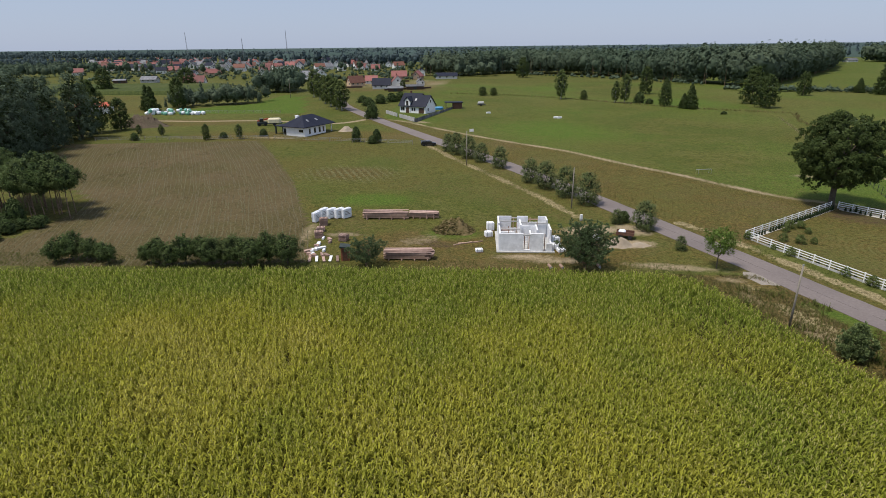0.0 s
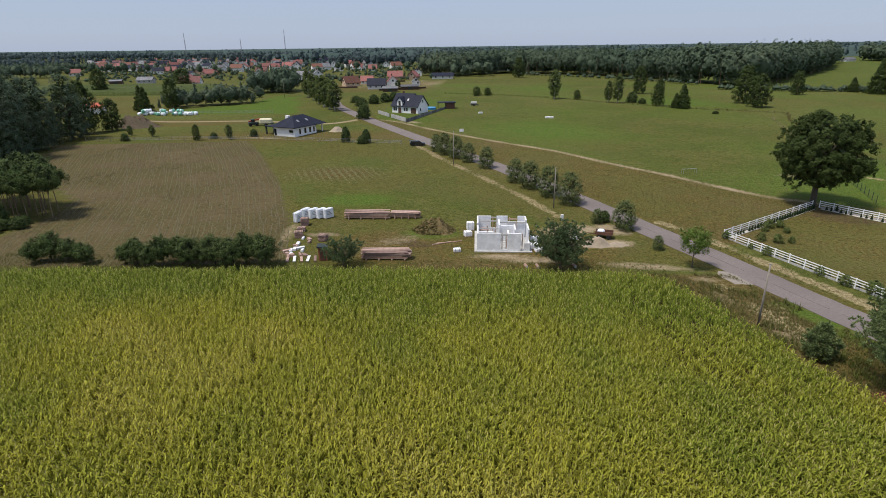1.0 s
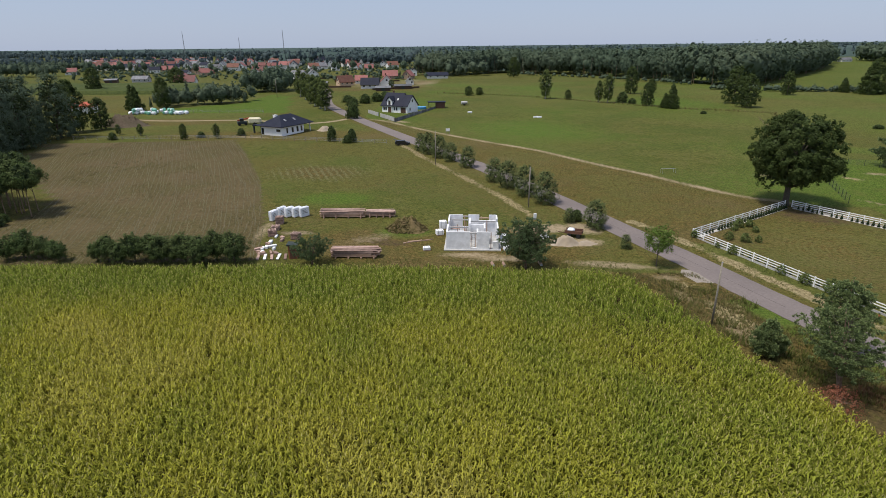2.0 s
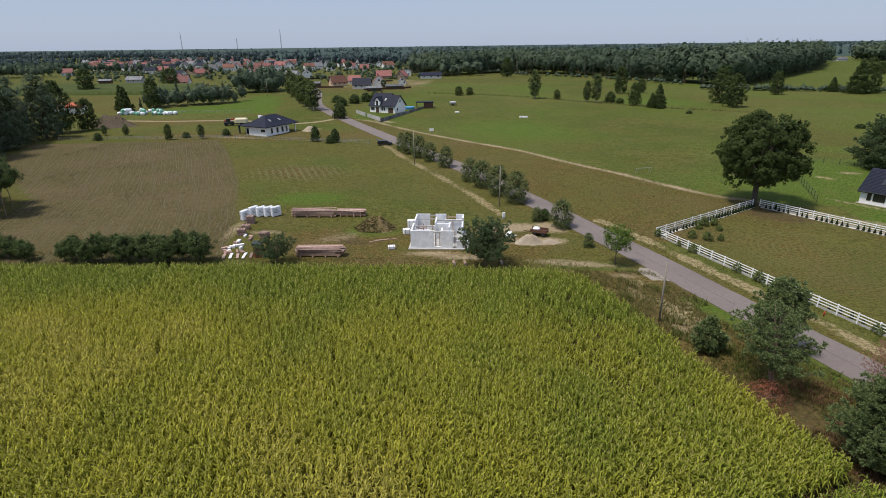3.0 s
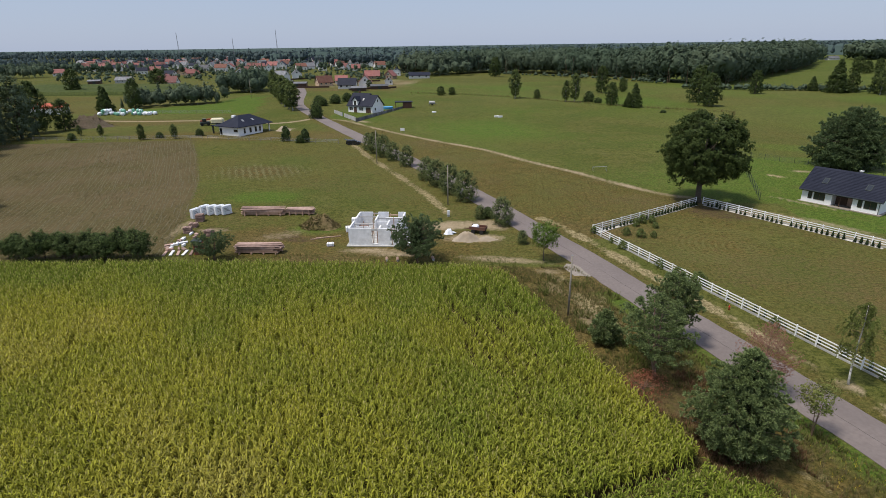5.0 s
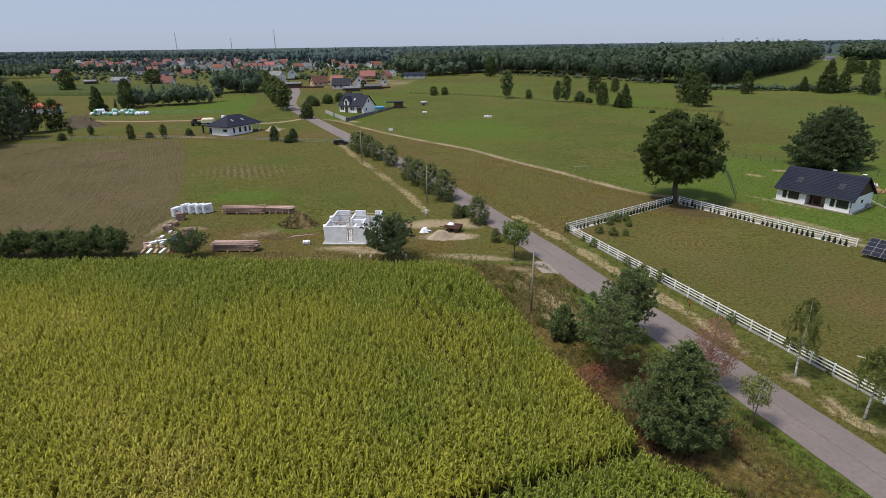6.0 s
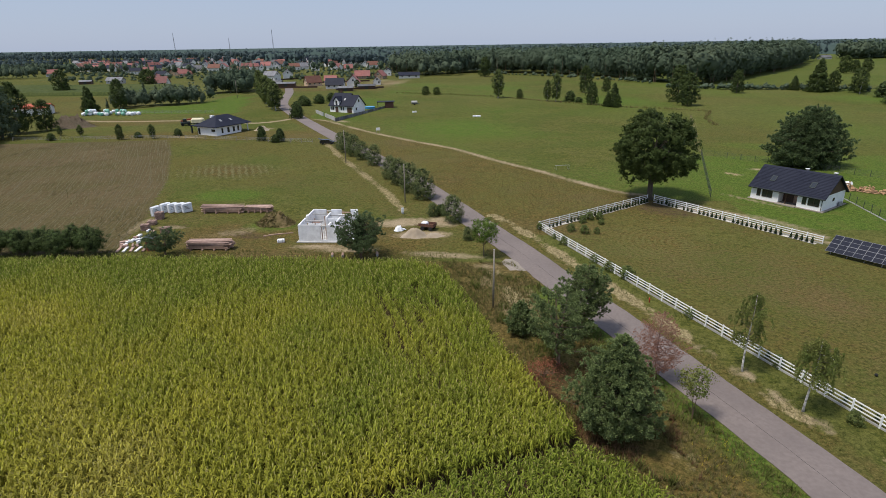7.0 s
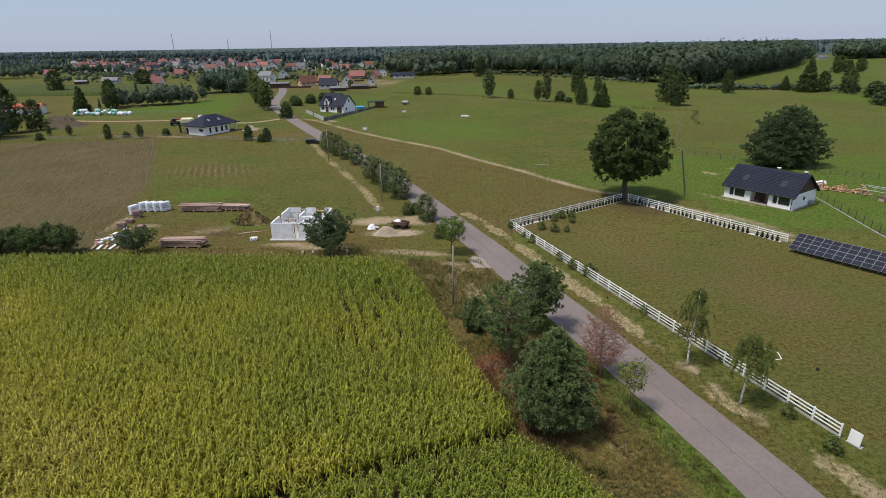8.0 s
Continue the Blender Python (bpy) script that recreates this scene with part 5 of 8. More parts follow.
for x, y, s, a, wd in ((120.7, 295.9, 1.18, 40, 0.95), (78.9, 286.8, 0.72, 90, 0.9), (85.4, 345, 1.02, 130, 0.8), (47.3, 315.8, 0.34, 10, 1.2), (28.4, 517, 1.15, 60, 1.0), (98, 350, 0.55, 30, 1.0),
                       (214, 338, 0.75, 120, 1.0), (222, 330, 0.9, 10, 1.0), (210, 279, 0.7, 90, 1.1), (317, 507, 0.98, 0, 1.15), (329, 514, 0.72, 90, 1.2), (342, 520, 0.80, 10, 1.2), (163.2, 334, 0.85, 70, 0.9), (-4, 338, 0.35, 0, 1.5), (2, 340, 0.30, 0, 1.6),
                       (-134, 215.6, 0.80, 30, 1.0), (-139.5, 209, 1.28, 80, 0.85), (-247.5, 374, 1.05, 0, 1.1), (-222, 430, 0.9, 0, 1.6), (-148, 282, 1.0, 0, 0.8), (-92, 195.3, 0.36, 10, 0.8), (-58, 404, 0.35, 0, 1.4)):
    again(ash, x, y, s, a, "round dark green tree standing in a field", wd)
for x, y, s, a, wd in ((64, 300, 0.92, 30, 0.9), (60, 302, 0.7, 100, 0.9), (218.9, 322.8, 0.85, 60, 0.9), (-82, 300, 0.95, 0, 1.0), (-76, 288, 1.0, 40, 1.1), (-90, 318, 0.95, 80, 1.0), (-98, 334, 1.0, 120, 1.0), (-70.5, 278, 0.95, 10, 1.1), (-66.6, 272, 0.9, 200, 1.2),
                       (-111.4, 202.9, 0.27, 0, 1.2), (-82, 197.6, 0.33, 50, 1.2), (-120, 204, 0.25, 90, 1.2)):
    again(poplar, x, y, s, a, "slender light green tree with airy crown", wd)
for x, y, s, a, wd in ((84.6, 279, 0.62, 0, 1.1), (205.5, 337, 1.65, 60, 1.0), (199.3, 348, 0.75, 0, 1.2), (-153, 268, 1.1, 0, 0.95), (-160, 276, 1.1, 40, 0.9), (228, 300, 0.7, 0, 1.3)):
    again(spruce, x, y, s, a, "dark pointed tree standing in a field", wd)
low = tree("field_bush", 71, 300.5, "bush", 4.6, 6.0, 0.1, 44, "bush_leaf", "bark", "low green bush on a field boundary", "bush", clumps=100, per=18, leaf_size=0.42, thick=0.05, limbs=6, stems=3, puff=0.11, inner=0.35, group="boundary bushes")
for x, y, s, a, wd in ((74.6, 296, 0.5, 0, 1.5), (-42.2, 192.8, 0.95, 30, 0.6), (-35.4, 190.9, 0.85, 60, 0.7), (-36.6, 189.5, 0.5, 10, 1), (-115.5, 194, 0.5, 0, 1.0), (-88, 199, 0.4, 0, 1.2), (-76, 203, 0.5, 0, 1.0), (-47.4, 244.6, 1.35, 0, 0.75),
                       (-58, 290, 0.8, 0, 1.4), (-54, 300, 0.9, 0, 1.2), (-50, 308, 0.9, 40, 1.2), (-46, 312, 0.95, 0, 1.1), (-64, 305, 0.7, 0, 1.5), (222, 308.6, 1.5, 0, 1.2), (206, 276.5, 1.2, 50, 1.3), (228, 300, 1.3, 10, 1.2), (212, 205, 0.3, 0, 2.0), (137, 219, 0.28, 0, 2.4), (141, 215, 0.26, 0, 2.6), (94, 258, 0.25, 0, 2.0), (22.0, 114.6, 0.4, 0, 1.0)):
    again(low, x, y, s, a, wide=wd)

# the pine stand west of the stubble field
stand = tree("pine_tree", -77.2, 112.6, "round", 9.8, 5.2, 4.9, 51, "bush_leaf", "pine_bark", "slim pine with bare reddish trunk at the stand's edge", clumps=120, per=26, leaf_size=0.30, slim=0.5, thick=0.10, limbs=8, puff=0.12, inner=0.4, group="pine stand")
r5 = random.Random(8)
for i in range(40):
    u, w = r5.random(), r5.random()
    x, y = -77.0 - 26 * w - 2 * u, 110.0 + 10 * u + 6 * w
    again(stand, x, y, r5.uniform(0.85, 1.1), r5.uniform(0, 360))
for x, y, s, wd in ((-83.4, 108.0, 0.62, 0.9), (-79.0, 107.0, 0.28, 1.6), (-82, 104.0, 0.33, 1.7), (-86, 103, 0.5, 1.3), (-90, 104, 0.6, 1.1), (-81.5, 100.0, 0.28, 1.8), (-92, 100, 0.5, 1.3), (-85, 106.5, 0.36, 1.6), (-88, 107.5, 0.34, 1.6), (-84, 101.6, 0.30, 1.8), (-88.5, 100.5, 0.36, 1.6), (-80.2, 109.5, 0.2, 2.0), (-81.5, 106.4, 0.24, 1.9), (-85.5, 98.6, 0.3, 1.8), (-94, 108, 0.5, 1.4), (-96, 103, 0.6, 1.3), (-84, 97.0, 0.26, 1.8), (-87, 104.4, 0.3, 1.7)):
    again(low, x, y, s * 1.6, 20, "grey-green bush in the shade of a pine stand", wd * 0.7)
tall = tree("alder_tree", -133, 178, "ovate", 21.0, 12.0, 0.6, 52, "hazed_forest_leaf", "bark", "tall dark tree at the edge of a wood", clumps=220, per=28, leaf_size=0.43, limbs=8, puff=0.075, inner=0.62, group="western wood edge")
r6 = random.Random(4)
for i in range(34):
    u, w = r6.random(), r6.random()
    x, y = -121 - 12 * u - 42 * w, 148 + 56 * u - 8 * w
    again(tall, x, y, r6.uniform(0.8, 1.12), r6.uniform(0, 360))


# ---------------------------------------------------------------- woods
def wood_template(seed, kind, quads, size):
    """One tree of a wood, a metre high: a lumpy leafy body and ragged leaves that follow its form."""
    g = np.random.default_rng(seed)
    w = {"cone": 0.40, "round": 0.60, "bush": 1.3}[kind]
    lo = 0.02 if kind == "bush" else 0.1
    c = crown_points(g, quads // 4, kind, 1.0, w, lo)
    a = leaves(g, c, 0.035, 4, size, 0.85, face=outward(c, 1.0, w, lo), ball=0.35, stray=0.22)
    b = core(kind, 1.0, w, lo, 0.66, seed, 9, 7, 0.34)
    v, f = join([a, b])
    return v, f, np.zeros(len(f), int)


def woods(name, places, heights, seed, leaf, label, quads=120, size=0.10, conifers=0.4, form="round"):
    g = np.random.default_rng(seed)
    kinds = [wood_template(seed + k, "cone" if k < 6 * conifers else form, quads, size) for k in range(6)]
    pick = g.integers(0, 6, len(places))
    pieces, index = [], []
    for k, (tv, tf, ti) in enumerate(kinds):
        i = pick == k
        if i.any():
            index.append(np.tile(ti, i.sum()))
            pieces.append(scatter(tv, tf, places[i], gza(places[i][:, 1]), g.uniform(0, 6.28, i.sum()), heights[i]))
    v, f = join(pieces)
    return tagged(new(name, bulk(name, v, f, [M[leaf], M["inner_shade"]], np.concatenate(index))), label, "woods", kind="stuff")


def band(line, depth, step, seed, back=(0.0, 1.0), jitter=0.5):
    """Places in a belt behind a line of points."""
    g = np.random.default_rng(seed)
    out = []
    rows = int(depth / step)
    for (ax, ay), (bx, by) in zip(line, line[1:]):
        k = max(1, int(math.hypot(bx - ax, by - ay) / step))
        for j in range(rows):
            u = (np.arange(k) + g.uniform(0, 1, k)) / k
            off = (j + g.uniform(0, jitter, k)) * step
            out.append(np.stack([ax + (bx - ax) * u + back[0] * off, ay + (by - ay) * u + back[1] * off], -1))
    return np.concatenate(out)


gw = np.random.default_rng(77)
EDGE = [(-60, 560), (-28, 545), (19, 590), (70, 562), (103, 526), (126, 496), (145, 428), (160, 395), (174, 402), (211, 450), (257, 512), (324, 604), (392, 716)]
p1 = band(EDGE, 16, 5.2, 61, (0.12, 0.99))
woods("woodland_edge", p1, gw.uniform(17, 25, len(p1)) * np.where(p1[:, 0] > 140, 1.08, 0.92), 62, "hazed_forest_leaf", "dark mixed woodland edge beyond the pasture", 470, 0.060, 0.17)
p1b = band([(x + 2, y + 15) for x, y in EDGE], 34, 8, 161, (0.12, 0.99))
woods("woodland", p1b, gw.uniform(18, 25, len(p1b)), 162, "hazed_forest_leaf", "dark mixed forest stretching back from the pasture", 110, 0.085, 0.2)
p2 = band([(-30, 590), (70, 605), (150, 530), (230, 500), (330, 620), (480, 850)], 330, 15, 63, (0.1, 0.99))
woods("woodland", p2, gw.uniform(18, 25, len(p2)), 64, "hazed_forest_leaf", "dark mixed forest stretching back from the pasture", 36, 0.13, 0.34)
p3 = band([(-420, 950), (-150, 930), (0, 900), (400, 900), (900, 1100), (1500, 1250)], 900, 40, 65)
woods("distant_forest", p3, gw.uniform(19, 25, len(p3)), 66, "hazed_far_leaf", "distant forest along the horizon", 20, 0.16, 0.4)
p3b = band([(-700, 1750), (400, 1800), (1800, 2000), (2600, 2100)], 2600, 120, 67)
woods("distant_forest", p3b, gw.uniform(19, 25, len(p3b)), 68, "hazed_far_leaf", "distant forest along the horizon", 25, 0.2, 0.4)
p4 = band([(520, 830), (640, 900), (900, 930)], 60, 7, 69)
woods("woodland_edge", p4, gw.uniform(19, 26, len(p4)), 70, "hazed_forest_leaf", "tall forest edge behind a far meadow", 64, 0.13, 0.3)
# added canopy mass under the tree tops, its colour darkened as shade, so that no field shows through the far forest
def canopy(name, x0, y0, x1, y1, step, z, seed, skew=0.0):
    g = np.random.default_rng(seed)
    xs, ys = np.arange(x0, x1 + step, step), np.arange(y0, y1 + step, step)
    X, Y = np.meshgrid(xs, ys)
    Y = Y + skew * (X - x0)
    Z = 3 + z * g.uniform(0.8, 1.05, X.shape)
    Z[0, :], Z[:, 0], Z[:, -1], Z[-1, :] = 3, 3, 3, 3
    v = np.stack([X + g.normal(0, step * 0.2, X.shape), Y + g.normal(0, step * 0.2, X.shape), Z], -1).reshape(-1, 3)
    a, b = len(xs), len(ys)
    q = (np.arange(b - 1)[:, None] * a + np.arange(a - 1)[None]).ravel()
    return tagged(new(name, bulk(name, v, np.stack([q, q + 1, q + a + 1, q + a], -1), [M["canopy"]])), "added darkened canopy under the tops of a distant forest", "woods", kind="stuff")


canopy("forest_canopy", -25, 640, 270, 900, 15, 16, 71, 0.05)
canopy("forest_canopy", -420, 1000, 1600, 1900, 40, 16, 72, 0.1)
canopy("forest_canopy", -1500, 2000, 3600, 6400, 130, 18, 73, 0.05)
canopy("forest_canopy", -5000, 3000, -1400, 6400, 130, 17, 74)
# belts of trees round the village and across the western fields
belts = [band([(-640, 560), (-430, 560)], 34, 6.5, 81), band([(-620, 690), (-430, 665), (-360, 650)], 34, 9, 82), band([(-480, 800), (-200, 760)], 60, 22, 83), band([(-900, 960), (-560, 1010), (-200, 960)], 80, 17, 84),
         band([(-1100, 820), (-600, 770)], 80, 10, 85), band([(-1800, 1500), (-1000, 1480), (-420, 1330)], 150, 19, 86), band([(-142, 356), (-130, 366), (-118, 358)], 30, 4.5, 87), band([(-155, 281), (-140, 289), (-127, 296), (-117, 302)], 14, 3.4, 88, jitter=1.0),
         band([(-330, 600), (-200, 560), (-150, 540)], 40, 20, 89), band([(-30, 525), (10, 545)], 26, 7, 90), band([(-2400, 1900), (-1400, 1800), (-700, 1700)], 260, 45, 91), band([(-170, 640), (-60, 620)], 60, 22, 92), band([(-230, 800), (-60, 780)], 110, 16, 93)]
tall_of = [(9, 16), (8, 15), (9, 17), (10, 18), (10, 18), (13, 22), (11, 17), (4.5, 11.5), (8, 14), (10, 15), (14, 22), (7, 14), (14, 21)]
for i, (b_, (lo, hi)) in enumerate(zip(belts, tall_of)):
    near = b_[:, 1].mean() < 420
    woods("tree_belt", b_, gw.uniform(lo, hi, len(b_)), 100 + i, "hazed_forest_leaf" if b_[:, 1].mean() < 700 else "hazed_far_leaf",
          "dark belt of mixed trees between fields" if i in (6, 7, 10) else "garden trees and belts of trees round a village", 400 if near else 76, 0.063 if near else 0.10, 0.1 if near else 0.25)

# gardens of the village: trees between the houses
gv_ = np.random.default_rng(31)
cand = np.stack([gv_.uniform(-760, -40, 2600), gv_.uniform(470, 1150, 2600)], -1)
homes = np.array(RED + GREY)
east = cand[:, 0] < -40 - (cand[:, 1] - 470) * 0.16
west = cand[:, 0] > -180 - (cand[:, 1] - 300) * 0.92
clear = np.min(np.hypot(cand[:, None, 0] - homes[None, :, 0], (cand[:, None, 1] - homes[None, :, 1] + 6) * 0.7), 1) > 13
grove = cand[east & west & clear & (lumps(cand[:, 0], cand[:, 1], 40, 2.0) > -0.35)][:330]
woods("garden_trees", grove, gv_.uniform(3.0, 7.5, len(grove)), 131, "hazed_forest_leaf", "garden trees between the houses of a village", 180, 0.085, 0.15)
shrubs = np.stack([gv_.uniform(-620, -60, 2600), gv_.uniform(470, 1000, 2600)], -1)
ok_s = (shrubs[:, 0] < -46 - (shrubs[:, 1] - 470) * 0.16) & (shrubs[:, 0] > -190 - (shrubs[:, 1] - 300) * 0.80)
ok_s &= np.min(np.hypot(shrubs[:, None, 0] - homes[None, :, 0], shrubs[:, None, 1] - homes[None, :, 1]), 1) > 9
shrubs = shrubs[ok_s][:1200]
woods("garden_shrubs", shrubs, gv_.uniform(1.8, 4.2, len(shrubs)), 133, "hazed_forest_leaf", "hedges and shrubs of village gardens", 24, 0.26, 0.0, "bush")
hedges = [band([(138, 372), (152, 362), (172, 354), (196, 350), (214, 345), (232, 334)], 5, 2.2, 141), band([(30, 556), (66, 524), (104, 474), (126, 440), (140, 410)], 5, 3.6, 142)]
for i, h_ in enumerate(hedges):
    woods("field_hedge", h_, gv_.uniform(1.4, 4.2, len(h_)), 143 + i, "hazed_forest_leaf", "low uneven hedge on a pasture boundary", 60, 0.17, 0.0, "bush")
p5 = band([(-5200, 2700), (-2600, 2300), (-900, 2000)], 900, 90, 145)
woods("distant_forest", p5, gv_.uniform(17, 24, len(p5)), 146, "hazed_far_leaf", "distant forest along the horizon", 20, 0.2, 0.3)


# a maize field before the village, too far off to tell its plants apart
def crop_sheet(x0, y0, x1, y1, skew, seed):
    g = np.random.default_rng(seed)
    xs, ys = np.arange(x0, x1, 2.2), np.arange(y0, y1, 1.1)
    X, Y = np.meshgrid(xs, ys)
    Z = gza(Y) + 2.1 + g.uniform(-0.28, 0.28, X.shape)
    X = X - skew * (Y - y0) + g.normal(0, 0.3, X.shape)
    Z[0, :], Z[-1, :], Z[:, 0], Z[:, -1] = 2.9, 2.9, 2.9, 2.9
    v = np.stack([X, Y, Z], -1).reshape(-1, 3)
    a, b = len(xs), len(ys)
    q = (np.arange(b - 1)[:, None] * a + np.arange(a - 1)[None]).ravel()
    return tagged(new("maize_field", bulk("maize_field", v, np.stack([q, q + 1, q + a + 1, q + a], -1), [M["far_corn"]])), "green maize field before a village", "crop", kind="stuff")


crop_sheet(-300, 352, -152, 430, 0.55, 151)

# pale trunks that show at the foot of the forest edge
ft = np.random.default_rng(171)
tv_, tf_ = [], []
for (ax, ay), (bx, by) in zip(EDGE, EDGE[1:]):
    for k in range(int(math.hypot(bx - ax, by - ay) / 11)):
        u = ft.random()
        x, y, r_, h_ = ax + (bx - ax) * u - 1.2, ay + (by - ay) * u - 2.6 + ft.uniform(-1.5, 1.0), ft.uniform(0.13, 0.28), ft.uniform(7, 15)
        z, le = gz(x, y), ft.normal(0, 0.25)
        n_ = len(tv_)
        for zz, q in ((z - 0.2, r_), (z + h_, r_ * 0.4)):
            tv_ += [(x + q * math.cos(2.094 * j) + (le if zz > z else 0), y + q * math.sin(2.094 * j), zz) for j in range(3)]
        tf_ += [(n_ + j, n_ + (j + 1) % 3, n_ + 3 + (j + 1) % 3, n_ + 3 + j) for j in range(3)]
tagged(new("edge_trunks", bulk("edge_trunks", np.array(tv_), np.array(tf_), [M["pine_bark"]])), "pale bare trunks along a forest edge", "woods", kind="stuff")
# ---------------------------------------------------------------- houses
def gable_roof(l, w, z, rise, over=0.5, thick=0.22):
    """A ridged roof along x over a plan l by w, as one solid."""
    a, b = w / 2 + over, rise * (w / 2 + over) / (w / 2)
    poly = [(0, -a, z + rise - b), (0, 0, z + rise), (0, a, z + rise - b), (0, a, z + rise - b - thick), (0, 0, z + rise - thick * 1.2), (0, -a, z + rise - b - thick)]
    g = Geo()
    n = len(poly)
    vs = [(-l / 2 - over, y, q) for _, y, q in poly] + [(l / 2 + over, y, q) for _, y, q in poly]
    return g.add(vs, [(0, 1, n + 1, n), (1, 2, n + 2, n + 1), (2, 3, n + 3, n + 2), (3, 4, n + 4, n + 3), (4, 5, n + 5, n + 4), (5, 0, n, n + 5), (0, 5, 4, 1), (1, 4, 3, 2), (n, n + 1, n + 4, n + 5), (n + 1, n + 2, n + 3, n + 4)])


def gable_walls(l, w, z, rise, x0=None):
    """Outer walls with pointed gables along x."""
    g = Geo()
    poly = [(0, -w / 2, -0.3), (0, w / 2, -0.3), (0, w / 2, z), (0, 0, z + rise - 0.06), (0, -w / 2, z)]
    return g.prism(poly, (-l / 2, 0, 0), (l / 2, 0, 0))


def hip_roof(l, w, z, rise, over=0.6, thick=0.2):
    g = Geo()
    a, b = l / 2 + over, w / 2 + over
    k = max(l - w, 0.5) / 2
    vs = [(-a, -b, z), (a, -b, z), (a, b, z), (-a, b, z), (-k, 0, z + rise), (k, 0, z + rise)] + [(x, y, z - thick) for x, y in ((-a, -b), (a, -b), (a, b), (-a, b))]
    return g.add(vs, [(0, 1, 5, 4), (1, 2, 5), (2, 3, 4, 5), (3, 0, 4), (0, 6, 7, 1), (1, 7, 8, 2), (2, 8, 9, 3), (3, 9, 6, 0), (9, 8, 7, 6)])


def window(parent, x, z, w, h, y, side=-1, frame_mat="white_paint", name="window"):
    """A window in a wall that faces -y (side -1) or +y."""
    g = Geo().box(x - w / 2, min(y, y + side * 0.06), z, x + w / 2, max(y, y + side * 0.06), z + h)
    e = part(name, g, M[frame_mat], parent)
    p = Geo()
    n = 2 if w > 1.0 else 1
    for i in range(n):
        a = x - w / 2 + 0.07 + i * (w - 0.07) / n
        p.box(a, min(y + side * 0.05, y + side * 0.075), z + 0.08, a + (w - 0.07) / n - 0.07, max(y + side * 0.05, y + side * 0.075), z + h - 0.08)
    part("pane", p, M["glass"], e)
    return e


def end_window(parent, y, z, w, h, x, side=1, frame_mat="white_paint"):
    g = Geo().box(min(x, x + side * 0.06), y - w / 2, z, max(x, x + side * 0.06), y + w / 2, z + h)
    e = part("window", g, M[frame_mat], parent)
    part("pane", Geo().box(min(x + side * 0.05, x + side * 0.075), y - w / 2 + 0.07, z + 0.08, max(x + side * 0.05, x + side * 0.075), y + w / 2 - 0.07, z + h - 0.08), M["glass"], e)
    return e


# the bungalow beside the paddock: a long front with a recessed porch
E_TURN = math.degrees(math.atan2(117.7 - 127.5, 90.2 - 82.2))
HL, HW = 12.7, 9.0
hx, hy = (82.2 + 97.2) / 2, (127.5 + 123.4) / 2
hr = thing("bungalow", hx, hy, E_TURN, label="white bungalow with dark ridged roof and brown wooden porch", category="house")
w0, f0 = 2.75, -HW / 2
wall = Geo()
for a, b in ((-HL / 2, -1.2), (2.1, HL / 2)):
    wall.box(a, f0, -0.3, b, f0 + 2.0, w0)
wall.box(-HL / 2, f0 + 2.0, -0.3, HL / 2, HW / 2, w0)
part("wall", wall, M["plaster"], hr)
part("porch_front", Geo().box(-1.19, f0 + 1.90, 0.05, 2.09, f0 + 1.995, w0 - 0.02), M["brown_wood"], hr, "dark brown timber cladding")
part("porch_floor", Geo().box(-1.3, f0 - 0.8, -0.1, 2.2, f0 + 1.9, 0.12), M["gravel"], hr)
part("post", Geo().box(0.0, f0 + 0.05, 0.12, 0.16, f0 + 0.21, w0), M["brown_wood"], hr)
part("door", Geo().box(0.75, f0 + 1.84, 0.12, 1.75, f0 + 1.93, 2.2), M["board"], hr, "brown wooden entrance door")
part("gable", Geo().prism([(0, -HW / 2, w0), (0, HW / 2, w0), (0, 0, w0 + 3.15)], (HL / 2 - 0.1, 0, 0), (HL / 2 + 0.03, 0, 0)), M["brown_wood"], hr, "dark boarded gable")
part("gable", Geo().prism([(0, -HW / 2, w0), (0, HW / 2, w0), (0, 0, w0 + 3.15)], (-HL / 2 - 0.03, 0, 0), (-HL / 2 + 0.1, 0, 0)), M["brown_wood"], hr, "dark boarded gable")
roof_hr = part("roof", gable_roof(HL, HW, w0, 3.3, 0.48), M["roof_dark"], hr)
pitch_hr = math.degrees(math.atan(3.3 / 4.5))
course = Geo().prism([(0, -0.17, 0.0), (0, 0.17, 0.0), (0, -0.17, 0.035)], (-HL / 2 - 0.49, 0, 0), (HL / 2 + 0.49, 0, 0)).mesh("tile_course", M["roof_dark"])
for k in range(17):
    yy = -HW / 2 - 0.36 + k * 0.282
    part("tile_course", course, None, roof_hr, m=pose(0, yy, w0 + 3.3 + yy * 3.3 / 4.5 + 0.002, pitch_hr, 0, 0))
for x, ww in ((-4.9, 0.7), (-3.3, 1.9), (3.3, 0.7), (4.9, 1.9)):
    window(hr, x, 0.75, ww, 1.4, f0, -1, "brown_wood")
end_window(hr, -0.2, 1.3, 0.7, 0.6, HL / 2, 1, "brown_wood")
for x in (-3.4, 3.6):
    m = pose(x, -2.7, w0 + 3.3 - 3.3 * 2.7 / 4.5 + 0.04, math.degrees(math.atan(3.3 / 4.5)), 0, 0)
    part("skylight_frame", Geo().box(-0.46, -0.7, 0, 0.46, 0.7, 0.06, m), M["dark_metal"], hr)
    part("skylight", Geo().box(-0.36, -0.58, 0.05, 0.36, 0.58, 0.075, m), M["glass"], hr)
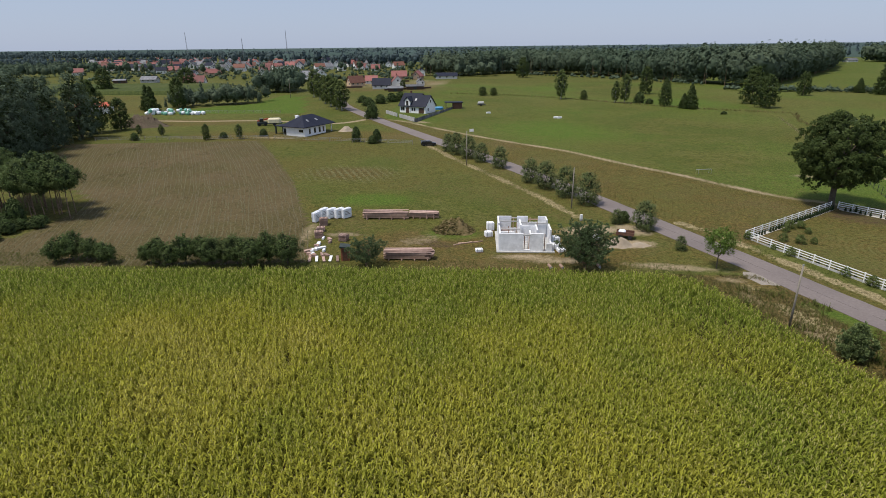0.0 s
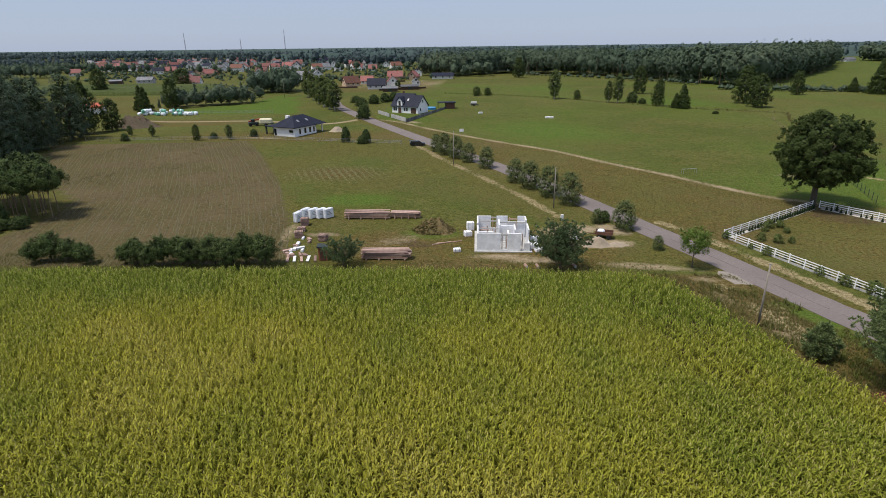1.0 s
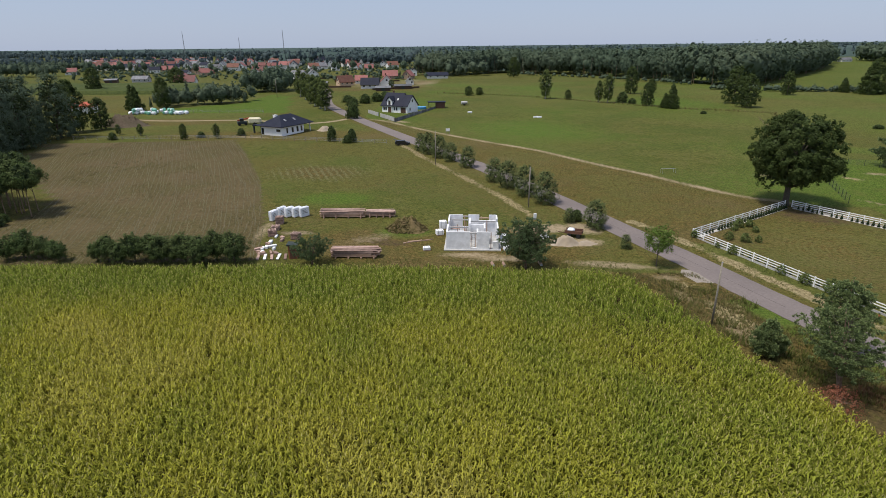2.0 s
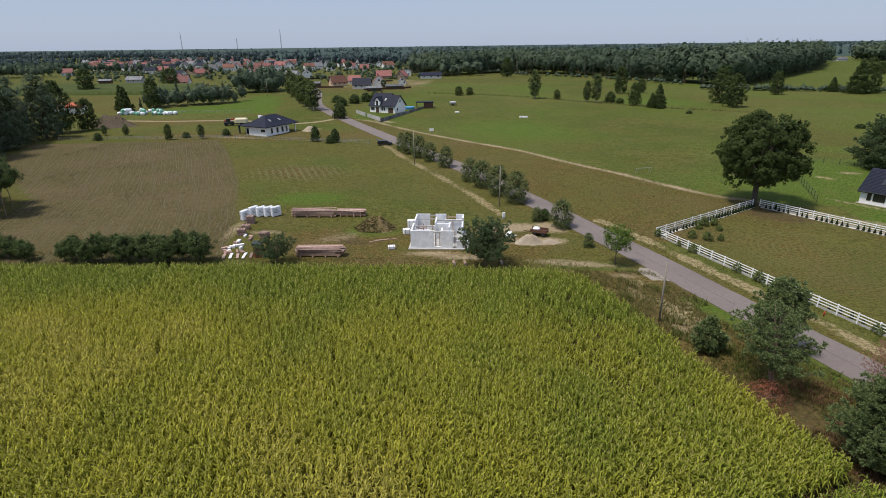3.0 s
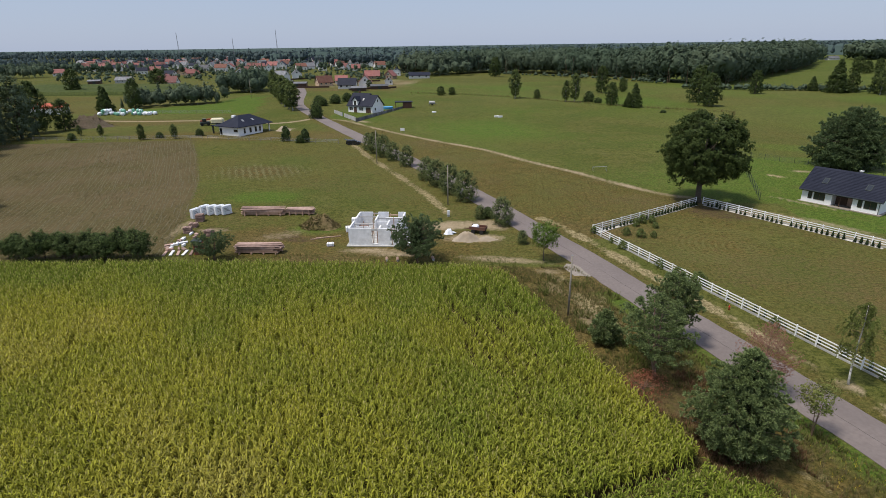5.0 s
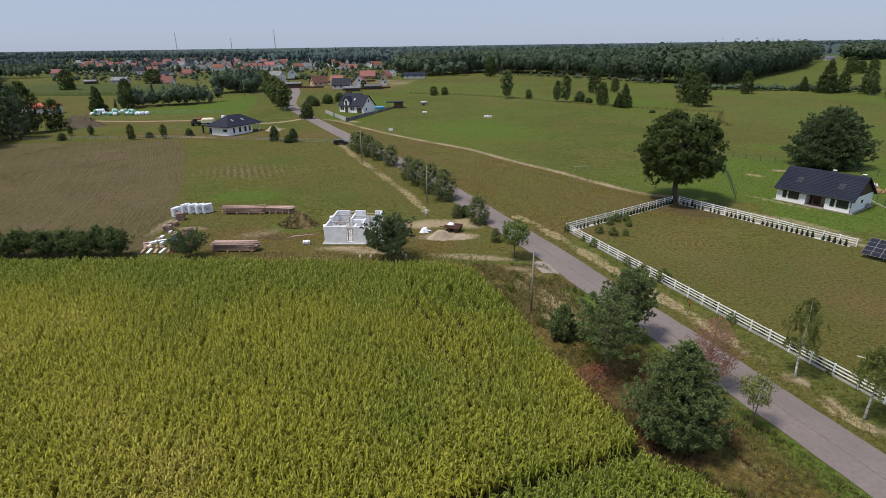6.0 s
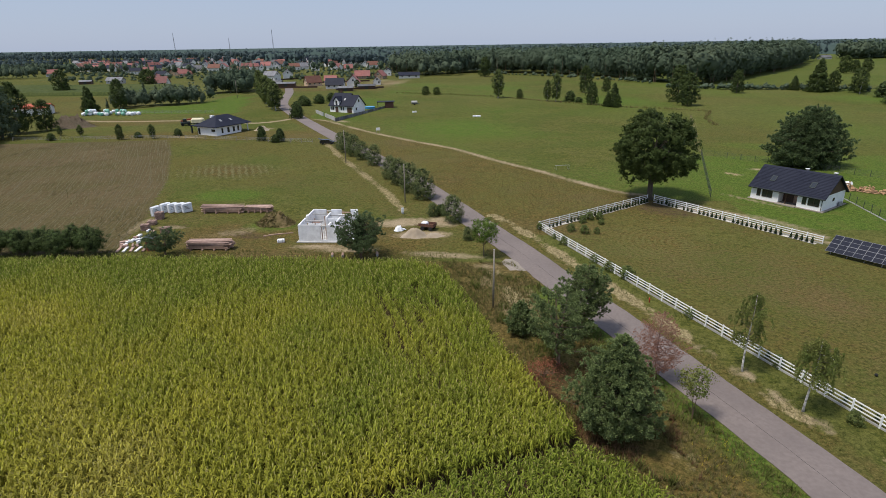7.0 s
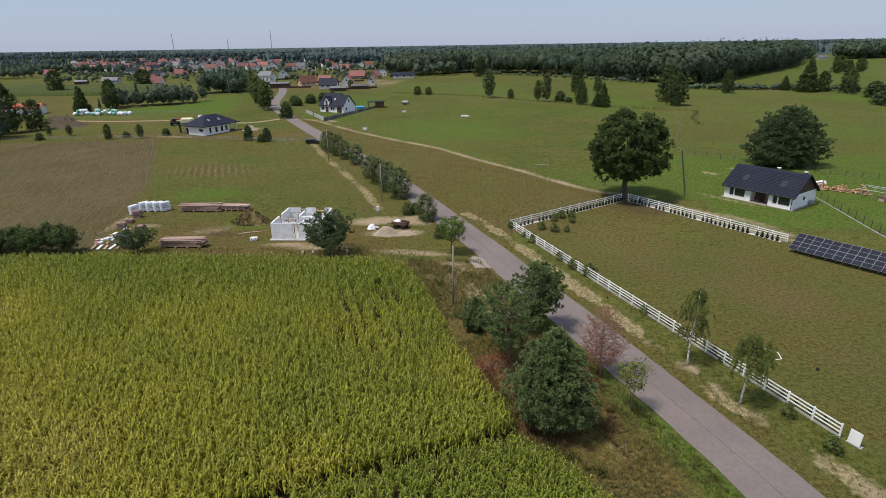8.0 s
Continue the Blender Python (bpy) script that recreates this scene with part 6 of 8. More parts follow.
for x in (0.8, 5.6):
    part("chimney", Geo().box(x - 0.22, 0.3, w0 + 2.5, x + 0.22, 0.74, w0 + 3.45), M["roof_grey"], hr)
    part("chimney_cap", Geo().box(x - 0.3, 0.22, w0 + 3.45, x + 0.3, 0.82, w0 + 3.55), M["white_paint"], hr)
part("air_unit", Geo().chamfer(HL / 2 + 0.15, 1.9, 0.1, HL / 2 + 0.55, 2.8, 0.85, 0.04), M["steel"], hr, "grey outdoor air unit")
part("downpipe", Geo().tube([(HL / 2 - 0.1, f0 - 0.08, 0), (HL / 2 - 0.1, f0 - 0.08, w0 - 0.1)], [0.05, 0.05]), M["dark_metal"], hr)
part("gutter", Geo().tube([(-HL / 2 - 0.45, f0 - 0.54, w0 - 0.42), (HL / 2 + 0.45, f0 - 0.54, w0 - 0.42)], [0.07, 0.07]), M["dark_metal"], hr)
part("plinth", Geo().box(-HL / 2 - 0.45, f0 - 0.45, -0.1, HL / 2 + 0.45, HW / 2 + 0.45, 0.05), M["gravel"], hr, "beige gravel border")

# the storey-and-a-half house beyond the track
A_TURN = math.degrees(math.atan2(260.4 - 266.3, -28.0 + 40.0))
wh = thing("family_house", -31.5, 267.6, A_TURN, label="white house with dark blue-grey roof, arched dormer and garage", category="house")
wl, ww_, wz, wr = 8.8, 9.4, 3.3, 4.6
part("wall", Geo().prism([(0, -ww_ / 2, -0.3), (0, ww_ / 2, -0.3), (0, ww_ / 2, wz), (0, 0, wz + wr - 0.1), (0, -ww_ / 2, wz)], (-6.6, 0, 0), (2.2, 0, 0)), M["plaster"], wh)
part("garage_wall", Geo().prism([(0, -ww_ / 2, -0.3), (0, 3.4, -0.3), (0, 3.4, wz), (0, -0.65, wz + 3.9), (0, -ww_ / 2, wz)], (2.2, 0, 0), (6.6, 0, 0)), M["plaster"], wh)
mroof = gable_roof(wl, ww_, wz, wr, 0.55)
mroof.v = [(x - 2.2, y, z) for x, y, z in mroof.v]
part("roof", mroof, M["roof_dark"], wh)
groof = gable_roof(4.4, 8.1, wz, 4.0, 0.5)
groof.v = [(x + 4.4, y - 0.65, z) for x, y, z in groof.v]
part("garage_roof", groof, M["roof_dark"], wh)
part("dormer", Geo().prism([(-1.3, 0, 0), (1.3, 0, 0), (1.3, 0, 5.0), (0, 0, 6.3), (-1.3, 0, 5.0)], (-2.4, -ww_ / 2 - 0.25, 0), (-2.4, -1.6, 0)), M["plaster"], wh)
part("dormer_roof", Geo().prism([(-1.75, 0, 4.75), (0, 0, 6.5), (1.75, 0, 4.75), (1.75, 0, 4.95), (0, 0, 6.75), (-1.75, 0, 4.95)], (-2.4, -ww_ / 2 - 0.6, 0), (-2.4, -1.2, 0)), M["roof_dark"], wh)
part("door", Geo().box(-3.2, -ww_ / 2 - 0.34, 0, -1.6, -ww_ / 2 - 0.24, 2.3), M["brown_wood"], wh)
window(wh, -2.4, 3.1, 1.1, 1.9, -ww_ / 2 - 0.25, -1, "brown_wood", "balcony_door")
for x in (-5.5, -4.5, 0.0, 1.1):
    window(wh, x, 0.9, 0.75, 1.4, -ww_ / 2, -1, "brown_wood")
part("garage_door", Geo().box(3.2, -ww_ / 2 - 0.06, 0, 5.8, -ww_ / 2, 2.3), M["brown_wood"], wh, "brown garage door")
end_window(wh, -0.6, 4.2, 0.9, 1.3, 6.6, 1)
end_window(wh, -2.6, 0.9, 0.9, 1.3, 6.6, 1)
part("skylight", Geo().box(-0.4, -0.6, 0, 0.4, 0.6, 0.07, pose(0.6, -2.6, wz + wr - wr * 2.6 / 4.7 + 0.05, math.degrees(math.atan(wr / 4.7)), 0, 0)), M["steel"], wh)
part("chimney", Geo().box(-4.4, 0.6, 6, -3.8, 1.2, 8.7), M["roof_brown"], wh)

# the hip-roofed bungalow by the stubble field
bh = thing("hip_roof_house", -62.8, 210.0, 66.0, label="new white bungalow with dark hipped roof and open carport", category="house")
part("wall", Geo().box(-7.2, -1.0, -0.3, 7.2, 4.6, 2.9).box(-7.2, -4.6, -0.3, 3.4, -1.0, 2.9), M["plaster"], bh)
part("roof", hip_roof(14.8, 9.6, 3.0, 3.2, 0.65), M["roof_dark"], bh)
for x, w in ((-4.6, 0.7), (-2.0, 0.9), (0.4, 0.9), (2.4, 0.8)):
    window(bh, x, 0.6, w, 1.7, -4.6, -1, "dark_metal")
window(bh, 5.3, 0.1, 2.2, 2.3, -1.0, -1, "dark_metal", "patio_door")
end_window(bh, -3.2, 1.3, 1.8, 0.8, -7.2, -1, "dark_metal")
end_window(bh, 3.9, 0.1, 1.0, 2.1, -7.2, -1, "dark_metal")
for i, (x, y) in enumerate(((3.6, -4.3), (7.0, -4.3))):
    part("post", Geo().box(x - 0.15, y - 0.15, -0.2, x + 0.15, y + 0.15, 2.9), M["plaster"], bh)
part("carport_roof", Geo().box(-6.4, 5.2, 2.55, 1.2, 9.6, 2.8), M["roof_dark"], bh)
for x, y in ((-6.0, 9.2), (-2.6, 9.2), (0.8, 9.2), (-6.0, 5.6)):
    part("post", Geo().box(x - 0.22, y - 0.22, -0.2, x + 0.22, y + 0.22, 2.56), M["dark_metal"], bh)
part("chimney", Geo().box(-2.4, 2.2, 3.6, -1.4, 3.4, 6.0), M["plaster"], bh)
for x in (-3.2, 1.2):
    part("skylight", Geo().box(-0.4, -0.55, 0, 0.4, 0.55, 0.07, pose(x, -2.7, 3.0 + 3.3 * 2.7 / 5.4 - 0.02, math.degrees(math.atan(3.3 / 5.4)), 0, 0)), M["steel"], bh)


# the village
def village_house(x, y, turn, l, w, z, rise, roof, wallm, label, r, plain=False):
    e = thing("village_house", x, y, turn, label=label, category="house", group="village houses")
    part("wall", gable_walls(l, w, z, rise), M[wallm], e)
    part("roof", gable_roof(l, w, z, rise, 0.5, 0.25), M[roof], e)
    part("chimney", Geo().box(l * 0.15, 0.3, z + rise * 0.5, l * 0.15 + 0.7, 1.0, z + rise + 0.8), M["roof_brown"], e)
    if plain:
        window(e, -l * 0.25, 1.0, 1.6, 1.4, -w / 2 - 0.01)
        end_window(e, 0.0, z + 0.3, 1.3, 1.4, -l / 2 - 0.01, -1)
        return e
    for k in range(3):
        window(e, -l * 0.33 + k * l * 0.33, 1.0, 1.3, 1.4, -w / 2 - 0.01)
    for s in (-1, 1):
        end_window(e, 0.0, z + 0.3, 1.3, 1.4, s * l / 2 + 0.01 * s, s)
        end_window(e, -w * 0.25, 1.0, 1.2, 1.4, s * l / 2 + 0.01 * s, s)
    return e


rv = random.Random(12)
for i, (x, y) in enumerate(RED):
    village_house(x, y, rv.choice((10, 95, -15, 30, 110)), rv.uniform(10, 14), rv.uniform(8, 9.5), rv.uniform(3.0, 4.6), rv.uniform(3.2, 4.6), "roof_red", rv.choice(("wall_white", "wall_white", "wall_warm")), "village house with red tiled roof among garden trees", rv)
for i, (x, y) in enumerate(GREY):
    village_house(x, y, rv.choice((10, 95, -15, 30, 110)), rv.uniform(10, 14), rv.uniform(8, 9.5), rv.uniform(3.0, 5.0), rv.uniform(3.0, 4.6), rv.choice(("roof_grey", "roof_grey", "roof_dark", "roof_brown")), "wall_white", "pale village house with grey roof among garden trees", rv)
taken = RED + GREY
placed = 0
while placed < 120:
    x, y = rv.uniform(-760, -150), rv.uniform(660, 1150)
    if x < -180 - (y - 300) * 0.74 or x > -60 - (y - 470) * 0.22 or min(math.hypot(x - p[0], y - p[1]) for p in taken) < 20:
        continue
    taken.append((x, y))
    placed += 1
    red = rv.random() < 0.36
    village_house(x, y, rv.choice((5, 100, -20, 35)), rv.uniform(9.5, 14), rv.uniform(8, 10.5), rv.uniform(3.4, 5.8), rv.uniform(3.2, 5.0), "roof_red" if red else rv.choice(("roof_grey", "roof_brown", "roof_dark")), "wall_white",
                  "white village house with red roof behind gardens" if red else "white village house with dark roof behind gardens", rv, True)
for x, y, t, l, w, z, rise, rf, wm, lb in ((-94.7, 424, 35, 12, 9, 3.2, 4.6, "roof_brown", "wall_warm", "house with brown roof and warm plastered gable"), (-88, 448, 10, 10, 8, 3, 3.6, "roof_red", "wall_white", "low house with bright red roof"),
                                            (-70.6, 395, 5, 13, 9, 3.2, 4.4, "roof_dark", "wall_white", "white house with black roof and dormer"), (-64, 420, 100, 15, 10, 3.4, 5.0, "roof_red", "wall_white", "large white house with red roof"),
                                            (-75.7, 505, 10, 14, 9, 3.2, 4.6, "roof_red", "wall_warm", "house with red hipped gable roof"), (-60, 503, 80, 12, 9, 3.2, 4.6, "roof_red", "wall_warm", "house with red roof among trees"),
                                            (-49.2, 431, 100, 8, 6, 3.0, 2.6, "roof_grey", "wall_white", "small white house with grey roof"), (-63, 556, 95, 10, 9, 5.2, 2.6, "roof_dark", "wall_white", "tall white house with dark roof"),
                                            (-36, 508, 8, 20, 11, 3.0, 2.6, "roof_dark", "wall_white", "long white bungalow with dark roof"), (-149, 697, 95, 10, 9, 3.4, 5, "roof_red", "wall_white", "white house with red roof"),
                                            (-129, 678, 10, 11, 9, 3.4, 4.6, "roof_red", "wall_white", "white house with red roof"), (-182, 883, 10, 12, 9, 4, 4, "roof_red", "wall_white", "white house with red roof"),
                                            (-164, 879, 100, 10, 9, 4.6, 4, "roof_grey", "wall_white", "white house with grey roof"), (-278, 476, 0, 15, 7, 3.2, 2.6, "roof_grey", "concrete", "long grey barn with weathered roof"),
                                            (-226, 450, 8, 17, 10, 2.6, 4.8, "roof_red", "wall_white", "large house with long red tiled roof"), (490, 852, 20, 20, 8, 3, 3, "roof_grey", "wall_white", "long pale farmhouse before the forest"), (-20, 700, 90, 9, 8, 9, 3, "roof_grey", "wall_white", "tall pale house among forest trees")):
    village_house(x, y, t, l * 0.88, w * 0.88, z * 0.9, rise * 0.88, rf, wm, lb, rv)
for x, y, h in ((-459, 1334, 62), (-752, 1440, 62), (-582, 1378, 46)):
    e = thing("radio_mast", x, y, label="thin grey lattice radio mast above the village", category="mast", group="radio masts")
    g = Geo()
    for k in range(3):
        a = 2.094 * k
        g.tube([(1.4 * math.cos(a), 1.4 * math.sin(a), 0), (0.4 * math.cos(a), 0.4 * math.sin(a), h)], [0.22, 0.16], 5)
    for j in range(14):
        z0, z1 = h * j / 14, h * (j + 1) / 14
        q0, q1 = 1.4 - j / 14, 1.4 - (j + 1) / 14
        for k in range(3):
            g.tube([(q0 * math.cos(2.094 * k), q0 * math.sin(2.094 * k), z0), (q1 * math.cos(2.094 * (k + 1)), q1 * math.sin(2.094 * (k + 1)), z1)], [0.1, 0.1], 4)
    part("lattice", g, M["steel"], e)
    part("antenna", Geo().tube([(0, 0, h - 1), (0, 0, h + 3)], [0.3, 0.15], 6), M["steel"], e)

# sheds, board fences and hedges of the nearest plots
for x, y, t, l, w, z in ((-112, 417, 8, 13, 6, 2.4), (-58, 372, 10, 9, 5, 2.2), (-48, 388, 12, 11, 6, 2.2), (-126, 436, 5, 8, 5, 2.4), (-300, 470, 20, 9, 6, 2.4)):
    e = thing("village_shed", x, y, t, label="low village shed with dark roof and boarded walls", category="shed", group="village sheds")
    part("wall", gable_walls(l, w, z, 0.9), M["brown_wood"], e)
    part("roof", gable_roof(l, w, z, 0.9, 0.4), M["roof_grey"], e)
    part("door", Geo().box(-1.0, -w / 2 - 0.05, 0, 1.0, -w / 2 + 0.01, 2.0), M["dark_metal"], e)
for (ax, ay), (bx, by) in (((-154, 486), (-128, 520)), ((-118, 398), (-84, 404)), ((-66, 378), (-38, 396)), ((-104, 452), (-60, 470))):
    d = math.dist((ax, ay), (bx, by))
    e = thing("plot_fence", ax, ay, math.degrees(math.atan2(by - ay, bx - ax)), label="dark board fence round a village plot", category="fence", group="plot fences")
    for i in range(int(d / 3)):
        z = gz(0, ay + (by - ay) * i * 3 / d) - gz(0, ay)
        part("panel", Geo().box(i * 3.0, -0.05, z - 0.1, i * 3.0 + 2.85, 0.05, z + 1.1), M["brown_wood"], e)
        part("post", Geo().box(i * 3.0 + 2.85, -0.08, z - 0.1, i * 3.0 + 3.0, 0.08, z + 1.2), M["brown_wood"], e)
# ---------------------------------------------------------------- fences round the paddock
def rail_fence(a, b, label, gap=2.3, stop=None):
    """White three-rail fence on a low concrete sill, from a to b."""
    d = math.dist(a, b)
    n = round(d / gap)
    turn = math.degrees(math.atan2(b[1] - a[1], b[0] - a[0]))
    e = thing("paddock_fence", *a, turn, label=label, category="fence", group="paddock fences")
    dz = gz(*b) - gz(*a)
    s = d / n
    post = Geo().chamfer(-0.07, -0.07, -0.1, 0.07, 0.07, 1.32, 0.03).mesh("post", M["white_paint"])
    rail = Geo().box(0, -0.025, -0.055, s, 0.025, 0.055).mesh("rail", M["white_paint"])
    sill = Geo().box(0.05, -0.03, -0.1, s - 0.05, 0.03, 0.20).mesh("sill", M["concrete"])
    pitch = -math.degrees(math.atan2(dz, d))
    for i in range(n + 1):
        part("post", post, None, e, m=pose(s * i, 0, dz * i / n))
        if i < n:
            for z in (0.50, 0.84, 1.18):
                part("rail", rail, None, e, m=pose(s * i, 0, dz * i / n + z, 0, pitch, 0))
            part("sill", sill, None, e, m=pose(s * i, 0, dz * i / n, 0, pitch, 0))
    return e


rail_fence(FENCE_A, FENCE_D, "white three-rail fence on a concrete sill along the road")
rail_fence(FENCE_A, (61.6, 124.6), "white three-rail fence on a concrete sill beside the rough strip")
rail_fence((62.9, 124.6), FENCE_C, "white three-rail fence on a concrete sill with small conifers")
gate = thing("notice_board", 63.5, 53.9, -60, label="white blank notice board leaning at the end of a fence", category="sign")
part("board", Geo().chamfer(-0.45, -0.03, 0.10, 0.45, 0.03, 1.25, 0.02, pose(0, 0, 0, -6, 0, 0)), M["white_paint"], gate)
for sx in (-0.36, 0.36):
    part("post", Geo().box(sx - 0.04, 0.03, -0.1, sx + 0.04, 0.11, 1.1, pose(0, 0, 0, -6, 0, 0)), M["steel"], gate)
part("foot", Geo().box(-0.55, 0.0, -0.05, 0.55, 0.4, 0.06), M["concrete"], gate)
toy = thing("play_ball", 66.6, 64.6, label="small dark play ball lying on grass", category="ball")
part("skin", Geo().lathe([(0.02, 0.0), (0.12, 0.04), (0.15, 0.14), (0.12, 0.25), (0.02, 0.29)], 10), M["rubber"], toy, smooth=True)


def thuja_mesh(seed):
    g = np.random.default_rng(seed)
    c = crown_points(g, 60, "cone", 1.15, 0.62, 0.08)
    v, f = leaves(g, c, 0.05, 6, 0.13, 0.6, face=outward(c, 1.15, 0.62, 0.08))
    v, f = join([(v, f), core("cone", 1.15, 0.62, 0.04, 0.9, seed, 8, 6)])
    return bulk("foliage", v, f, [M["hedge_leaf"]])


thuja = thing("thuja", 64.5, 122.0, label="small clipped dark green thuja inside the fence", category="shrub", group="thuja row")
part("foliage", thuja_mesh(3), None, thuja)
part("stem", Geo().tube([(0, 0, -0.05), (0, 0, 0.4)], [0.03, 0.02], 5), M["bark"], thuja)
rt = random.Random(5)
for a, b, step, off in (((62.9, 124.6), FENCE_C, 0.78, -0.75), (FENCE_A, (61.6, 124.6), 0.85, -0.7)):
    d = math.dist(a, b)
    ux, uy = (b[0] - a[0]) / d, (b[1] - a[1]) / d
    px, py = (uy, -ux)
    for i in range(2, int(d / step)):
        if rt.random() < 0.04:
            continue
        x, y = a[0] + ux * step * i + px * abs(off) * 1.15, a[1] + uy * step * i + py * abs(off) * 1.15
        q = rt.uniform(0.85, 1.02) * (0.72 + 0.28 * i * step / d)
        copy_thing(thuja, pose(x, y, gz(x, y), 0, 0, rt.uniform(0, 360)) @ Matrix.Diagonal((q, q, q, 1)))
d = math.dist(FENCE_A, FENCE_D)
ux, uy = (FENCE_D[0] - FENCE_A[0]) / d, (FENCE_D[1] - FENCE_A[1]) / d
for i in range(3, int(d / 1.3)):
    x, y = FENCE_A[0] + ux * 1.3 * i - uy * 0.7, FENCE_A[1] + uy * 1.3 * i + ux * 0.7
    q = rt.uniform(0.55, 0.9)
    copy_thing(thuja, pose(x, y, gz(x, y), 0, 0, rt.uniform(0, 360)) @ Matrix.Diagonal((q, q, q, 1)))

# pale gravel beds under the thujas
for a, b in (((62.9, 124.6), FENCE_C), ((61.6, 124.6), FENCE_A)):
    d = math.dist(a, b)
    ux, uy = (b[0] - a[0]) / d, (b[1] - a[1]) / d
    sg = 1 if b is FENCE_C else -1
    bed_pts = [(a[0] + ux * q + uy * 0.62 * sg, a[1] + uy * q - ux * 0.62 * sg) for q in np.arange(0.6, d - 0.3, 0.8)]
    bed = part("gravel_bed", ribbon(bed_pts, -0.36, 0.36, 0.03, 0.06, 5), M["pale_gravel"])
    tagged(bed, "pale gravel bed along a fence", "gravel bed", kind="structure")

# solar table
PT = math.degrees(math.atan2(87.8 - 97.0, 87.5 - 79.6))
sol = thing("solar_table", 79.6, 97.0, PT, label="ground-mounted table of dark blue solar panels", category="solar panel")
module = Geo().box(0.012, 0.012, 0, 1.138, 1.738, 0.035).mesh("frame", M["panel_frame"])
cell_sheet = Geo().box(0.04, 0.04, 0.03, 1.11, 0.84, 0.040).mesh("cell_sheet", M["panel"])
tilt = pose(0, 0, 0.55, 30, 0, 0)
for i in range(14):
    for j in range(2):
        mo = part("panel", module, None, sol, m=tilt @ pose(1.15 * i, 1.75 * j, 0))
        part("cell_sheet", cell_sheet, None, mo)
        part("cell_sheet", cell_sheet, None, mo, m=pose(0, 0.85, 0))
for i in range(8):
    x = 0.6 + i * 2.1
    part("leg", Geo().box(x - 0.04, 0.5, -0.1, x + 0.04, 0.58, 0.82), M["steel"], sol)
    part("leg", Geo().box(x - 0.04, 2.4, -0.1, x + 0.04, 2.48, 1.9), M["steel"], sol)
for y in (0.7, 2.9):
    part("purlin", Geo().box(0, -0.03, -0.09, 16.1, 0.03, -0.005, tilt @ pose(0, y, 0)), M["steel"], sol)

# poles
def pole(x, y, h, label, lean=0.0):
    e = thing("utility_pole", x, y, label=label, category="pole", group="utility poles")
    part("shaft", Geo().tube([(0, 0, -0.3), (lean * 0.5, 0, h * 0.5), (lean, 0, h)], [0.12, 0.105, 0.085], 8), M["pole_wood"], e, smooth=True)
    part("cap", Geo().lathe([(0.11, h), (0.11, h + 0.03), (0.02, h + 0.08)], 8, lean, 0), M["steel"], e)
    return e


pole(31.2, 77.3, 7.4, "bare grey wooden pole at the edge of the crop")
pole(14.3, 122.6, 7.6, "bare grey wooden pole beside willow bushes")
pole(-6.6, 159.6, 8.4, "grey wooden pole beside a sandy lane")
pole(-84.6, 305, 11, "pale wooden pole among slender trees")
pole(-110, 330, 10, "pale wooden pole before a copse")

# ---------------------------------------------------------------- the building plot
site = thing("house_shell", 0.35, 99.5, 1.0, label="unfinished house shell of white aerated concrete blocks without a roof", category="building shell")
part("slab", Geo().box(-0.35, -0.45, -0.2, 8.25, 9.35, 0.14), M["concrete"], site)


def wall_run(x0, y0, x1, y1, h, t=0.24, z0=0.14):
    g = Geo()
    bh_, bl = 0.25, 0.6
    n = round(h / bh_)
    d = math.hypot(x1 - x0, y1 - y0)
    turn = math.degrees(math.atan2(y1 - y0, x1 - x0))
    m = pose(x0, y0, z0, 0, 0, turn)
    for i in range(n):
        a = -0.3 if i % 2 else 0.0
        while a < d - 0.02:
            b = min(a + bl, d)
            g.box(max(a, 0) + 0.005, -t / 2, i * bh_ + 0.005, b - 0.005, t / 2, (i + 1) * bh_ - 0.003, m)
            a += bl
    g.box(0.01, -t / 2 + 0.012, 0.0, d - 0.01, t / 2 - 0.012, n * bh_ - 0.01, m)
    return g


for x0, y0, x1, y1, h in ((0.0, 0.0, 3.55, 0.0, 2.75), (4.6, 0.0, 6.5, 0.0, 2.75), (7.0, 0.0, 7.9, 0.0, 1.25), (3.55, 0.0, 4.6, 0.0, 0.25),
                          (0.12, 0.2, 0.12, 4.3, 2.75), (0.12, 4.3, 0.12, 5.6, 1.0), (0.12, 5.6, 0.12, 9.7, 2.75),
                          (0.0, 9.8, 2.3, 9.8, 2.75), (2.3, 9.8, 3.2, 9.8, 0.75), (3.2, 9.8, 5.0, 9.8, 2.75), (5.0, 9.8, 6.6, 9.8, 1.5), (6.6, 9.8, 7.8, 9.8, 2.75),
                          (7.8, 0.2, 7.8, 2.0, 1.0), (7.8, 2.0, 7.8, 5.4, 2.75), (7.8, 7.4, 7.8, 9.7, 2.75),
                          (0.3, 5.0, 2.6, 5.0, 1.5), (3.5, 4.6, 3.5, 8.0, 2.75), (3.6, 5.0, 5.8, 5.0, 2.5), (5.8, 2.0, 5.8, 4.9, 2.75), (4.9, 7.2, 7.6, 7.2, 2.5), (4.7, 0.2, 4.7, 2.6, 2.5)):
    part("wall", wall_run(x0, y0 * 0.905, x1, y1 * 0.905, h), M["block"], site)
part("lintel", Geo().box(3.3, -0.11, 2.52, 4.85, 0.11, 2.76), M["concrete"], site)
part("lintel", Geo().box(2.1, 8.77, 2.52, 3.4, 8.97, 2.70), M["concrete"], site)
part("lintel", Geo().box(4.8, 8.77, 2.30, 6.8, 8.97, 2.42), M["board"], site, "raw timber beam")
lad = Geo()
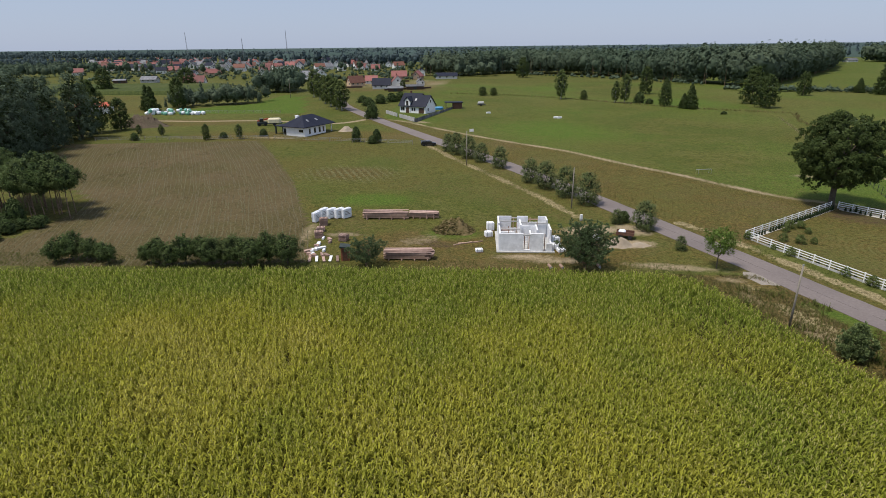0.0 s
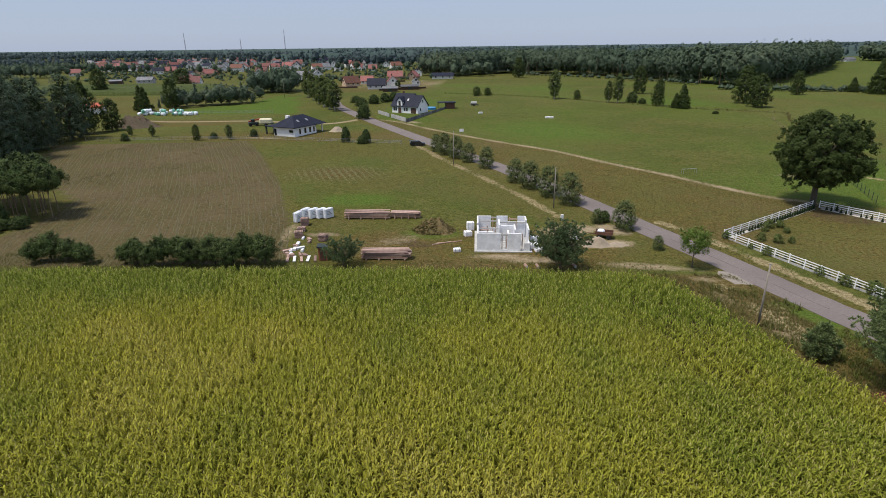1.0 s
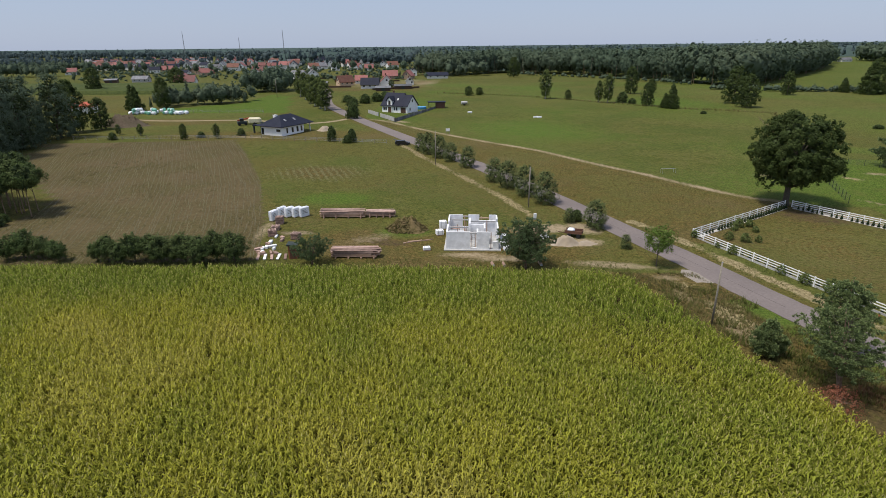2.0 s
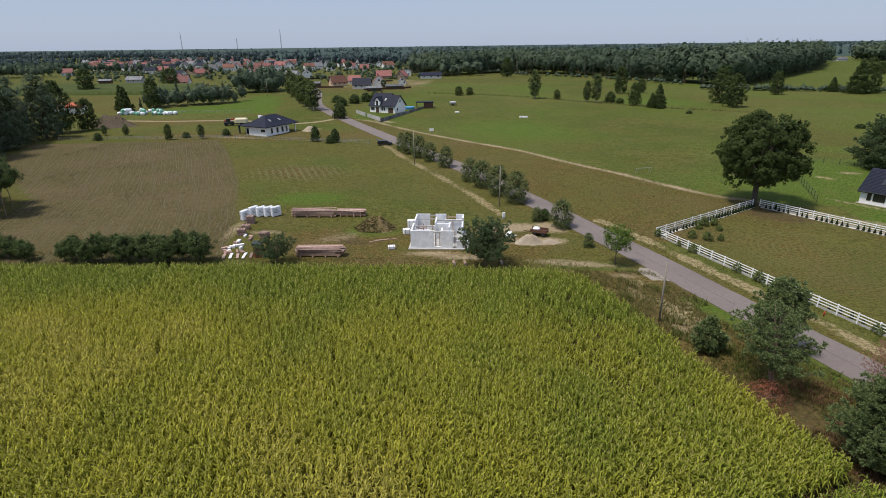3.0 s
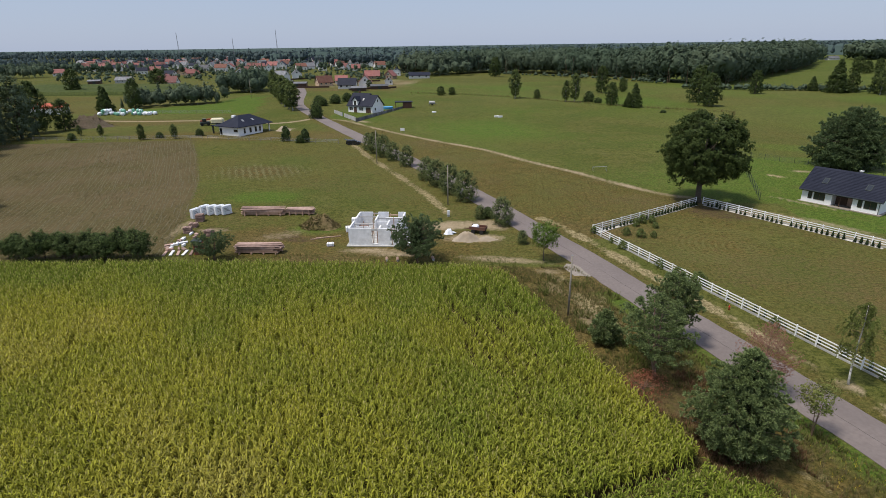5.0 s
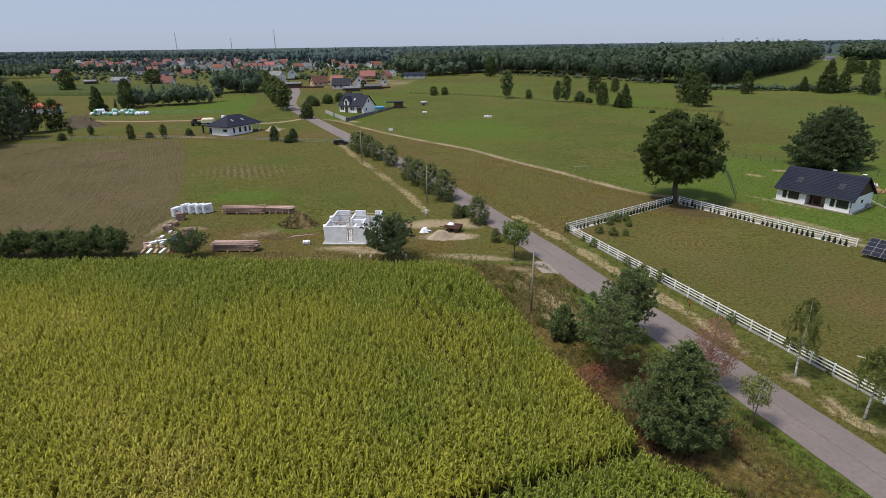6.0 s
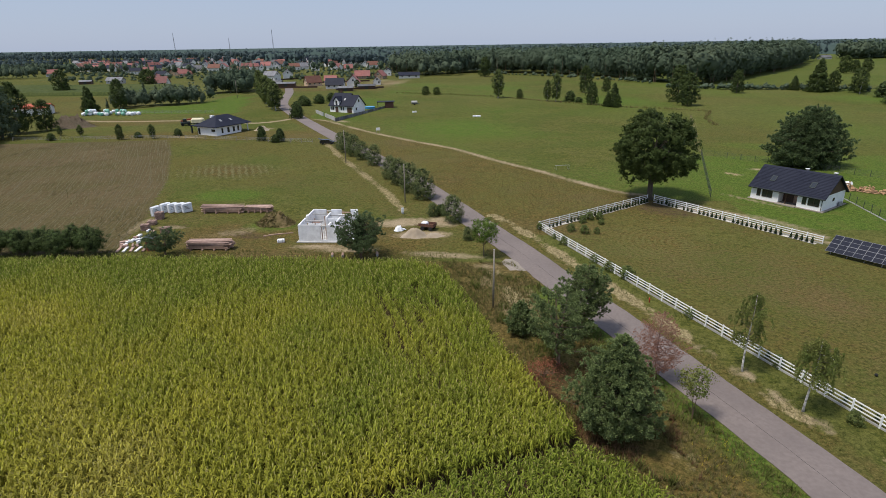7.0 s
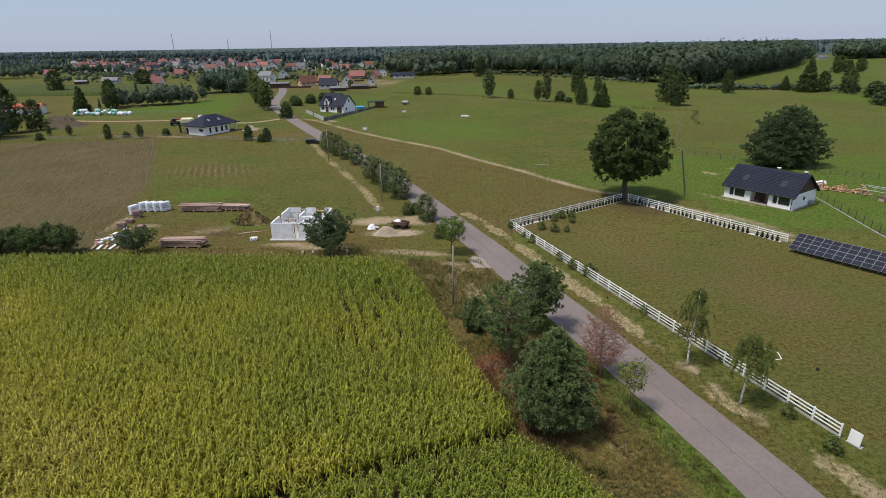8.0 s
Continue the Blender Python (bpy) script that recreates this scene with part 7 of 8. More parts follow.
for s in (-0.2, 0.2):
    lad.tube([(4.1 + s, 0.5, 0.15), (4.1 + s, 1.3, 2.4)], [0.03, 0.03], 5)
for k in range(8):
    z = 0.4 + k * 0.25
    lad.tube([(3.9, 0.5 + (z - 0.15) * 0.355, z), (4.3, 0.5 + (z - 0.15) * 0.355, z)], [0.02, 0.02], 5)
for x, y in ((3.75, 0.25), (4.45, 0.35), (6.75, 0.2), (1.6, 4.0), (2.9, 5.4), (2.6, 8.6), (5.3, 8.5), (6.2, 6.2)):
    part("prop", Geo().box(x - 0.06, y - 0.06, 0.14, x + 0.06, y + 0.06, 2.75), M["board"], site, "upright timber prop")
for x0, y0, x1, y1 in ((0.3, 3.0, 3.3, 3.2), (3.6, 6.2, 7.6, 6.3), (0.3, 7.0, 3.3, 7.1)):
    part("tie_beam", Geo().box(x0, y0, 2.5, x1, y1, 2.66), M["concrete"], site)
part("work_platform", Geo().box(0.5, 5.6, 1.45, 1.9, 6.9, 1.52).box(0.55, 5.65, 0.14, 0.65, 5.75, 1.45).box(1.75, 6.75, 0.14, 1.85, 6.85, 1.45), M["board_old"], site, "low timber work platform")
part("ladder", lad, M["steel"], site, "leaning metal ladder")


def block_pallet(name, x, y, turn, w, dpt, h, label, group, foil=True):
    e = thing(name, x, y, turn, label=label, category="building material", group=group)
    p = Geo()
    for k in (-1, 0, 1):
        p.box(-w / 2, k * dpt * 0.42 - 0.06, 0.0, w / 2, k * dpt * 0.42 + 0.06, 0.10)
    for k in range(5):
        p.box(-w / 2 + k * (w - 0.12) / 4, -dpt / 2, 0.10, -w / 2 + 0.12 + k * (w - 0.12) / 4, dpt / 2, 0.13)
    part("pallet", p, M["board"], e)
    part("wrapping" if foil else "blocks", Geo().chamfer(-w / 2, -dpt / 2, 0.13, w / 2, dpt / 2, h, 0.07), M["foil" if foil else "block"], e)
    s = Geo()
    for k in (-0.28, 0.28):
        s.box(k * w - 0.03, -dpt / 2 - 0.005, 0.13, k * w + 0.03, dpt / 2 + 0.005, h + 0.006)
    part("strap", s, M["steel"], e)
    if foil:
        for k in range(3):
            part("print", Geo().box(w / 2, -dpt * 0.32, h * (0.40 + 0.14 * k), w / 2 + 0.006, dpt * (0.30 - 0.12 * k), h * (0.47 + 0.14 * k)), M["steel"], e, "grey printed bar")
    return e


for x, y, t in ((-31.4, 112.7, -12), (-30.7, 114.9, -22), (-29.3, 114.9, -30), (-27.9, 115.0, -32), (-26.6, 115.1, -34)):
    block_pallet("wrapped_pallet", x, y, t - 4, 0.82, 1.8, 1.8, "foil-wrapped pallet of white building blocks on grass", "wrapped pallets")
for x, y, t, h in ((-0.9, 109.4, 10, 1.4), (-1.2, 106.2, 20, 0.9), (9.2, 103.4, 5, 1.2), (9.0, 101.0, 0, 0.9), (9.6, 99.8, 15, 0.6)):
    block_pallet("block_pallet", x, y, t, 1.2, 1.0, h, "opened pallet of white concrete blocks beside the shell", "block pallets", False)
block_pallet("block_pallet", -2.6, 99.2, 12, 1.1, 0.8, 0.55, "small low stack of white blocks on grass", "block pallets", False)


def timber_pile(x, y, turn, l, dpt, layers, boards, label, seed, old=False, legs=True):
    """Boards in layers with cross-pieces between them."""
    r = random.Random(seed)
    e = thing("timber_pile", x, y, turn, label=label, category="timber", group="timber piles")
    z = 0.0
    for i in range(4):
        part("bearer", Geo().box(-l / 2 + 0.4 + i * (l - 0.95) / 3, -dpt / 2 - 0.25, 0, -l / 2 + 0.55 + i * (l - 0.95) / 3, dpt / 2 + 0.15, 0.22), M["board"], e)
        if legs:
            part("strut", Geo().box(-0.05, -0.05, 0, 0.05, 0.05, 0.95, pose(-l / 2 + 0.45 + i * (l - 0.95) / 3, -dpt / 2 - 0.35, 0, -14, 0, 0)), M["board"], e)
    z = 0.22
    bw = dpt / boards
    for k in range(layers):
        top = k >= layers - 1
        for j in range(boards):
            a = -l / 2 + r.uniform(-0.45, 0.3)
            b = l / 2 + r.uniform(-0.9, 0.5)
            part("board", Geo().box(a, -dpt / 2 + j * bw + 0.01, z, b, -dpt / 2 + (j + 1) * bw - 0.015, z + 0.14), M["board_old" if (old and k >= layers - 3) or top else "board"], e)
        z += 0.17
    for j in range(boards):
        part("board", Geo().box(-l / 2 - 0.3, -dpt / 2 + j * bw - 0.1, 0, l / 2 + r.uniform(0, 0.4), -dpt / 2 + (j + 1) * bw - 0.12, 0.03, pose(0, 0, z + 0.03 + 0.01 * j, 5, r.uniform(-2, 2), r.uniform(-4, 4))), M["board_old"], e)
    return e


timber_pile(-19.4, 115.2, 1, 7.6, 1.6, 6, 6, "long pile of sawn boards under a weathered plank cover", 1, True)
timber_pile(-12.7, 115.8, 1, 4.6, 1.4, 5, 5, "shorter pile of pale sawn boards on bearers", 2, True)
timber_pile(-12.8, 96.1, 1, 6.6, 1.7, 6, 6, "long pile of grey weathered boards beside the crop", 3, True, False)



def mound_mesh(name, rx, ry, h, material, seed, rough=0.18):
    g = np.random.default_rng(seed)
    n, m_ = 28, 9
    vs, fs = [(0, 0, h)], []
    ph = g.uniform(0, 6.28, 5)
    for i in range(1, m_ + 1):
        u = i / m_
        for k in range(n):
            a = 2 * math.pi * k / n
            e = 1 + 0.14 * math.sin(2 * a + ph[0]) + 0.09 * math.sin(5 * a + ph[1]) + g.normal(0, 0.02)
            z = h * min(1.0, (1.0 + 2.2 * rough) * (0.5 + 0.5 * math.cos(math.pi * u))) * (1 + g.normal(0, rough * (1 - u * 0.6))) - 0.12 * u
            vs.append((rx * u * e * math.cos(a), ry * u * e * math.sin(a), z))
    for k in range(n):
        fs.append((0, 1 + k, 1 + (k + 1) % n))
    for i in range(m_ - 1):
        for k in range(n):
            fs.append((1 + i * n + k, 1 + (i + 1) * n + k, 1 + (i + 1) * n + (k + 1) % n, 1 + i * n + (k + 1) % n))
    return Geo().add(vs, fs).mesh(name, M[material], True)


def mound(name, x, y, rx, ry, h, material, label, category, seed, rough=0.18):
    ob = new(name, mound_mesh(name, rx, ry, h, material, seed, rough))
    ob.matrix_basis = pose(x, y, gz(x, y))
    return tagged(ob, label, category)


mound("soil_mound", -6.9, 108.6, 3.7, 2.4, 1.7, "soil", "heap of dug brown topsoil with weeds on grass", "soil heap", 1, 0.22)
rc = random.Random(44)
clod = Geo()
for k in range(260):
    u, a = rc.random() ** 0.6, rc.uniform(0, 6.28)
    z = 1.7 * min(1.0, 1.4 * (0.5 + 0.5 * math.cos(math.pi * u))) * 0.97
    q = rc.uniform(0.08, 0.26)
    clod.chamfer(-q, -q * 0.8, -q * 0.5, q, q * 0.8, q * 0.6, q * 0.3, pose(3.5 * u * math.cos(a), 2.3 * u * math.sin(a), z, rc.uniform(-40, 40), rc.uniform(-40, 40), rc.uniform(0, 180)))
soil_heap = bpy.data.objects["soil_mound"]
part("loose_soil", clod, M["soil"], soil_heap, "loose dry clods of soil")["kind"] = "stuff"
gh = np.random.default_rng(45)
wu, wa = gh.random(220) ** 0.5, gh.uniform(0, 6.28, 220)
wc_ = np.stack([3.6 * wu * np.cos(wa), 2.35 * wu * np.sin(wa), 1.7 * np.minimum(1.0, 1.4 * (0.5 + 0.5 * np.cos(math.pi * wu))) + 0.05], -1)
wv_, wf_, _ = needles(gh, wc_, np.tile([0.0, 0.0, 1.0], (220, 1)), 9, 0.42, 0.16)
part("weed", bulk("weed", wv_, wf_, [M["tuft"]]), None, soil_heap, "dry weeds rooted on the soil")["kind"] = "stuff"
mound("sand_mound", 18.6, 102.8, 2.5, 1.6, 1.3, "sand", "heap of pale building sand", "sand heap", 2, 0.07)
mound("sand_mound", 21.8, 103.0, 2.2, 1.2, 0.5, "sand", "low spread of pale building sand", "sand heap", 3, 0.05)
mound("sand_mound", -50.5, 214, 3.2, 2.2, 1.6, "sand", "heap of pale gravel beside a new house", "sand heap", 4, 0.04)
mound("brush_mound", -132, 226, 11.0, 6, 3.2, "brushwood", "large brown heap of brushwood and soil", "brush heap", 6, 0.24)
sticks = Geo()
for k in range(700):
    u, a = rc.random() ** 0.55, rc.uniform(0, 6.28)
    z = 3.2 * min(1.0, 1.45 * (0.5 + 0.5 * math.cos(math.pi * u)))
    x, y, az, up = 10.6 * u * math.cos(a), 5.7 * u * math.sin(a), rc.uniform(0, 6.28), rc.uniform(-0.2, 0.9)
    l = rc.uniform(0.7, 2.0)
    sticks.tube([(x, y, z - 0.2), (x + l * math.cos(az), y + l * math.sin(az), z - 0.2 + l * up * 0.6)], [0.05, 0.015], 3)
part("branches", sticks, M["brushwood"], bpy.data.objects["brush_mound"], "tangled dry branches")["kind"] = "stuff"

trailer = thing("trailer", 20.4, 106.4, -18, label="rusty farm trailer loaded with a white sack", category="trailer")
part("bed", Geo().box(-1.6, -0.9, 0.75, 1.6, 0.9, 0.87).box(-1.6, -0.9, 0.87, 1.6, -0.84, 1.35).box(-1.6, 0.84, 0.87, 1.6, 0.9, 1.35).box(1.54, -0.84, 0.87, 1.6, 0.84, 1.35), M["rust_wood"], trailer)
part("sack", Geo().chamfer(-1.2, -0.55, 0.87, 0.1, 0.55, 1.6, 0.22), M["foil"], trailer, "white bulk sack")
for sx in (-0.75, 0.95):
    for sy in (-0.95, 0.95):
        w_ = Geo().tube([(sx, sy - 0.11, 0.4), (sx, sy + 0.11, 0.4)], [0.4, 0.4], 16)
        part("wheel", w_, M["rubber"], trailer)
part("axle", Geo().box(-0.8, -0.9, 0.36, -0.7, 0.9, 0.76).box(0.9, -0.9, 0.36, 1.0, 0.9, 0.76), M["dark_metal"], trailer)
part("drawbar", Geo().box(-3.0, -0.06, 0.55, -1.6, 0.06, 0.67), M["rust_wood"], trailer)
trailer.scale = (0.85, 0.85, 0.85)

wc = thing("privy", -21.9, 95.2, 8, label="small rust-red wooden site privy with dark roof", category="shed")
part("wall", Geo().box(-0.6, -0.6, 0, 0.6, 0.6, 2.0), M["red_wood"], wc)
part("roof", Geo().prism([(-0.75, -0.8, 2.05), (0.75, -0.8, 2.0), (0.75, -0.8, 2.1), (-0.75, -0.8, 2.3)], (0, 0, 0), (0, 1.6, 0)), M["dark_metal"], wc)
part("door", Geo().box(-0.38, -0.635, 0.08, 0.38, -0.598, 1.85), M["rust_wood"], wc)

bag = thing("sand_sack", 15.6, 105.6, 20, label="half-empty white bulk sack beside a sand heap", category="sack")
part("sack", mound_mesh("sack", 0.95, 0.7, 0.75, "foil", 8, 0.16), None, bag)
part("flap", Geo().box(0.2, -0.5, 0.35, 1.1, 0.4, 0.40, pose(0, 0, 0, 0, 14, 10)), M["foil"], bag)
post_w = thing("meter_box", 14.9, 115.0, 15, label="white electricity meter box standing on grass", category="utility box")
part("cabinet", Geo().chamfer(-0.24, -0.14, 0.3, 0.24, 0.14, 1.15, 0.03), M["white_paint"], post_w)
part("stand", Geo().box(-0.2, -0.11, -0.1, 0.2, 0.11, 0.3), M["concrete"], post_w)

# debris west of the plot
rd = random.Random(17)
BEARER = Geo().box(-0.65, -0.05, 0, 0.65, 0.05, 0.10).mesh("bearer", M["board_old"])
SLAT = Geo().box(-0.06, -0.6, 0, 0.06, 0.6, 0.025).mesh("slat", M["board_old"])
for i, (x, y, t) in enumerate(((-29.6, 110.8, 10), (-29.2, 107.6, 5), (-28.6, 104.6, 15), (-24.2, 103.2, -10))):
    e = thing("pallet_stack", x, y, t, label="stack of used wooden pallets on worn grass", category="pallets", group="pallet stacks")
    for k in range(rd.randint(5, 9)):
        a = pose(rd.uniform(-0.06, 0.06), rd.uniform(-0.06, 0.06), 0.15 * k, 0, 0, rd.uniform(-5, 5))
        for s in (-0.5, 0, 0.5):
            part("bearer", BEARER, None, e, m=a @ pose(0, s, 0))
        for s in range(6):
            part("slat", SLAT, None, e, m=a @ pose(-0.59 + s * 0.235, 0, 0.10))
for i in range(18):
    x, y = rd.uniform(-28.4, -25.2), rd.uniform(96.0, 104.0)
    l, w, h = rd.uniform(0.5, 1.3), rd.uniform(0.25, 0.6), rd.uniform(0.2, 0.5)
    g = Geo().chamfer(-l / 2, -w / 2, 0, l / 2, w / 2, h, 0.03)
    white = rd.random() < 0.5
    ob = new("block_piece" if white else "broken_board", g.mesh("block_piece", M["block" if white else "board_old"]))
    ob.matrix_basis = pose(x, y, gz(x, y), 0, 0, rd.uniform(0, 180))
    tagged(ob, "loose white concrete block on worn grass" if white else "loose grey board on worn grass", "rubble", "site rubble")
for i in range(5):
    g = Geo().box(-1.1, -0.2, 0, 1.1, 0.2, 0.16)
    ob = new("plank", g.mesh("plank", M["block" if i % 2 else "board_old"]))
    ob.matrix_basis = pose(-27.2 + i * 1.0, 94.9 + 0.1 * i, 0.02, 0, 0, 105 + rd.uniform(-8, 8))
    tagged(ob, "pale plank lying on grass", "plank", "site rubble")
for x, y, t in ((-3.6, 103.2, 22), (-4.4, 103.0, 14), (-5.2, 102.6, 30)):
    ob = new("beam", Geo().box(-1.6, -0.08, 0, 1.6, 0.08, 0.14).mesh("beam", M["board"]))
    ob.matrix_basis = pose(x, y, gz(x, y), 0, 0, t)
    tagged(ob, "rough brown beam lying on grass", "beam", "loose beams")
for x, y in ((7.3, 93.6), (8.9, 93.6), (14.0, 94.2)):
    e = thing("log", x, y, 12, label="short cut log with pale sawn end at the crop's edge", category="log", group="cut logs")
    part("bark", Geo().tube([(0, -0.6, 0.2), (0, 0.6, 0.2)], [0.22, 0.2], 12), M["board"], e)
    part("sawn_end", Geo().tube([(0, -0.612, 0.2), (0, -0.59, 0.2)], [0.19, 0.19], 12), M["birch_bark"], e)

# ---------------------------------------------------------------- car, sign and yard things
car = thing("parked_car", -19.0, 186.6, 12, label="black estate car with open tailgate parked on grass", category="car")
body = Geo().prism([(-2.2, 0, 0.35), (2.15, 0, 0.32), (2.25, 0, 0.72), (1.25, 0, 0.95), (0.55, 0, 1.42), (-1.75, 0, 1.45), (-2.25, 0, 0.95)], (0, -0.85, 0), (0, 0.85, 0))
part("body", body, M["car_paint"], car)
part("side_glass", Geo().prism([(-1.7, 0, 0.98), (1.0, 0, 0.98), (0.48, 0, 1.36), (-1.55, 0, 1.38)], (0, -0.86, 0), (0, 0.86, 0)), M["glass"], car)
for sx in (-1.35, 1.4):
    for sy in (-0.82, 0.82):
        part("wheel", Geo().tube([(sx, sy - 0.1, 0.32), (sx, sy + 0.1, 0.32)], [0.32, 0.32], 14), M["rubber"], car)
part("tailgate", Geo().box(-0.9, -0.75, -0.03, 0, 0.75, 0.03, pose(-1.75, 0, 1.47, 0, 20, 0)), M["car_paint"], car)
for sy in (-0.6, 0.6):
    part("headlight", Geo().chamfer(2.1, sy - 0.18, 0.6, 2.27, sy + 0.18, 0.76, 0.03), M["glass"], car)
sign = thing("field_sign", -6.6, 206.0, 10, label="white blank notice board on two posts in grass", category="sign")
part("board", Geo().box(-0.7, -0.03, 1.1, 0.7, 0.03, 2.0), M["white_paint"], sign)
for s in (-0.55, 0.55):
    part("post", Geo().box(s - 0.05, 0.03, -0.1, s + 0.05, 0.13, 1.95), M["pole_wood"], sign)
hyd = thing("hydrant", 50.0, 79.6, label="small red hydrant on the road's verge", category="hydrant")
part("body", Geo().lathe([(0.07, 0), (0.07, 0.5), (0.05, 0.6), (0.02, 0.65)], 10), M["red_paint"], hyd, smooth=True)
part("outlet", Geo().tube([(-0.13, 0, 0.42), (0.13, 0, 0.42)], [0.04, 0.04], 8), M["red_paint"], hyd)
goal = thing("play_goal", 64.0, 67.4, 0, label="small white tubular play goal lying on grass", category="goal")
part("frame", Geo().tube([(-1.4, 1.6, 0.05), (0.4, 0.2, 0.05)], [0.04, 0.04]).tube([(0.4, 0.2, 0.05), (0.2, -1.0, 0.05)], [0.04, 0.04]).tube([(0.2, -1.0, 0.05), (-0.5, -1.2, 0.05)], [0.04, 0.04]), M["white_paint"], goal)


def mesh_fence(pts, h, label, gap=2.5, metal="dark_metal", sill=False):
    e = thing("wire_fence", *pts[0], 0, label=label, category="fence")
    x0, y0, z0 = pts[0][0], pts[0][1], gz(*pts[0])
    post = Geo().box(-0.035, -0.035, -0.1, 0.035, 0.035, h).mesh("post", M[metal])
    for a, b in zip(pts, pts[1:]):
        d = math.dist(a, b)
        n = max(1, round(d / gap))
        for i in range(n):
            p = (a[0] + (b[0] - a[0]) * i / n, a[1] + (b[1] - a[1]) * i / n)
            q = (a[0] + (b[0] - a[0]) * (i + 1) / n, a[1] + (b[1] - a[1]) * (i + 1) / n)
            part("post", post, None, e, m=pose(p[0] - x0, p[1] - y0, gz(*p) - z0))
            g = Geo()
            for z in np.linspace(0.08, h - 0.06, 6):
                g.tube([(p[0] - x0, p[1] - y0, gz(*p) - z0 + z), (q[0] - x0, q[1] - y0, gz(*q) - z0 + z)], [0.012, 0.012], 3)
            part("wire_panel", g, M[metal], e)["kind"] = "stuff"
            if sill:
                m_ = pose(p[0] - x0, p[1] - y0, gz(*p) - z0, 0, 0, math.degrees(math.atan2(q[1] - p[1], q[0] - p[0])))
                part("sill", Geo().box(0.04, -0.03, -0.1, d / n - 0.04, 0.03, 0.16, m_), M["concrete"], e)
    return e


mesh_fence([(74.6, 127.5), (87.6, 170.0)], 1.6, "dark green wire mesh fence between garden and pasture")
mesh_fence([(87.6, 170.0), (97.6, 161.0), (122, 139)], 1.4, "thin wire fence behind the garden", 3.0)
mesh_fence([(100.5, 140), (98, 110), (97, 96)], 1.6, "dark mesh fence on a concrete sill beside the bungalow", 2.5, sill=True)



def post_fence(a, b, label, gap=4.0, h=1.35):
    """Pale posts with three thin rails, far off."""
    d = math.dist(a, b)
    n = round(d / gap)
    e = thing("field_fence", *a, math.degrees(math.atan2(b[1] - a[1], b[0] - a[0])), label=label, category="fence", group="field fences")
    post = Geo().box(-0.06, -0.06, -0.2, 0.06, 0.06, h).mesh("post", M["pole_wood"])
    rail = Geo().box(0, -0.02, -0.025, d / n, 0.02, 0.025).mesh("rail", M["alu"])
    for i in range(n + 1):
        z = gz(0, a[1] + (b[1] - a[1]) * i / n) - gz(*a)
        part("post", post, None, e, m=pose(d / n * i, 0, z))
        if i < n:
            for zz in (0.5, 0.9, 1.25):
                part("rail", rail, None, e, m=pose(d / n * i, 0, z + zz))
    return e


post_fence((-128, 192.5), (-72, 196.6), "thin pale wire fence behind a stubble field")
post_fence((-70, 196.4), (-24, 188), "thin pale wire fence before a new house")
post_fence((-152, 263.5), (-92, 263.5), "thin pale wire fence beside a green field")

# fence and shed of the storey-and-a-half house
e = thing("garden_wall", -44.9, 262.5, math.degrees(math.atan2(235.1 - 262.5, -29.0 + 44.9)), label="grey concrete garden wall along the road", category="wall")
for i in range(12):
    if i in (5,):
        continue
    part("panel", Geo().box(i * 2.6, -0.1, -0.1, i * 2.6 + 2.4, 0.1, 1.35), M["concrete"], e)
    part("pillar", Geo().box(i * 2.6 + 2.4, -0.16, -0.1, i * 2.6 + 2.6, 0.16, 1.5), M["concrete"], e)
e = thing("board_fence", -29.0, 235.1, math.degrees(math.atan2(287.1 - 235.1, -14.8 + 29.0)), label="dark grey board fence beside the pasture", category="fence")
for i in range(21):
    part("panel", Geo().box(i * 2.55, -0.04, 0.0, i * 2.55 + 2.45, 0.04, 1.4), M["roof_grey"], e)
    part("post", Geo().box(i * 2.55 + 2.45, -0.07, -0.1, i * 2.55 + 2.55, 0.07, 1.5), M["dark_metal"], e)
sh = thing("garden_shed", -16.6, 280.5, 10, label="brown wooden garden shed with flat dark roof", category="shed")
part("wall", Geo().box(-0.6, -2.2, -0.1, 3.4, 2.2, 2.6), M["rust_wood"], sh)
part("roof", Geo().box(-4.2, -2.8, 2.6, 3.9, 2.8, 2.85), M["roof_dark"], sh)
for x, y in ((-3.9, -2.5), (-3.9, 2.5)):
    part("post", Geo().box(x - 0.1, y - 0.1, -0.1, x + 0.1, y + 0.1, 2.6), M["rust_wood"], sh)
pl = thing("garden_pool", -23.6, 277, label="round blue garden pool beside a house", category="pool")
part("rim", Geo().lathe([(2.3, -0.05), (2.4, 0.9), (2.3, 0.95), (2.2, 0.9)], 20), M["blue_sheet"], pl)

# silage bales
bale = thing("silage_bale", -148.7, 258.2, label="round silage bale wrapped in pale green foil", category="bale", group="silage bales")
part("wrapping", Geo().tube([(0, -0.65, 0.68), (0, -0.55, 0.68), (0, 0.55, 0.68), (0, 0.65, 0.68)], [0.55, 0.7, 0.7, 0.55], 14), M["green_foil"], bale, smooth=True)
wbale = thing("silage_bale", -140, 262, label="round silage bale wrapped in white foil", category="bale", group="silage bales")
part("wrapping", Geo().tube([(0, -0.65, 0.68), (0, -0.55, 0.68), (0, 0.55, 0.68), (0, 0.65, 0.68)], [0.55, 0.7, 0.7, 0.55], 14), M["foil"], wbale, smooth=True)
rb = random.Random(6)
for i in range(44):
    x = rb.uniform(-150, -126)
    copy_thing(bale if rb.random() < 0.55 else wbale, pose(x, 258.0 + rb.uniform(-1.5, 3.5), gz(x, 258) + (1.2 if i % 3 == 0 else 0), 0, 0, rb.uniform(0, 360)))
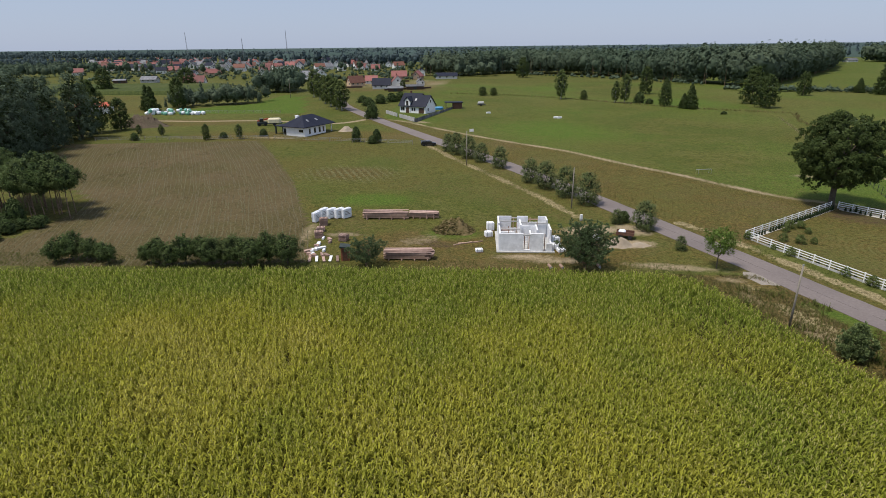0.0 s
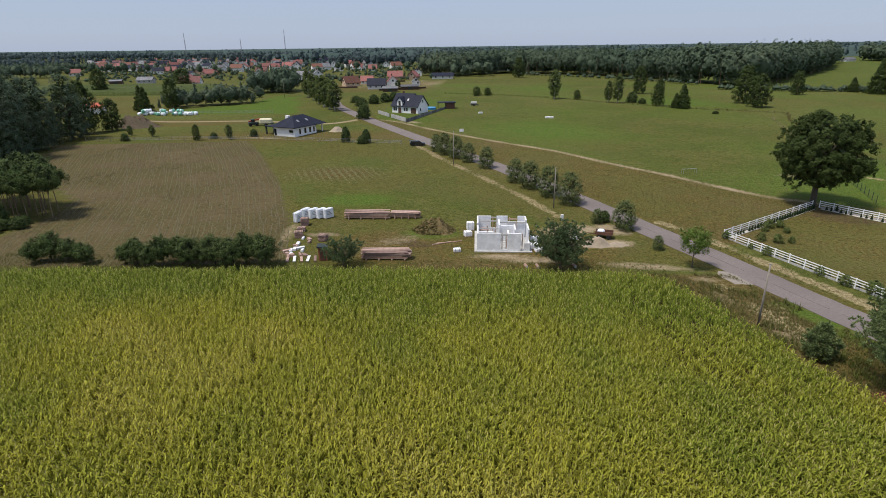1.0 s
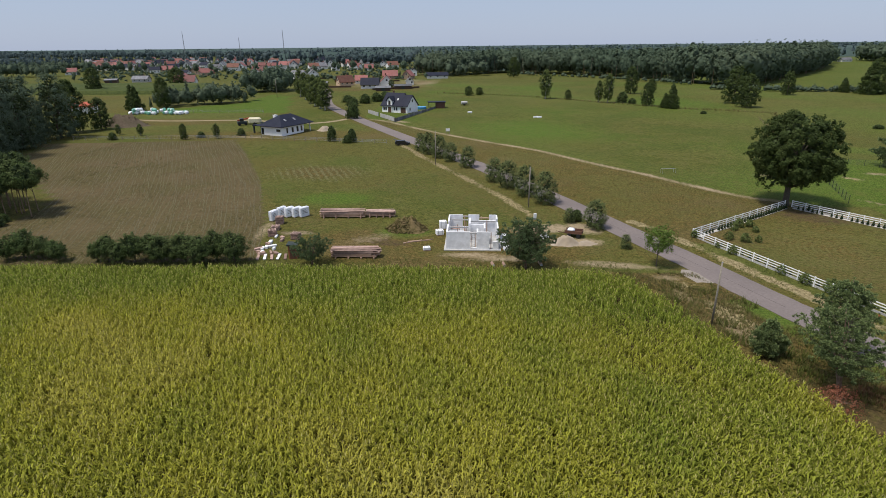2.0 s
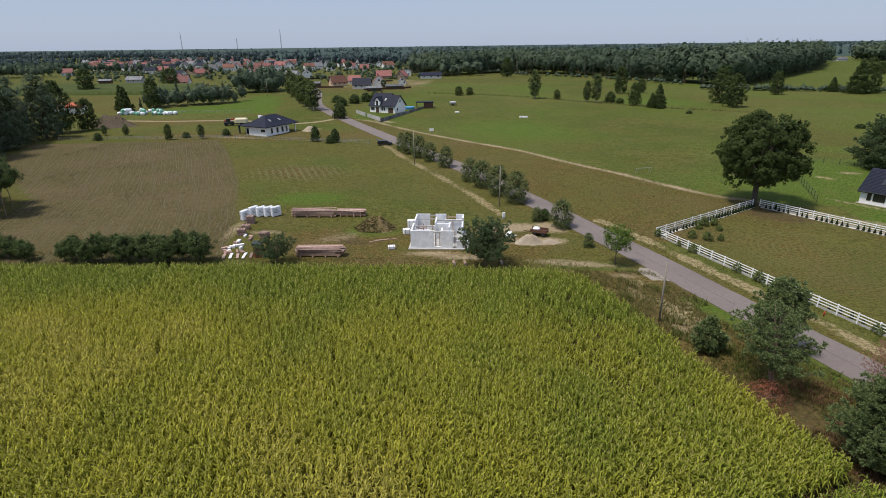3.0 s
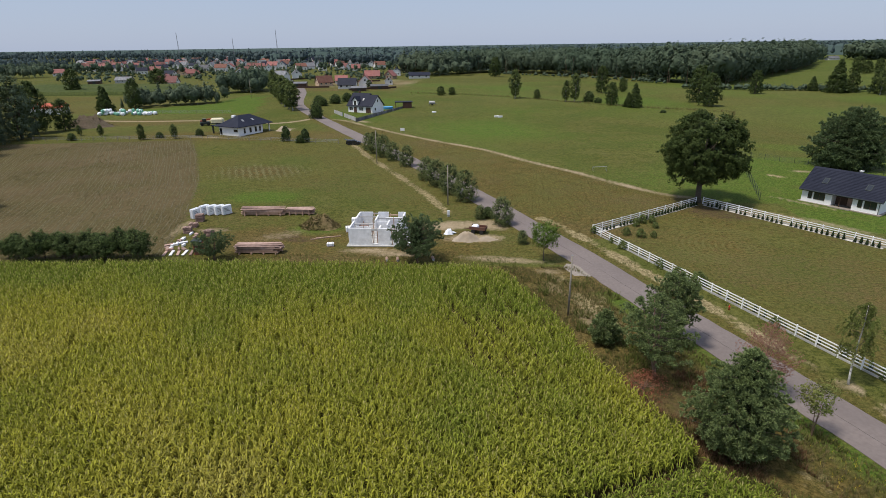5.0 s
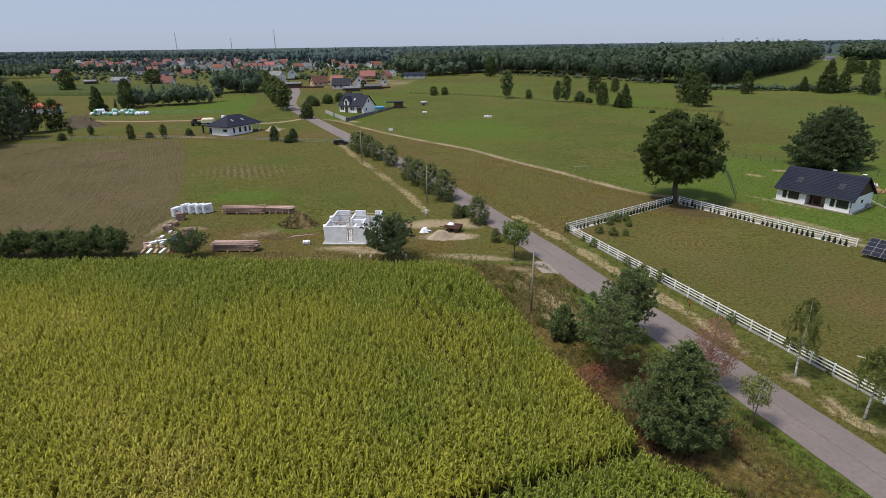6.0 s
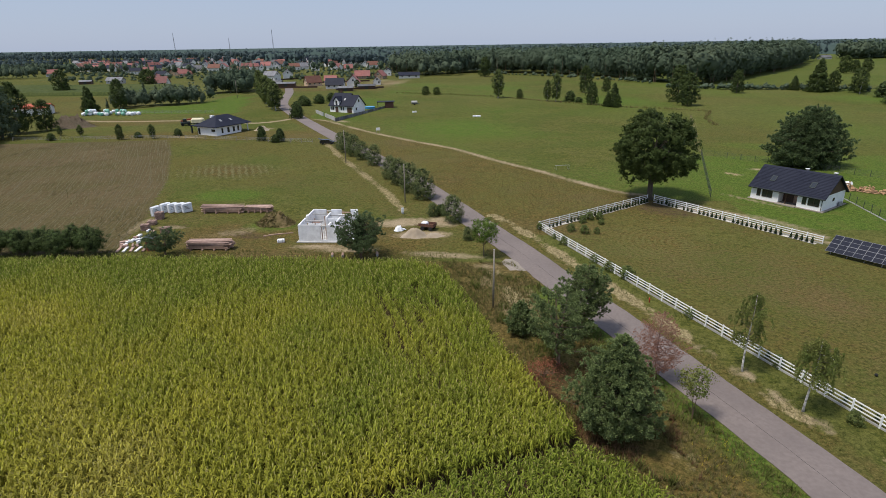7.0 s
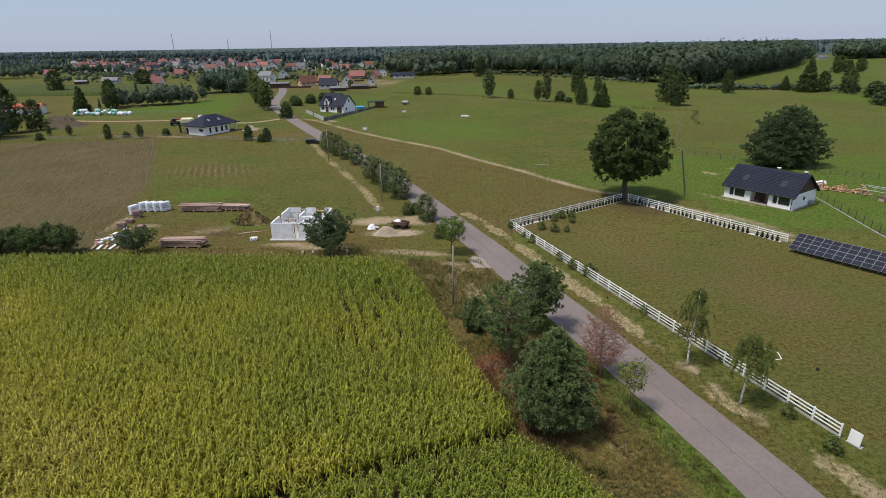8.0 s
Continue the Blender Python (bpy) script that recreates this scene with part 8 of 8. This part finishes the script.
for i in range(9):
    copy_thing(wbale, pose(-128 + rb.uniform(-2, 4), 259.5 + rb.uniform(-1, 1), gz(0, 259), 0, 0, rb.uniform(0, 360)))
wg = thing("farm_shed", -178, 264, 20, label="open farm shed with bright red roof behind trees", category="shed")
part("roof", gable_roof(14, 8, 3.2, 1.6, 0.4), M["orange_paint"], wg)
part("wall", gable_walls(14, 8, 3.2, 1.6), M["wall_white"], wg)
TELE = (-86.0, 226.5)
tele = thing("telehandler", TELE[0], TELE[1], 30, label="orange telescopic loader behind a new house", category="machine")
part("body", Geo().chamfer(-1.5, -1.0, 0.5, 2.0, 1.0, 1.5, 0.15), M["dark_metal"], tele)
part("boom", Geo().box(-0.2, -0.25, -0.25, 4.2, 0.25, 0.25, pose(-1.2, 0.5, 1.7, 0, -10, 0)), M["orange_paint"], tele)
part("cab", Geo().chamfer(-0.6, -0.9, 1.5, 0.8, 0.2, 2.6, 0.12), M["glass"], tele)
wagon = thing("tank_wagon", TELE[0] + 4.6, TELE[1] + 1.5, 10, label="cream tank wagon parked behind a new house", category="wagon")
part("tank", Geo().chamfer(-2.4, -1.0, 0.9, 2.4, 1.0, 2.7, 0.5), M["cream_paint"], wagon)
part("chassis", Geo().box(-2.6, -0.8, 0.6, 2.8, 0.8, 0.9), M["dark_metal"], wagon)
for sy in (-0.9, 0.9):
    part("wheel", Geo().tube([(0, sy - 0.15, 0.5), (0, sy + 0.15, 0.5)], [0.5, 0.5], 14), M["rubber"], wagon)
for sx in (-0.9, 1.4):
    for sy in (-1.0, 1.0):
        part("wheel", Geo().tube([(sx, sy - 0.18, 0.55), (sx, sy + 0.18, 0.55)], [0.55, 0.55], 14), M["rubber"], tele)
# behind the bungalow
LOG = Geo().chamfer(-0.27, -0.09, -0.08, 0.27, 0.09, 0.08, 0.03).mesh("log", M["firewood"])
for i, (x, y, n_) in enumerate(((104.0, 133.8, 120), (106.8, 131.9, 95), (109.6, 130.0, 70))):
    e = thing("firewood_heap", x, y, -50, label="tumbled heap of reddish split firewood", category="firewood", group="firewood heaps")
    rf = random.Random(60 + i)
    for k in range(n_):
        u = rf.random() ** 0.5
        a = rf.uniform(0, 6.28)
        px, py = 1.9 * u * math.cos(a), 1.2 * u * math.sin(a)
        z = max(0.05, rf.uniform(0.0, 1.0) * (1 - u) * 2.0)
        part("log", LOG, None, e, m=pose(px, py, z + 0.06, rf.uniform(-30, 30), rf.uniform(-30, 30), rf.uniform(0, 180)))
boat = thing("upturned_boat", 104.4, 135.2, -60, label="small white upturned boat on a wood heap", category="boat")
part("hull", Geo().prism([(-0.65, 0, 0.7), (0.65, 0, 0.7), (0.4, 0, 1.2), (-0.4, 0, 1.2)], (0, -1.4, 0), (0, 1.4, 0)), M["white_paint"], boat)
gh = thing("greenhouse_frame", 108.6, 127.6, -52, label="pale metal frame of a small greenhouse", category="greenhouse")
for i in range(4):
    x = i * 2.0
    part("hoop", Geo().tube([(x, -1.6, 0), (x, -1.6, 1.8), (x, 0, 2.4), (x, 1.6, 1.8), (x, 1.6, 0)], [0.05] * 5, 5), M["alu"], gh)
for y, z in ((-1.6, 1.8), (0, 2.4), (1.6, 1.8)):
    part("bar", Geo().tube([(0, y, z), (6, y, z)], [0.045, 0.045], 5), M["alu"], gh)
for x, y, t in ((110.5, 124.5, 20), (112.5, 122.8, 35), (114, 125, 10)):
    g = thing("garden_crate", x, y, t, label="weathered reddish wooden crate in a yard", category="crate", group="garden crates")
    part("body", Geo().box(-0.8, -0.6, 0, 0.8, 0.6, 0.8), M["board_old"], g)
    part("lid", Geo().box(-0.9, -0.7, 0.8, 0.9, 0.7, 0.88), M["rust_wood"], g)

# small field things
rack = thing("hay_rack", 48.7, 151.5, 12, label="low pale metal hay rack standing in the pasture", category="rack")
part("frame", Geo().tube([(-1.6, 0, 0), (-1.6, 0, 1.1), (1.6, 0, 1.1), (1.6, 0, 0)], [0.05] * 4, 5).tube([(-1.6, 0.9, 0), (-1.6, 0.9, 0.9), (1.6, 0.9, 0.9), (1.6, 0.9, 0)], [0.05] * 4, 5), M["alu"], rack)
for k in range(5):
    part("bar", Geo().tube([(-1.5 + 0.75 * k, 0, 1.1), (-1.5 + 0.75 * k, 0.9, 0.9)], [0.03, 0.03], 4), M["alu"], rack)
for x, y in ((25.6, 247), (27.0, 246.5), (-1.0, 262)):
    ob = new("water_trough", Geo().chamfer(-0.9, -0.4, 0, 0.9, 0.4, 0.6, 0.06).mesh("water_trough", M["white_paint"]))
    ob.matrix_basis = pose(x, y, gz(x, y), 0, 0, 20)
    tagged(ob, "low white water trough on pasture", "trough", "pasture troughs")
tank = thing("water_cart", -4.5, 290, 10, label="pale water tank cart standing in the pasture", category="cart")
part("tank", Geo().tube([(-1.4, 0, 1.3), (1.4, 0, 1.3)], [0.7, 0.7], 14), M["concrete"], tank)
for s in (-0.8, 0.8):
    part("wheel", Geo().tube([(0, s - 0.1, 0.4), (0, s + 0.1, 0.4)], [0.4, 0.4], 12), M["rubber"], tank)
part("frame", Geo().box(-1.6, -0.6, 0.5, 2.4, 0.6, 0.65), M["dark_metal"], tank)


# ---------------------------------------------------------------- rough grass, stubble and weeds
def tufts(name, places, seed, leaf, label, size, blades=5):
    g = np.random.default_rng(seed)
    v = []
    for i in range(blades):
        a = 2.4 * i
        c, s = math.cos(a), math.sin(a)
        o, w = 0.34 + 0.12 * (i % 2), 0.045
        v += [(-s * w, c * w, 0), (s * w, -c * w, 0), (c * o + s * w * 0.4, s * o - c * w * 0.4, 0.75 + 0.1 * (i % 3)), (c * o - s * w * 0.4, s * o + c * w * 0.4, 0.75 + 0.1 * (i % 3))]
    tv, tf = np.array(v), np.arange(4 * blades).reshape(-1, 4)
    vv, ff = scatter(tv, tf, places, gza(places[:, 1]) - 0.02, g.uniform(0, 6.28, len(places)), g.uniform(0.5, 1.3, len(places)) * size, g.normal(0, 0.2, (len(places), 2)))
    return tagged(new(name, bulk(name, vv, ff, [M[leaf]])), label, "grass", kind="stuff")


def sown(n, x0, y0, x1, y1, seed, test):
    g = np.random.default_rng(seed)
    p = np.stack([g.uniform(x0, x1, n), g.uniform(y0, y1, n)], -1)
    return p[test(p[:, 0], p[:, 1])]


def on_verge(x, y):
    d, s = along(x, y, ROAD)
    return (d > 3.1) & (s > 0) & ~inside(x, y, CROP) & ~inside(x, y, CROP2) & (lumps(x, y, 2.2, 3.0) > -0.35) & (d < 26)


def on_strip(x, y):
    d, s = along(x, y, ROAD)
    t, q = along(x, y, TRACK)
    return (d > 3.2) & (s < 0) & (q > 0) & (t > 1.5) & ~inside(x, y, PADDOCK) & (x < 62) & (lumps(x, y, 3.0, 1.0) > -0.5)


def on_east(x, y):
    d, s = along(x, y, ROAD)
    return (d > 3.1) & (s < 0) & (d < 9) & ~inside(x, y, PADDOCK) & (lumps(x, y, 2.0, 5.0) > -0.1)


tufts("rough_grass", sown(26000, 24, 40, 54, 92, 21, on_verge), 22, "tuft", "tall drying grass and weeds between crop and road", 0.34)
tufts("rough_grass", sown(12000, 24, 40, 54, 92, 23, on_verge), 24, "tuft_green", "green weeds between crop and road", 0.38)
weedy = sown(9000, 24, 42, 54, 92, 51, on_verge)
weedy = weedy[lumps(weedy[:, 0], weedy[:, 1], 1.5, 2.0) > 0.42]
tufts("weed_patch", weedy, 52, "tuft_green", "dark rank weeds in clumps between crop and road", 0.75)
rusty = sown(5000, 33, 50, 46, 66, 53, on_verge)
rusty = rusty[lumps(rusty[:, 0], rusty[:, 1], 1.9, 4.0) > 0.1]
tufts("weed_patch", rusty, 54, "rust_weed", "withered red-brown weeds under roadside pines", 0.5)
tufts("rough_grass", sown(22000, -40, 104, 64, 236, 25, on_strip), 26, "tuft", "rough drying grass between road and track", 0.32)
tufts("rough_grass", sown(9000, 36, 45, 66, 106, 27, on_east), 28, "tuft_green", "short verge grass beside the road", 0.28)
tufts("rough_grass", sown(9000, -90, 86.5, 26, 95.5, 29, lambda x, y: ~inside(x, y, CROP) & (lumps(x, y, 2.5, 1.0) > -0.4)), 30, "tuft_green", "rank grass along the crop's far edge", 0.30)


def ridges(name, line, shift, step, count, poly, seed, material, label, wide=0.30, keep=0.62):
    """Low broken rows of cut stalks beside a line, each moved on by one step."""
    g = np.random.default_rng(seed)
    base = np.array(dense(line, 0.8))
    vs, fs, n = [], [], 0
    for k in range(count):
        pts = base + np.array(shift) * step * k + g.normal(0, 0.06, base.shape)
        pts += (base[1] - base[0]) / 0.8 * g.uniform(0, 0.8)
        pts += np.array([0.89, 0.45]) * (0.35 * np.sin(np.arange(len(pts)) * 0.11 + k * 1.7) * g.uniform(0.3, 1.0))[:, None]
        a, b = pts[:-1], pts[1:]
        m = (a + b) / 2
        ok = inside(m[:, 0], m[:, 1], poly) & (lumps(m[:, 0] * 1.7 + 3.1 * k, m[:, 1], 2.2, 1.0 + 0.37 * k) + 0.3 * g.random(len(m)) < keep)
        a, b = a[ok], b[ok]
        w = g.uniform(0.5, 1.2, (len(a), 1)) * wide / 2 * np.array([[0.89, 0.45]])
        for q, zz in ((a - w, 0.0), (b - w, 0.0), (b, 0.06), (a, 0.06), (a + w, 0.0), (b + w, 0.0)):
            vs.append(np.concatenate([q, (gza(q[:, 1]) + zz)[:, None]], 1))
        i = np.arange(len(a))
        t = len(a)
        fs += [np.stack([n + i, n + t + i, n + 2 * t + i, n + 3 * t + i], -1), np.stack([n + 3 * t + i, n + 2 * t + i, n + 5 * t + i, n + 4 * t + i], -1)]
        n += 6 * t
    return tagged(new(name, bulk(name, np.concatenate(vs), np.concatenate(fs), [M[material]])), label, "stubble", kind="stuff")


ROW_EDGE = [(-82.5, 210), (-74.3, 194.3), (-58.3, 166.3), (-45.3, 141.4), (-33.1, 112.8), (-27, 93.8), (-22, 78)]
ridges("stubble", ROW_EDGE, (-0.89, -0.45), 0.75, 120, BROWN, 33, "stubble", "pale cut stubble rows on a brown field", 0.21, 0.60)
weeds_at = sown(16000, -110, 93, -26, 190, 61, lambda x, y: inside(x, y, BROWN) & (lumps(x, y, 7.0, 4.0) + 0.5 * lumps(x, y, 2.4, 1.0) > 0.12))
tufts("stubble_weeds", weeds_at, 62, "stubble_weed", "low olive weeds between stubble rows", 0.34, 3)
straw_at = sown(16000, -110, 93, -26, 190, 63, lambda x, y: inside(x, y, BROWN) & (lumps(x, y, 6.0, 1.5) + 0.5 * lumps(x, y, 2.0, 3.0) > 0.2))
tufts("stubble_straw", straw_at, 64, "stubble", "loose pale straw on a stubble field", 0.26, 3)
hay_r = np.random.default_rng(34)
hay_at = np.concatenate([np.stack([-50.5 + k * 1.75 + hay_r.normal(0, 0.26, len(q)) + 0.10 * np.sin(q + k) - 0.46 * (q - 142), q], -1) for k in range(26) for q in [hay_r.uniform(140, 162, 700)]])
edge_of = np.hypot((hay_at[:, 0] + 34.5 + 0.46 * (hay_at[:, 1] - 150)) / 12, (hay_at[:, 1] - 149.5 - 0.16 * (hay_at[:, 0] + 34)) / 8.5) + 0.18 * lumps(hay_at[:, 0], hay_at[:, 1], 4.6, 3.0)
hay_at = hay_at[edge_of < hay_r.uniform(0.1, 1.25, len(hay_at))]
wisp = np.array([(-0.2, -0.05, 0.03), (0.2, -0.05, 0.05), (0.2, 0.05, 0.05), (-0.2, 0.05, 0.03), (-0.05, -0.2, 0.05), (0.05, -0.2, 0.05), (0.05, 0.2, 0.03), (-0.05, 0.2, 0.03)])
hv, hf = scatter(wisp, np.arange(8).reshape(-1, 4), hay_at, gza(hay_at[:, 1]), hay_r.uniform(0, 6.28, len(hay_at)), hay_r.uniform(0.35, 0.95, len(hay_at)))
tagged(new("hay_row", bulk("hay_row", hv, hf, [M["hay"]])), "thin rows of dry mown hay on grass", "hay", kind="stuff")
lane_at = np.array(dense(LANE, 0.05))
lane_at = lane_at + hay_r.normal(0, 0.55, lane_at.shape)
tufts("dry_grass", lane_at[lumps(lane_at[:, 0], lane_at[:, 1], 2.2, 1.0) > -0.5], 36, "straw", "pale dry grass on a worn field lane", 0.20, 4)
strip_at = np.array(dense(EAST_STRIP, 0.03))
strip_at = strip_at + hay_r.normal(0, 0.42, strip_at.shape)
tufts("dry_grass", strip_at[lumps(strip_at[:, 0], strip_at[:, 1], 2.1, 1.0) > 0.0], 37, "straw", "pale dry cut grass along the road's verge", 0.17, 4)
tufts("short_grass", sown(18000, 40, 45, 98, 124, 41, lambda x, y: inside(x, y, PADDOCK) & (lumps(x, y, 3.2, 2.0) > -0.4)), 42, "tuft_green", "short mown grass of the paddock", 0.13, 3)
tufts("short_grass", sown(18000, -34, 95, 30, 150, 43, lambda x, y: ~inside(x, y, BROWN) & (along(x, y, ROAD)[0] > 4) & (lumps(x, y, 3.0, 5.0) > -0.3)), 44, "tuft_green", "short uneven grass on the building plot", 0.16, 3)
SEAM = [(-22, 352), (10, 340), (38, 322), (64, 297), (78, 285), (96, 272), (108, 267), (122, 258), (113, 238), (110, 220)]
g_ = np.random.default_rng(47)
sp = np.array(dense(SEAM, 0.35))
tufts("weed_strip", sp + g_.normal(0, 0.5, sp.shape), 48, "tuft", "ragged weeds along an old fence line in the pasture", 1.0)
pp = np.array(dense([(87.8, 172), (98, 205), (110.3, 246)], 0.3))
tufts("weed_strip", pp + g_.normal(0, 0.45, pp.shape), 49, "straw", "pale dry weeds along a worn path in the pasture", 0.5)
fl = np.stack([g_.normal(48.2, 1.3, 90), g_.normal(53.4, 1.6, 90)], -1)
fl = fl[on_verge(fl[:, 0], fl[:, 1])]
tufts("yellow_flowers", fl, 50, "flower", "yellow flowering weeds on the road's verge", 0.26, 3)
